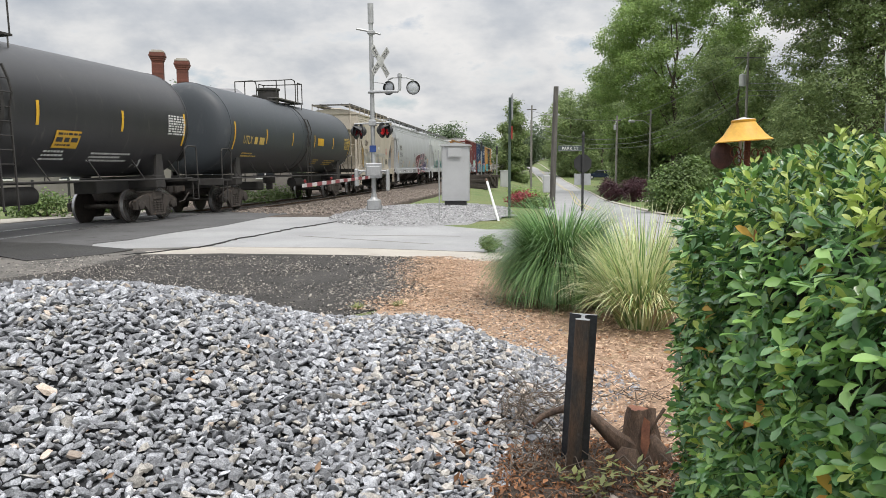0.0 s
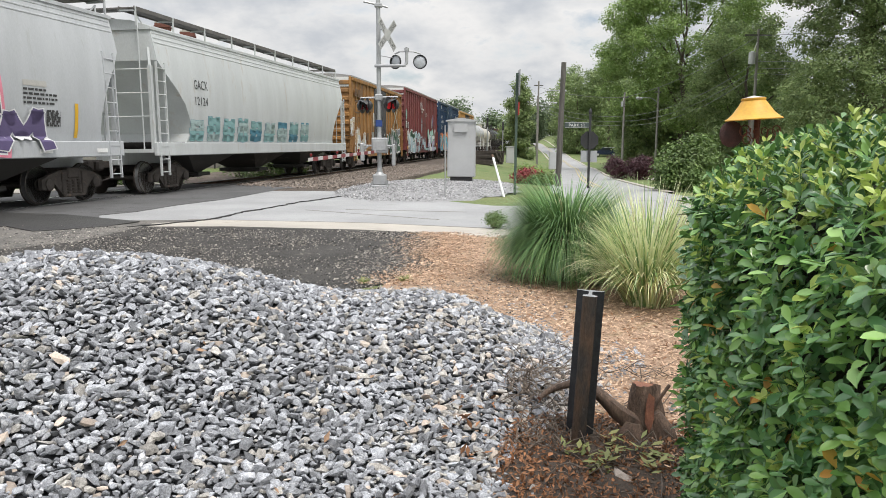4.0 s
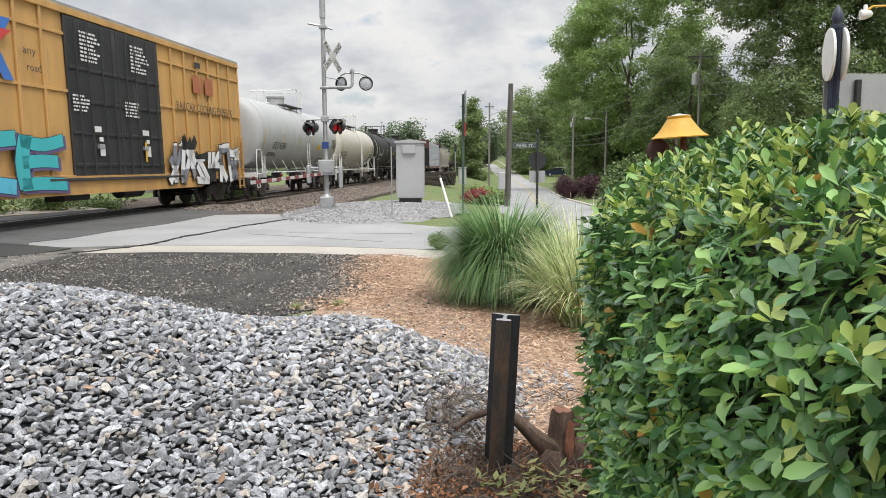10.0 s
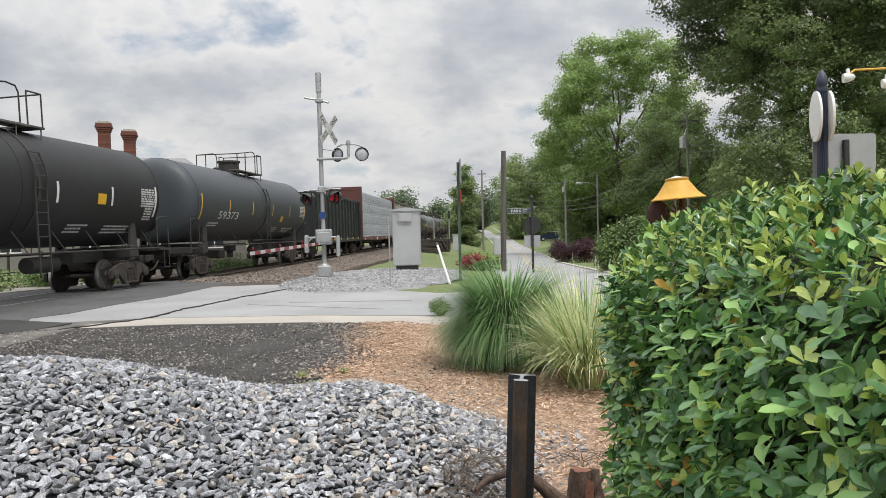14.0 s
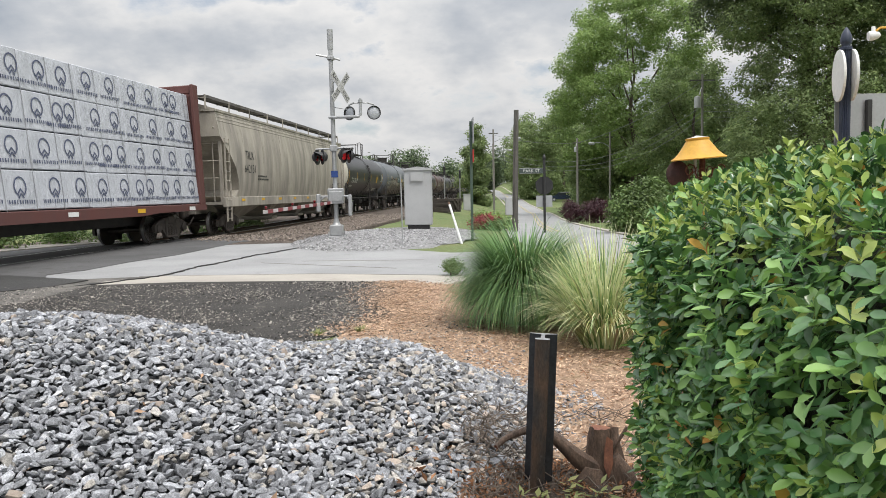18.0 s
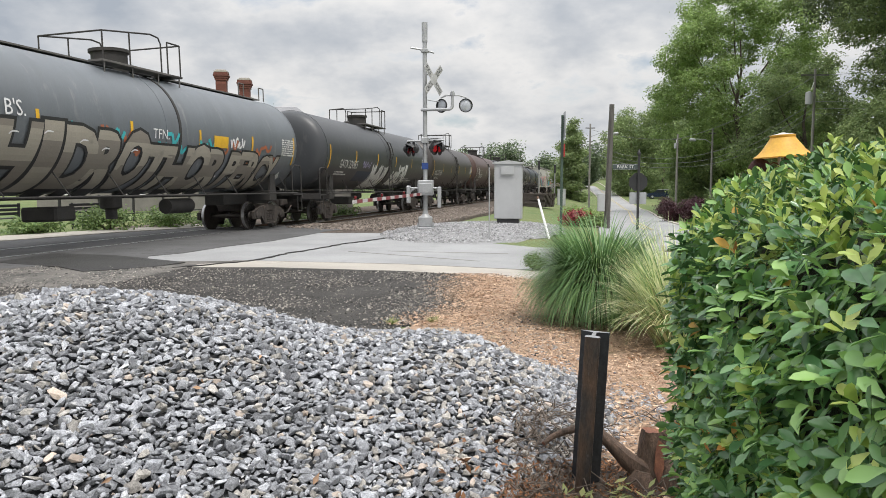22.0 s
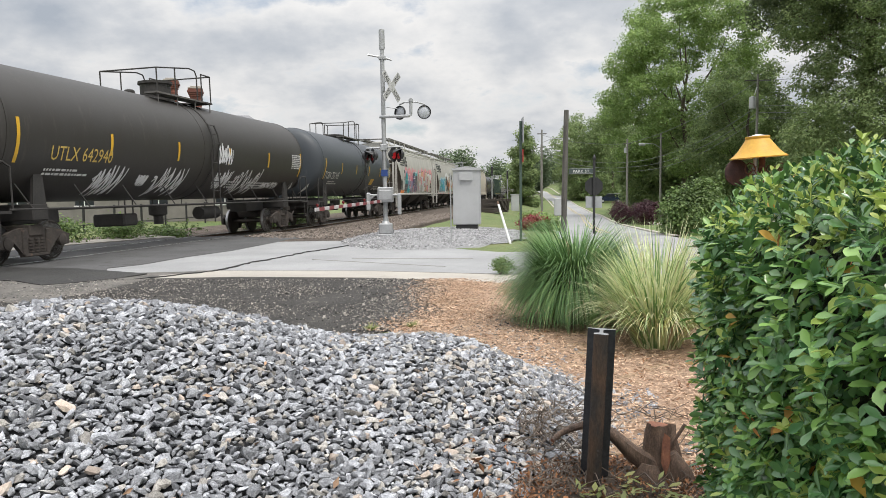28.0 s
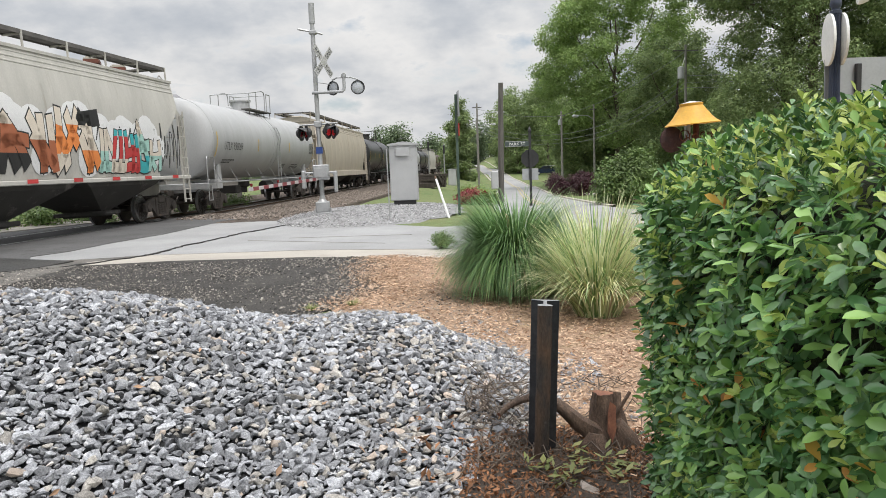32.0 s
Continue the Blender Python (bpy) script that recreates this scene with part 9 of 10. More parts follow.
# short arm near the top
part("top_bracket", Shape().pipe([(0.28, 0.0, 5.95), (0.0, 0, 6.03), (-0.5, -0.1, 6.11)], 0.035, 8).box(-0.15, 0.09, -0.12, 0.12, 5.95, 6.07, 0.02), M_STEEL, sig)
M_XBUCK = surf("weathered_white_sheeting", (0.46, 0.46, 0.45), (0.38, 0.38, 0.37), 3.0, 0.6, 0, 0.1, 30, 0.15)
cross = Matrix.Translation((0.28, -0.14, 5.07)) @ Matrix.Rotation(radians(58), 4, "Z")
for a in (45, -45):
    bl = Shape().box(-0.61, 0.61, -0.006, 0.006, -0.115, 0.115, 0.004)
    ob = part("crossbuck_blade", bl, M_XBUCK, sig, "white crossbuck blade", at=cross @ Matrix.Translation((0, 0.014 * (a > 0), 0)) @ Matrix.Rotation(radians(a), 4, "Y"))
    for text_, x_, w_ in ((("RAIL", -0.55, 0.38), ("ROAD", 0.18, 0.38)) if a > 0 else (("CROS", -0.55, 0.38), ("SING", 0.18, 0.38))):
        tx = letters(text_, 0.22)
        far_ = max(q[0] for q in tx.v)
        tx.v = [(x_ + q[0] * w_ / far_, -0.009, q[2] - 0.078) for q in tx.v]
        part("blade_lettering", tx, M_BLACK, ob)
part("crossbuck_bracket", Shape().pipe([(-0.02, 0, 5.24), (0.26, -0.12, 5.24)], 0.02).pipe([(-0.02, 0, 4.9), (0.26, -0.12, 4.9)], 0.02), M_STEEL, sig)


def flasher(m, name, lens, hood=True, back=False):
    disc = Shape().lathe((0, 0.0, 0), (0, -1, 0), [(0, 0.255), (0.012, 0.255), (0.014, 0.24)], 28)
    d = part(name, disc, M_BLACK, sig, "black round background", 40, at=m)
    if back:
        part("lens", Shape().lathe((0, -0.014, 0), (0, -1, 0), [(0, 0.235), (0.006, 0.232), (0.04, 0.15), (0.05, 0.02)], 28), M_GLASS, d, "pale lens cover", 40)
        part("rim", Shape().lathe((0, -0.012, 0), (0, -1, 0), [(0, 0.265), (0.07, 0.265), (0.07, 0.245), (0.0, 0.245)], 28), M_BLACK, d, "", 40)
    else:
        part("lens", Shape().lathe((0, -0.014, 0), (0, -1, 0), [(0, 0.15), (0.012, 0.145), (0.03, 0.09), (0.036, 0.01)], 24), lens, d, "red lens", 40)
        hv = Shape()
        n = 15
        for k in range(n + 1):
            a0 = radians(-25 + 230 * k / n)
            l0 = 0.30 * max(math.sin(a0), 0.18)
            c0, s0 = math.cos(a0), math.sin(a0)
            hv.v += [(0.165 * c0, -0.01, 0.165 * s0), (0.165 * c0, -0.01 - l0, 0.165 * s0), (0.159 * c0, -0.01 - l0, 0.159 * s0), (0.159 * c0, -0.01, 0.159 * s0)]
        for k in range(n):
            b0 = 4 * k
            for i_, j_ in ((0, 1), (1, 2), (2, 3)):
                hv.f.append((b0 + i_, b0 + j_, b0 + 4 + j_, b0 + 4 + i_)), hv.m.append(0)
        part("hood", hv, M_BLACK, d, "", 60)
    part("lamp_case", Shape().lathe((0, 0.0, 0), (0, 1, 0), [(0, 0.16), (0.10, 0.15), (0.16, 0.08), (0.17, 0.02)], 18), M_STEEL if back else M_BLACK, d, "", 40)
    return d


T = Matrix.Translation
RZ = lambda a: Matrix.Rotation(radians(a), 4, "Z")
flasher(T((-0.58, 0.05, 2.80)) @ RZ(72), "flasher", M_LENSOFF)
flasher(T((-0.38, -0.12, 2.80)) @ RZ(-68), "flasher", M_LENSOFF)
flasher(T((0.30, -0.12, 2.84)) @ RZ(66), "flasher", M_LENS)
flasher(T((0.48, 0.02, 2.84)) @ RZ(-66), "flasher", M_LENS)
part("lamp_crossarm", Shape().pipe([(-0.62, 0, 3.05), (0.62, 0, 3.10)], 0.03, 8).box(-0.14, 0.10, -0.11, 0.11, 2.98, 3.18, 0.02), M_STEEL, sig)
part("side_arm", Shape().cyl((-0.14, -0.08, 4.08), (0.84, -0.30, 4.08), 0.05, None, 12).pipe([(0.80, -0.30, 4.08), (0.88, -0.30, 4.10), (0.91, -0.30, 4.19), (0.91, -0.30, 4.60)], 0.052, 12).pipe([(0.52, -0.16, 4.46), (0.70, -0.24, 4.53), (1.12, -0.24, 4.53), (1.36, -0.14, 4.47)], 0.026, 8)
     .cyl((0.91, -0.30, 4.54), (0.91, -0.30, 4.62), 0.075, None, 12).cyl((0.91, -0.30, 4.62), (0.91, -0.30, 4.66), 0.04, None, 12).pipe([(-0.05, 0, 4.43), (0.45, -0.1, 4.34)], 0.014, 6), M_STEEL, sig, "", 40)
flasher(T((0.56, -0.05, 4.21)) @ RZ(-38) @ Matrix.Scale(0.86, 4), "side_flasher", M_GLASS, False, True)
flasher(T((1.33, -0.05, 4.22)) @ RZ(12) @ Matrix.Scale(0.86, 4), "side_flasher", M_GLASS, False, True)
gm = Shape().box(-0.24, 0.28, -0.32, 0.05, 1.26, 1.76, 0.03).box(-0.20, 0.24, -0.36, -0.30, 1.34, 1.66, 0.015)
part("gate_motor", gm, M_STEEL, sig, "grey gate motor case")
part("counterweight", Shape().pipe([(-0.34, -0.25, 1.5), (-0.52, -0.25, 1.35), (-0.56, -0.25, 1.1)], 0.035, 8).box(-0.60, -0.48, -0.42, -0.05, 1.0, 1.58, 0.03), M_STEEL, sig, "steel counterweight arm")
part("counterweight", Shape().pipe([(0.40, -0.25, 1.5), (0.50, -0.25, 1.3), (0.48, -0.25, 0.95)], 0.035, 8).box(0.43, 0.54, -0.42, -0.05, 0.85, 1.55, 0.03), M_STEEL, sig, "steel counterweight arm")
part("counterweight_shaft", Shape().cyl((-0.56, -0.25, 1.5), (0.50, -0.25, 1.5), 0.032, None, 10), M_STEEL, sig, "", 40)
part("number_plate", Shape().box(-0.12, 0.10, -0.10, -0.085, 2.12, 2.34, 0.004), M_BLUE, sig, "small blue notice plate")
# the gate arm, lowered along the line
M_ARMW = plain("dull_arm_white", (0.50, 0.47, 0.46), 0.6)
M_ARMR = plain("dull_arm_red", (0.22, 0.045, 0.05), 0.6)
gate = Matrix.Translation((-0.1, -0.3, 1.30)) @ RZ(-HEAD * 180 / math.pi - 90) @ Matrix.Rotation(radians(1.2), 4, "Y")
arm = part("gate_arm", Shape().box(0.0, 6.4, -0.012, 0.012, -0.045, 0.045, 0.005), M_ARMW, sig, "red and white striped gate arm", at=gate)
for k in range(8):
    part("red_stripe", Shape().box(0.25 + 0.78 * k, 0.64 + 0.78 * k, -0.016, 0.016, -0.047, 0.047), M_ARMR, arm)
for k in (2.0, 4.1, 6.2):
    part("arm_lamp", Shape().lathe((k, 0, 0.055), (0, 0, 1), [(0, 0.02), (0.02, 0.02), (0.03, 0.035), (0.08, 0.035), (0.09, 0.01)], 12), M_LENSOFF, arm, "small red gate lamp", 40)

# ---- signal cabinet ----
cab = thing("signal_cabinet", pose(0.50, 30.0, 0.17, 0, 0, -4), "tall grey sheet-metal signal cabinet on gravel", "cabinet")
part("body", Shape().box(-0.53, 0.53, -0.40, 0.40, 0.10, 2.22, 0.015), M_ALU, cab)
part("roof", Shape().side([(-0.60, 2.20), (0.60, 2.20), (0.60, 2.25), (0.0, 2.34), (-0.60, 2.25)], -0.47, 0.47), M_ALU, cab)
part("vent_hood", Shape().side([(-0.27, 1.80), (0.22, 1.80), (0.22, 2.12), (-0.27, 2.12)], -0.50, -0.40), M_ALU, cab, "square vent hood")
part("door_seam", Shape().box(-0.50, -0.488, -0.403, -0.40, 0.14, 2.18).box(0.488, 0.50, -0.403, -0.40, 0.14, 2.18).box(-0.50, 0.50, -0.403, -0.40, 0.13, 0.142), M_STEEL, cab)
part("plinth", Shape().box(-0.42, 0.42, -0.34, 0.34, -0.10, 0.10, 0.01), M_BLACK, cab, "dark plinth")
part("door_hinge", Shape().cyl((0.535, -0.36, 0.4), (0.535, -0.36, 1.95), 0.016, None, 6), M_STEEL, cab)
rod = thing("ground_rod", pose(-0.10, 21.9, 0.0), "thin grey steel rod beside the street", "marker post")
part("rod", Shape().cyl((0, 0, -0.05), (-0.02, 0, 2.05), 0.018, None, 8), M_STEEL, rod)
mk = thing("pipeline_marker", pose(1.66, 22.9, 0.0), "leaning white plastic marker post with a dark cap", "marker post")
part("post", Shape().cyl((0, 0, -0.05), (-0.30, 0.9, 1.12), 0.036, None, 12), M_WHITE, mk, "", 40)
part("cap", Shape().cyl((-0.30, 0.9, 1.12), (-0.325, 0.97, 1.20), 0.038, None, 12), M_RAIL, mk, "", 40)

# ---- posts and signs by the street ----


def round_post(name, x, y, top, r, mat, label, cat, lean_=(0, 0), r2=None, low=-0.3):
    th = thing(name, pose(x, y, float(land(x, y))), label, cat)
    z = top - float(land(x, y))
    part("shaft", Shape().cyl((0, 0, low), (lean_[0], lean_[1], z), r, r2 or r * 0.8, 10), mat, th, "", 40)
    return th


sp = thing("sign_post", pose(2.12, 24.6, 0), "dark green channel sign post with signs seen edge-on", "sign")
part("post", Shape().box(-0.04, 0.04, -0.03, 0.03, -0.2, 3.75, 0.005), M_GREENP, sp)
part("sign_plate", Shape().box(0.05, 0.075, -0.33, 0.33, 3.05, 3.85, 0.004), M_SIGNB, sp, "aluminium sign seen edge-on")
part("sign_plate", Shape().box(0.05, 0.07, -0.2, 0.2, 2.45, 2.85, 0.004), M_RED, sp, "red and white sign seen edge-on")
wp = round_post("utility_stub", 4.72, 33.3, 4.98, 0.135, M_WOODP, "dark weathered timber post with a meter box", "pole", (0.12, 0))
part("meter_box", Shape().box(-0.42, -0.12, -0.22, -0.05, 0.75, 1.5, 0.02), M_ALU, wp, "grey meter box")
part("conduit", Shape().cyl((-0.12, -0.08, 0.0), (0.0, -0.08, 4.6), 0.02, None, 8), M_WOODP, wp)
st = thing("street_sign", pose(5.62, 31.0, float(land(5.62, 31.0))), "dark post with street name blade and stop sign back", "street sign")
part("post", Shape().box(-0.045, 0.045, -0.045, 0.045, -0.3, 2.95, 0.008), M_BLACK, st)
part("finial", Shape().lathe((0, 0, 2.95), (0, 0, 1), [(0, 0.04), (0.05, 0.07), (0.12, 0.075), (0.18, 0.045), (0.26, 0.01)], 14), M_BLACK, st, "", 40)
nb = part("name_blade", Shape().box(-1.02, -0.04, -0.012, 0.012, 2.42, 2.64, 0.004), M_SIGNG, st, "dark street name blade")
tx = letters("PARK ST.", 0.17, 1.05)
tx.v = [(p[0] - 0.86, -0.016, p[2] + 2.47) for p in tx.v]
part("lettering", tx, M_MARK, nb)
part("blade_border", Shape().box(-1.01, -0.05, -0.0145, -0.0125, 2.428, 2.436).box(-1.01, -0.05, -0.0145, -0.0125, 2.624, 2.632), M_MARK, nb)
octo = [(0.38 * math.cos(radians(22.5 + 45 * k)) + 0.0, 1.93 + 0.38 * math.sin(radians(22.5 + 45 * k))) for k in range(8)]
part("stop_plate", Shape().side(octo, 0.05, 0.06), M_BLACK, st, "dark back of an octagonal stop sign")
part("lower_plate", Shape().box(-0.33, 0.33, 0.05, 0.06, 1.06, 1.52, 0.004), M_SIGNB, st, "grey back of a rectangular sign")

# utility poles along the street, with wires
poles = []


def utility(x, y, top, label, lamp=0, transformer=False, arm_=1.0):
    th = round_post("utility_pole", x, y, top, 0.125, M_POLE, label, "utility pole", (0, 0), 0.085)
    z = top - float(land(x, y))
    part("crossarm", Shape().box(-arm_, arm_, -0.05, 0.05, z - 0.5, z - 0.4, 0.01), M_WOODP, th)
    if lamp:
        part("lamp_arm", Shape().pipe([(0, 0, z - 1.4), (lamp * 1.0, 0, z - 1.0), (lamp * 2.4, 0, z - 0.95)], 0.035, 6), M_STEEL, th)
        part("lamp_head", Shape().lathe((lamp * 2.4, 0, z - 1.05), (lamp, 0, 0.05), [(0, 0.06), (0.1, 0.13), (0.5, 0.15), (0.62, 0.05)], 12), M_ALU, th, "pale street lamp head", 40)
    if transformer:
        part("transformer", Shape().lathe((-0.42 * transformer, -0.1, z - 2.6 * transformer), (0, 0, 1), [(q * transformer, w * transformer) for q, w in ((0, 0.25), (0.85, 0.25), (0.9, 0.15), (0.95, 0.05))], 16), M_ALU, th, "grey transformer can", 40)
        part("fuse", Shape().cyl((-0.3 * transformer, -0.1, z - 1.6 * transformer), (-0.1, -0.1, z - 1.0 * transformer), 0.03, None, 8), M_WHITE, th)
    poles.append((x, y, top))
    return th


utility(23.4, 60, 10.3, "timber utility pole with a transformer", 0, True)
utility(16.15, 72, 6.3, "timber utility pole with a transformer", 0, 0.5, 0.35)
utility(19.25, 72, 6.8, "timber utility pole with a street lamp", -0.6, False, 0.35)
utility(9.6, 84, 8.2, "timber utility pole beside the street", 1, False, 0.5)
utility(13.6, 120, 8.8, "timber utility pole beside the street", 1, False, 0.5)
utility(17.0, 165, 10.5, "far timber utility pole", 1, False, 0.5)
utility(52.0, 40, 11.5, "tall brown timber utility pole", 0, False)
wire = Shape()


def hang(p, q, sag, r=0.018):
    n = 9
    pts_ = []
    for k in range(n + 1):
        u = k / n
        pts_.append((p[0] + (q[0] - p[0]) * u, p[1] + (q[1] - p[1]) * u, p[2] + (q[2] - p[2]) * u - sag * 4 * u * (1 - u)))
    wire.pipe(pts_, r, 4)


for dz, sag in ((-0.5, 0.6), (-2.4, 0.9), (-2.9, 1.0), (-3.3, 1.1)):
    hang((23.4, 60, 10.3 + dz), (16.15, 72, 6.3 + dz * 0.9), sag)
    hang((16.15, 72, 6.3 + dz * 0.9), (9.6, 84, 8.0 + dz * 0.8), sag * 0.6)
    hang((23.4, 60, 10.3 + dz), (52.0, 40, 11.5 + dz), sag)
for dz in (-0.5, -1.8, -2.3):
    hang((9.6, 84, 8.2 + dz), (13.6, 120, 8.8 + dz), 0.6)
    hang((13.6, 120, 8.8 + dz), (17.0, 165, 10.5 + dz), 0.6)
tagged(part("overhead_wires", wire, surf("aluminium_wire", (0.30, 0.31, 0.31), (0.24, 0.25, 0.25), 3, 0.6)), "sagging dark overhead wires between utility poles", "wires", kind="stuff")

# ---- the rail stub post, stump and branch ----
rp = thing("rail_stub_post", pose(0.668, 3.80, -0.02, 0.0, 2.6, -12), "length of rusty rail set upright as a post", "post")
sec = [(-0.070, -0.085), (0.070, -0.085), (0.070, -0.072), (0.018, -0.055), (0.009, -0.045), (0.009, 0.030), (0.016, 0.040), (0.035, 0.050), (0.036, 0.078), (0.028, 0.086), (-0.028, 0.086), (-0.036, 0.078), (-0.035, 0.050), (-0.016, 0.040), (-0.009, 0.030), (-0.009, -0.045), (-0.018, -0.055), (-0.070, -0.072)]
sec = [(x, -y) for x, y in sec]
n = len(sec)
ps = Shape()
zs = [-0.3, 0.0, 0.28, 0.55, 0.83]
ps.add([(x, y, z) for z in zs for x, y in sec], [(i * n + k, i * n + (k + 1) % n, (i + 1) * n + (k + 1) % n, (i + 1) * n + k) for i in range(4) for k in range(n)])
ps.m = [1 if k in (0, 1, 2, 3, 4, 5, 13, 14, 15, 16, 17) else 0 for i in range(4) for k in range(n)]
part("rail", ps, [M_POSTRUST, M_POSTDARK], rp)
part("sawn_end", Shape().add([(x, y, 0.8305) for x, y in sec], [(3, 4, 5, 14, 15, 16), (5, 6, 13, 14), (6, 7, 8, 9, 10, 11, 12, 13), (0, 1, 2, 3, 16, 17)]), surf("bright_cut_steel", (0.40, 0.41, 0.42), (0.28, 0.28, 0.28), 20, 0.45, 0.6, 0.2, 60, 0.3), rp, "pale sawn steel end")

stump = thing("tree_stump", pose(1.02, 3.93, 0), "low sawn tree stump with reddish cut wood and a trailing branch", "stump")


def limb_mesh(pts_, radii, seg, rg, lump=0.08):
    s = Shape()
    rings = []
    for i, (p, r) in enumerate(zip(pts_, radii)):
        p = Vector(p)
        d = (Vector(pts_[min(i + 1, len(pts_) - 1)]) - Vector(pts_[max(i - 1, 0)])).normalized()
        a = d.cross(Vector((0.2, 1, 0.1))).normalized()
        b = d.cross(a)
        ring = []
        for k in range(seg):
            t = k * math.tau / seg
            q = r * (1 + rg.uniform(-lump, lump) + 0.10 * math.sin(3 * t + i))
            ring.append(len(s.v))
            s.v.append(tuple(p + (a * math.cos(t) + b * math.sin(t)) * q))
        rings.append(ring)
    for r0, r1 in zip(rings, rings[1:]):
        for k in range(seg):
            s.f.append((r0[k], r0[(k + 1) % seg], r1[(k + 1) % seg], r1[k])), s.m.append(0)
    s.f.append(tuple(rings[-1])), s.m.append(1)
    s.f.append(tuple(reversed(rings[0]))), s.m.append(0)
    return s


rg_ = random.Random(17)
part("butt", limb_mesh([(0.02, 0, -0.05), (0.01, 0, 0.06), (0.0, 0, 0.15), (-0.005, 0, 0.24), (0.0, 0, 0.295)], [0.115, 0.088, 0.062, 0.052, 0.048], 18, rg_, 0.2), [M_STUMP, M_CUT], stump, "sawn stump with pale red top", 55)
part("butt", limb_mesh([(0.07, 0.03, 0.02), (0.085, 0.03, 0.14), (0.075, 0.035, 0.22), (0.085, 0.05, 0.28)], [0.075, 0.05, 0.038, 0.03], 14, rg_, 0.2), [M_STUMP, M_CUT], stump, "smaller sawn stem", 55)
part("butt", limb_mesh([(0.12, -0.06, -0.04), (0.10, -0.05, 0.06), (0.06, -0.04, 0.15)], [0.075, 0.066, 0.035], 14, rg_, 0.16), [M_STUMP, M_STUMP], stump, "", 55)
part("butt", limb_mesh([(-0.05, -0.08, -0.05), (-0.06, -0.07, 0.04), (-0.05, -0.06, 0.10)], [0.08, 0.07, 0.04], 14, rg_, 0.16), [M_STUMP, M_STUMP], stump, "", 55)
part("branch", limb_mesh([(-0.02, -0.02, 0.08), (-0.12, 0.0, 0.14), (-0.20, 0.03, 0.21), (-0.27, 0.05, 0.265), (-0.36, 0.06, 0.275), (-0.44, 0.05, 0.255), (-0.50, 0.02, 0.24), (-0.545, -0.02, 0.215)], [0.055, 0.044, 0.034, 0.028, 0.022, 0.017, 0.014, 0.012], 11, rg_), [M_STUMP, M_CUT], stump, "thick grey-brown branch", 55)
part("torn_wood", Shape().add([(0.02, -0.075, 0.27), (0.055, -0.06, 0.24), (0.05, -0.085, 0.13), (0.025, -0.10, 0.05), (0.0, -0.095, 0.12), (0.005, -0.085, 0.21), (0.03, -0.02, 0.16)],
     [(0, 5, 6), (5, 4, 6), (4, 3, 6), (3, 2, 6), (2, 1, 6), (1, 0, 6), (0, 1, 2, 3, 4, 5)]), M_CUT, stump, "red torn wood")
part("shoot", Shape().pipe([(0.05, -0.05, 0.16), (0.085, -0.06, 0.24), (0.13, -0.06, 0.31)], 0.009, 6), M_STUMP, stump)
rock = thing("rock", pose(0.82, 3.38, 0.02), "rounded tan rock among dead leaves", "rock")
v, f = lumps(1, np.zeros((1, 3)), np.array([0.105]), np.random.default_rng(3))
rk = new("boulder", cloud_mesh("boulder", v, f, M_STONET))
rk.parent = rock

# ---- yellow shade on a rusty iron stand, behind the hedge ----
lampx = thing("yard_lamp", pose(2.43, 6.24, 0.045), "faded yellow enamel lamp shade on a rusty iron stand", "lamp")
TIP = Matrix.Translation((0, 0, 1.715)) @ Matrix.Rotation(radians(-4), 4, "Y") @ Matrix.Scale(0.92, 4)
part("shade", Shape().lathe((0, 0, 0), (0, 0, 1), [(0.005, 0.21), (0.0, 0.238), (0.008, 0.240), (0.024, 0.212), (0.06, 0.174), (0.12, 0.130), (0.166, 0.098), (0.172, 0.103), (0.186, 0.103), (0.19, 0.08), (0.194, 0.01)], 36), M_YELLOW, lampx, "wide yellow enamel shade", 50, at=TIP)
part("lid", Shape().lathe((0, 0, 0.172), (0, 0, 1), [(0, 0.092), (0.018, 0.092), (0.024, 0.05), (0.035, 0.01)], 28), M_SIDING, lampx, "pale chipped lid", 40, at=TIP)
part("stand", Shape().cyl((0.03, 0, 0), (0.03, 0, 1.72), 0.024, None, 10), M_RUST, lampx)
part("bulb_holder", Shape().cyl((-0.03, 0, 1.55), (-0.03, 0, 1.73), 0.013, None, 8).cyl((-0.03, 0, 1.60), (-0.03, 0, 1.64), 0.019, None, 10), M_SIGNB, lampx)
part("disc", Shape().lathe((-0.17, 0.02, 1.60), (0.25, -1, 0), [(0, 0.105), (0.012, 0.105), (0.02, 0.09), (0.03, 0.04), (0.04, 0.01)], 30), surf("dark_rust", (0.075, 0.034, 0.03), (0.045, 0.025, 0.024), 9.0, 0.9, 0.1, 0.5, 40, 0.35), lampx, "rusty round iron plate", 40)
for k, (cx_, cz_, r_) in enumerate(((-0.09, 1.62, 0.05), (-0.055, 1.56, 0.045), (0.0, 1.61, 0.05), (0.075, 1.62, 0.045), (0.12, 1.60, 0.05), (0.17, 1.63, 0.04))):
    part("scroll", limb_mesh([(cx_ + r_ * (1 - 0.07 * j) * math.cos(radians(45 * j + 70 * k)), -0.05 + 0.02 * (k % 2), cz_ + 1.25 * r_ * (1 - 0.07 * j) * math.sin(radians(45 * j + 70 * k))) for j in range(10)], [0.005] * 10, 5, rg_, 0.0), [M_RUST, M_RUST], lampx)

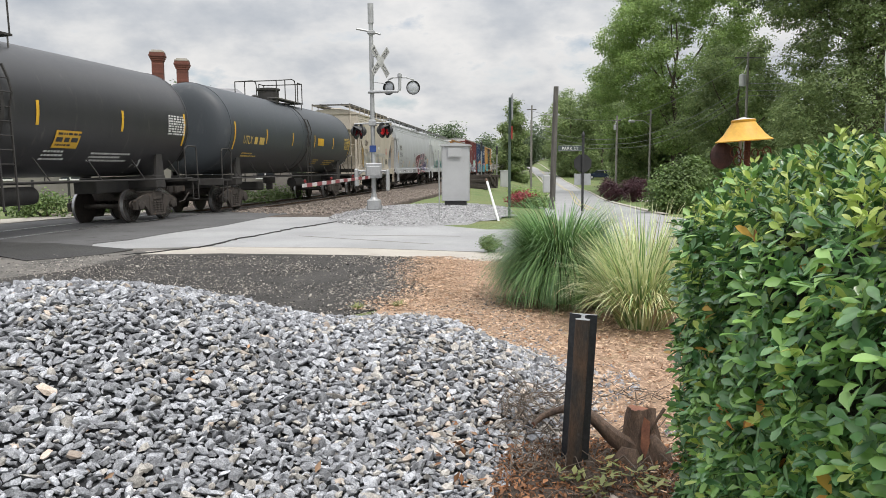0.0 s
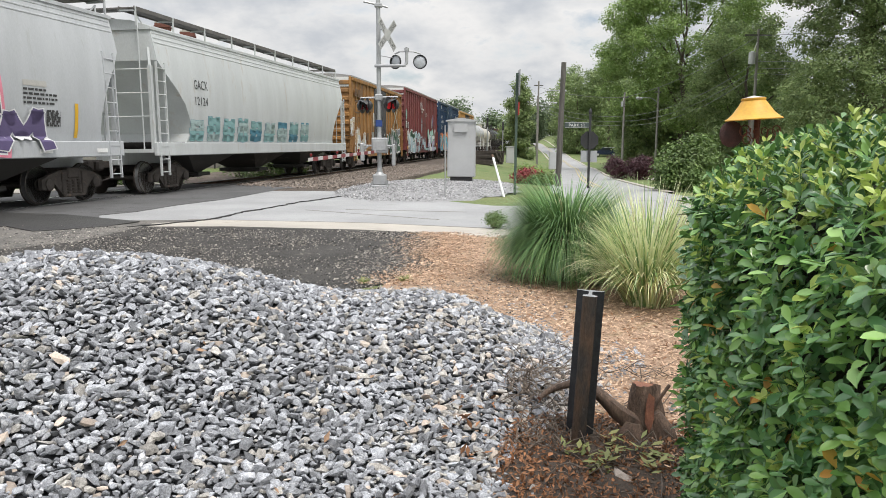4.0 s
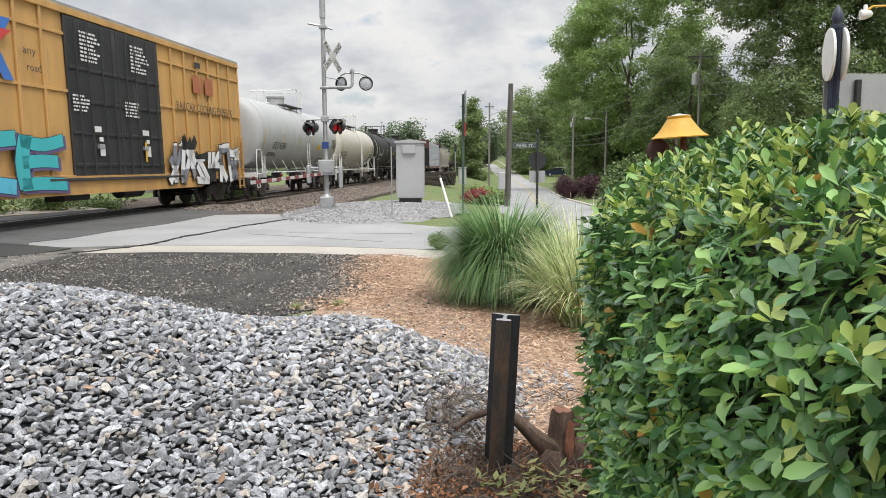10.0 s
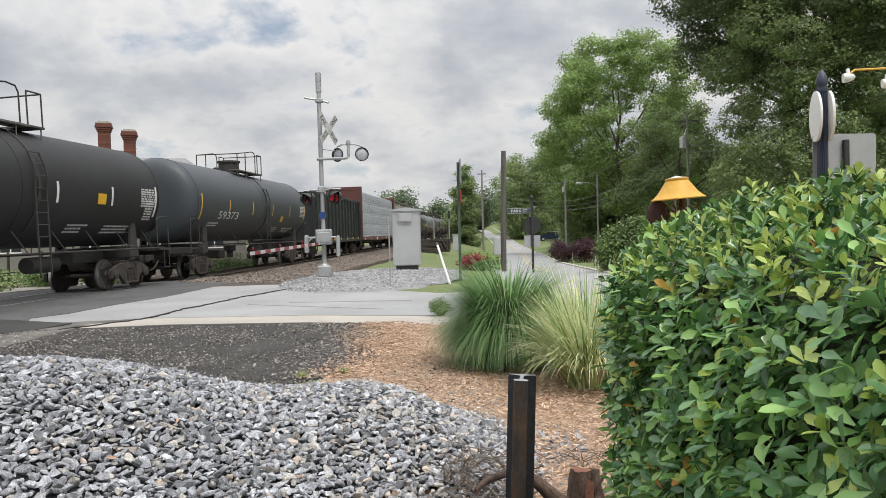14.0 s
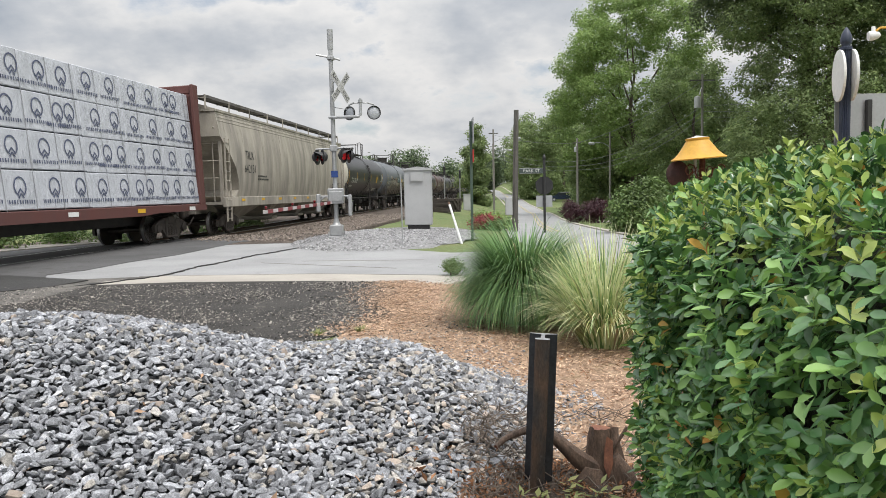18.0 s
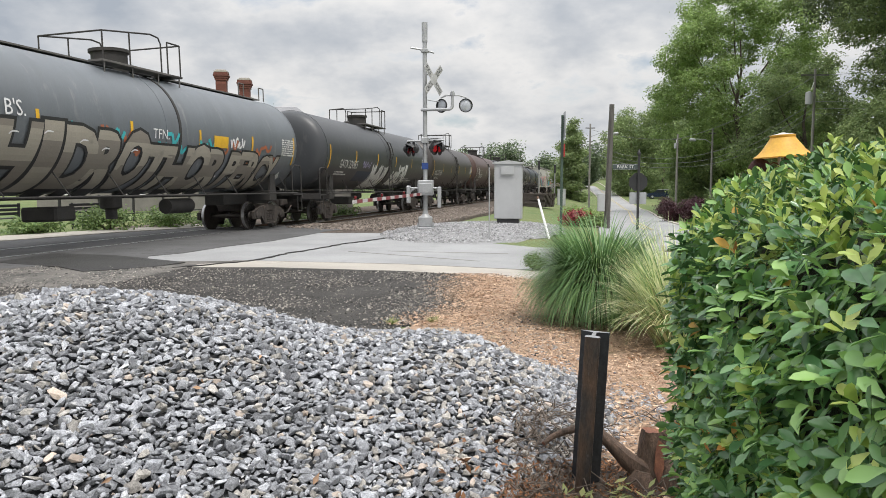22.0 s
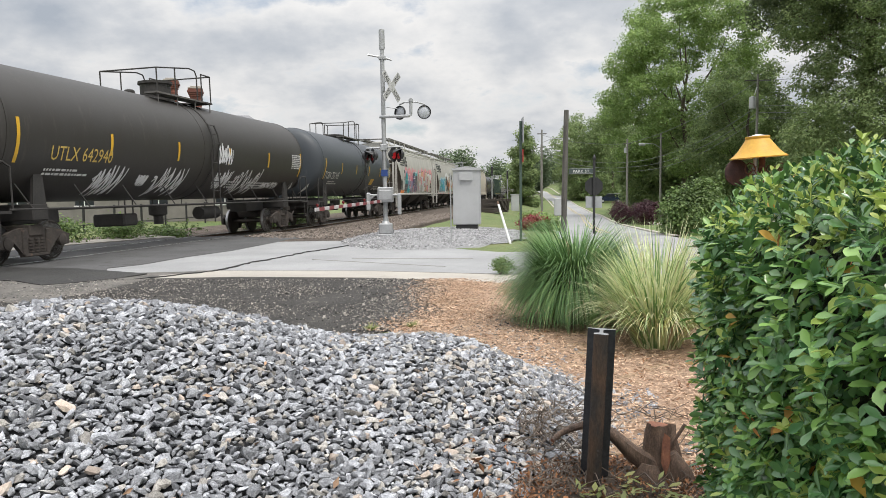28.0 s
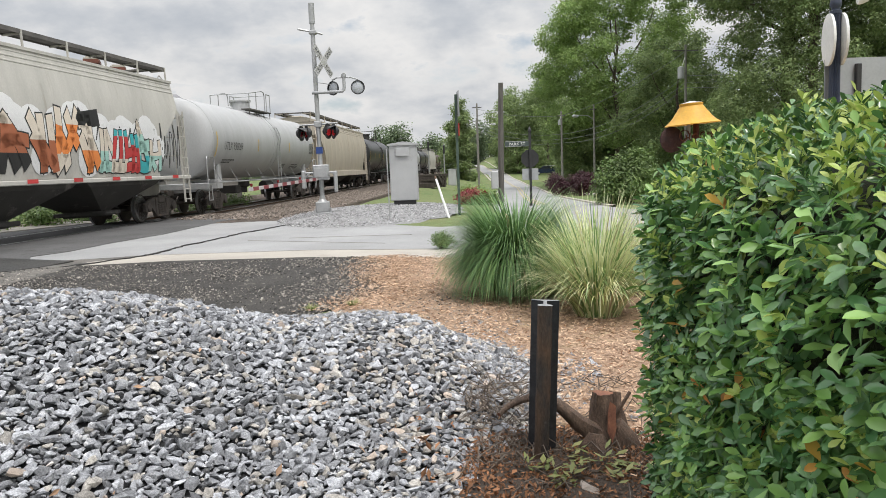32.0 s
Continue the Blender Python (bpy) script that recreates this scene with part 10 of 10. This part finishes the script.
# ---- oval sign on a fluted post, and the back of a street sign, behind the hedge ----
ov = thing("oval_sign_post", pose(4.96, 8.5, 0.0, 0, 0, -15), "white oval two-faced sign on a dark blue fluted post", "sign")
fl = Shape()
ring = [((0.058 if k % 2 else 0.046) * math.cos(k * math.tau / 32), (0.058 if k % 2 else 0.046) * math.sin(k * math.tau / 32)) for k in range(32)]
fl.add([(x, y, z) for z in (0, 3.02) for x, y in ring], [(k, (k + 1) % 32, 32 + (k + 1) % 32, 32 + k) for k in range(32)])
part("post", fl, M_NAVY, ov)
part("finial", Shape().lathe((0, 0, 3.02), (0, 0, 1), [(0, 0.062), (0.03, 0.064), (0.035, 0.046), (0.06, 0.044), (0.075, 0.056), (0.11, 0.062), (0.17, 0.05), (0.23, 0.022), (0.25, 0.005)], 18), M_NAVY, ov, "", 50)
for s_, mt in ((-1, M_WHITE), (1, M_WHITE)):
    seg = 32
    prof = [(0.0, 0.985), (0.02, 1.0), (0.045, 1.0), (0.05, 0.94)]
    vv_ = []
    for dx_, q in prof:
        vv_ += [(s_ * (0.052 + dx_ * 0.6), q * 0.24 * math.cos(k * math.tau / seg), 2.74 + q * 0.285 * math.sin(k * math.tau / seg)) for k in range(seg)]
    ff = [(i * seg + k, i * seg + (k + 1) % seg, (i + 1) * seg + (k + 1) % seg, (i + 1) * seg + k) for i in range(3) for k in range(seg)] + [tuple(range(3 * seg, 4 * seg)), tuple(range(seg - 1, -1, -1))]
    part("sign_face", Shape().add(vv_, ff), mt, ov, "white oval sign face", 40)
fl2 = thing("flood_light", pose(6.35, 8.7, 0.0), "pale twin flood lamps on a bracket from a tall steel pole", "lamp")
part("pole", Shape().cyl((0, 0, -0.2), (0, 0, 3.45), 0.04, None, 12), M_STEEL, fl2, "", 40)
part("bracket", Shape().pipe([(0, 0, 3.30), (-0.5, 0, 3.315), (-0.88, 0, 3.30), (-0.96, 0, 3.24)], 0.013, 8), M_YELLOW, fl2, "", 40)
for x_, z_ in ((-0.97, 3.20), (-0.50, 3.13)):
    part("lamp_head", Shape().lathe((x_ - 0.06, -0.02, z_ + 0.0), (1, -0.25, 0.1), [(0, 0.052), (0.02, 0.056), (0.06, 0.05), (0.11, 0.035), (0.13, 0.01)], 16).cyl((x_, -0.02, z_ + 0.03), (x_ + 0.01, 0, z_ + 0.11), 0.022, None, 10), M_WHITE, fl2, "small white flood lamp", 40)
bp = thing("notice_board", pose(5.30, 8.60, 0.0), "grey sheet-metal back of a notice sign", "sign")
part("plate", Shape().side([(-0.38, 1.6), (0.33, 1.6), (0.35, 1.62), (0.35, 2.53), (0.33, 2.55), (-0.38, 2.55), (-0.40, 2.53), (-0.40, 1.62)], -0.005, 0.005), M_SIGNB, bp)
part("post", Shape().box(-0.055, 0.005, 0.0 - 0.06, -0.006, 0.0, 2.48, 0.006), M_BLACK, bp, "dark channel post")

# ---- beyond the line: house with two chimneys, fence, lawn chairs ----
house = thing("house", pose(-18.5, 48.5, float(land(-18.5, 48.5)), 0, 0, 12), "low grey-brown sided house with a grey hipped roof", "house")
part("wall", Shape().box(-9, 9, -4.5, 4.5, 0, 3.4), surf("grey_brown_siding", (0.23, 0.215, 0.195), (0.17, 0.16, 0.145), 1.0, 0.8, 0, 0.1, 20, 0.15), house)
part("roof", Shape().add([(-9.6, -5.2, 3.3), (9.6, -5.2, 3.3), (9.6, 5.2, 3.3), (-9.6, 5.2, 3.3), (-5.5, 0, 6.6), (5.5, 0, 6.6)], [(0, 1, 5, 4), (1, 2, 5), (2, 3, 4, 5), (3, 0, 4), (3, 2, 1, 0)]), M_ROOF, house)
for x in (-7, -3.5, 0.5, 4.2, 7.2):
    wd = part("window", Shape().box(x - 0.5, x + 0.5, -4.53, -4.49, 1.0, 2.5), M_WINDOW, house, "dark window")
    part("frame", Shape().box(x - 0.56, x + 0.56, -4.56, -4.52, 2.5, 2.58).box(x - 0.56, x + 0.56, -4.56, -4.52, 0.92, 1.0).box(x - 0.03, x + 0.03, -4.55, -4.53, 1.0, 2.5), M_WHITE, wd)
for x, y, zc_ in ((-16.75, 46.0, 4.15), (-15.55, 46.7, 3.75)):
    ch = Shape()
    cm = thing("chimney", pose(x, y, zc_, 0, 0, 12), "red brick chimney with a corbelled top", "chimney", "house chimneys")
    for row in range(36):
        z = row * 0.115
        grow = 0.045 * max(0, row - 31) if row < 35 else 0.10
        w = 0.31 + grow
        ch.box(-w, w, -w, w, z, z + 0.10, 0.0)
        ch.box(-w + 0.015, w - 0.015, -w + 0.015, w - 0.015, z + 0.10, z + 0.115, 0.0)
    part("brickwork", ch, M_BRICK, cm)
    part("cap", Shape().box(-0.40, 0.40, -0.40, 0.40, 4.14, 4.22, 0.01).box(-0.3, 0.3, -0.3, 0.3, 4.22, 4.30, 0.01), M_CONC, cm, "stone cap")
fence = thing("fence", pose(0, 0, 0), "dark metal rail fence beyond the line", "fence")
for i in range(14):
    x, y, a = on_track(24 + 2.2 * i, 7.0)
    x2, y2, a2 = on_track(26.2 + 2.2 * i, 7.0)
    z = float(land(x, y))
    part("fence_post", Shape().box(x - 0.04, x + 0.04, y - 0.04, y + 0.04, z, z + 1.15, 0.005), M_BLACK, fence)
    part("fence_rail", Shape().cyl((x, y, z + 1.05), (x2, y2, z + 1.05), 0.025, None, 6), M_BLACK, fence)
    part("fence_rail", Shape().cyl((x, y, z + 0.35), (x2, y2, z + 0.35), 0.025, None, 6), M_BLACK, fence)
for i, (s_, lt) in enumerate(((17.5, 5.2), (20.5, 6.0), (23.2, 5.0))):
    x, y, a = on_track(s_, lt)
    z = float(land(x, y)) + 0.02
    bb = thing("park_bench", pose(x, y, z, 0, 0, math.degrees(a)), "dark slatted bench on the lawn beyond the line", "bench")
    for k in range(4):
        part("seat_slat", Shape().box(-0.8, 0.8, -0.24 + 0.12 * k, -0.15 + 0.12 * k, 0.42, 0.45, 0.005), M_BLACK, bb)
    for k in range(3):
        part("back_slat", Shape().box(-0.8, 0.8, 0.24, 0.27, 0.52 + 0.13 * k, 0.61 + 0.13 * k, 0.005), M_BLACK, bb)
    for k in (-0.7, 0.7):
        part("leg", Shape().box(k - 0.03, k + 0.03, -0.22, -0.17, 0, 0.42).box(k - 0.03, k + 0.03, 0.2, 0.25, 0, 0.9), M_BLACK, bb)

# ---- beside the line: stacked old ties, small case, far signal ----
tx0, ty0, ta = on_track(62, -7.0)
tz = float(land(tx0, ty0))
stack = thing("tie_stack", pose(tx0, ty0, tz, 0, 0, math.degrees(ta) + 62), "stack of dark old railway ties", "ties", "old ties")
tm = Shape().box(-1.3, 1.3, -0.11, 0.11, 0, 0.18, 0.01).mesh("old_tie", M_TIE)
rt = random.Random(2)
for row in range(6):
    for k in range(8 - row // 2):
        part("old_tie", tm, None, stack, at=pose(rt.uniform(-0.12, 0.12), -1.0 + 0.25 * k + rt.uniform(-0.02, 0.02), 0.18 * row, 0, 0, rt.uniform(-3, 3)))
bx, by, ba = on_track(78, -8.6)
cb2 = thing("signal_case", pose(bx, by, float(land(bx, by))), "small pale signal case beside the line", "cabinet")
part("body", Shape().box(-0.4, 0.4, -0.35, 0.35, 0.0, 1.6, 0.02), M_ALU, cb2)
part("roof", Shape().box(-0.45, 0.45, -0.4, 0.4, 1.6, 1.68, 0.01), M_ALU, cb2)
for i, (s_, lt, hh) in enumerate(((96, -5.0, 5.2), (104, -6.5, 4.6))):
    x, y, a = on_track(s_, lt)
    sg_ = thing("far_signal", pose(x, y, float(land(x, y))), "distant line-side signal mast", "signal")
    part("mast", Shape().cyl((0, 0, 0), (0, 0, hh), 0.08, None, 8), M_STEEL, sg_)
    part("head", Shape().box(-0.12, 0.12, -0.1, 0.1, hh - 1.2, hh - 0.1, 0.02), M_BLACK, sg_)
for i, (x, y) in enumerate(((13.8, 150.0), (14.3, 149.0))):
    hb = thing("marker_post", pose(x, y, float(land(x, y))), "short yellow-topped marker post on the verge", "marker post")
    part("post", Shape().cyl((0, 0, -0.1), (0, 0, 1.7), 0.07, None, 8), M_WHITE, hb)
    part("cap", Shape().cyl((0, 0, 0.8), (0, 0, 1.72), 0.075, None, 8), M_YELLOW, hb)
mb = thing("mailbox", pose(16.4, 146.0, float(land(16.4, 146.0))), "dark mailbox on a post beside the street", "mailbox")
part("post", Shape().box(-0.06, 0.06, -0.06, 0.06, -0.1, 1.0), M_WOODP, mb)
part("box", Shape().box(-0.12, 0.12, -0.25, 0.25, 1.0, 1.28, 0.05), M_BLACK, mb)


# ---- vehicles ----
def parked(x, y, turn, body_mat, label, scale=1.0):
    c = thing("parked_car", pose(x, y, float(land(x, y)) + 0.02, 0, 0, turn), label, "car")
    low = [(-2.3, 0.35), (2.25, 0.35), (2.32, 0.62), (2.2, 0.95), (1.15, 1.05), (-2.2, 1.08), (-2.36, 0.8)]
    up_ = [(1.15, 1.04), (0.35, 1.62), (-1.95, 1.66), (-2.2, 1.08)]
    part("body", Shape().side(low, -0.92, 0.92), body_mat, c)
    part("cabin", Shape().side(up_, -0.80, 0.80), body_mat, c)
    for y_ in (-0.81, 0.81):
        part("side_window", Shape().side([(0.95, 1.08), (0.30, 1.54), (-1.75, 1.56), (-1.95, 1.12)], y_ - 0.01, y_ + 0.01), M_WINDOW, c)
        part("roof_edge", Shape().box(-1.9, 0.35, y_ - 0.03, y_ + 0.03, 1.58, 1.66), M_ALU, c)
    part("windscreen", Shape().add([(1.16, -0.7, 1.08), (1.16, 0.7, 1.08), (0.42, 0.7, 1.58), (0.42, -0.7, 1.58)], [(0, 1, 2, 3)]), M_WINDOW, c)
    for x_ in (-1.45, 1.4):
        for y_ in (-0.82, 0.82):
            w_ = part("wheel", Shape().lathe((x_, y_ - 0.1, 0.34), (0, 1, 0), [(0, 0.2), (0.0, 0.34), (0.2, 0.34), (0.2, 0.2)], 18), M_BLACK, c, "", 40)
            part("rim", Shape().lathe((x_, y_ - 0.11, 0.34), (0, 1, 0), [(0, 0.02), (0.0, 0.2), (0.22, 0.2), (0.22, 0.02)], 14), M_ALU, w_, "", 40)
    for y_ in (-0.7, 0.7):
        part("headlight", Shape().box(2.2, 2.3, y_ - 0.18, y_ + 0.18, 0.68, 0.84, 0.02), M_GLASS, c)
    return c


parked(28.3, 140.0, 178, paint("car_navy", (0.02, 0.03, 0.06), 0.1, 0.25), "dark blue estate car parked by the street")
sheet("driveway", [(12.4, 47.5), (26, 49.5), (26, 52.5), (12.6, 51)], float(land(16, 50)) + 0.06, M_CONC, "pale concrete driveway", "driveway", 0.4)


# ---- the train rolls through ----
def rolled(t):
    return 13.766 * t + 0.02888 * t * t


def motions():
    for car, mid in CARS:
        rows = []
        for k in range(33):
            x, y, a = on_track(mid - rolled(k))
            rows.append((float(k), pose(x, y, 0, -float(np.interp(mid - rolled(k), [20.0, 34.0], [2.0, 0.5])), 0, math.degrees(a))))
        walk(car, rows)


motions()
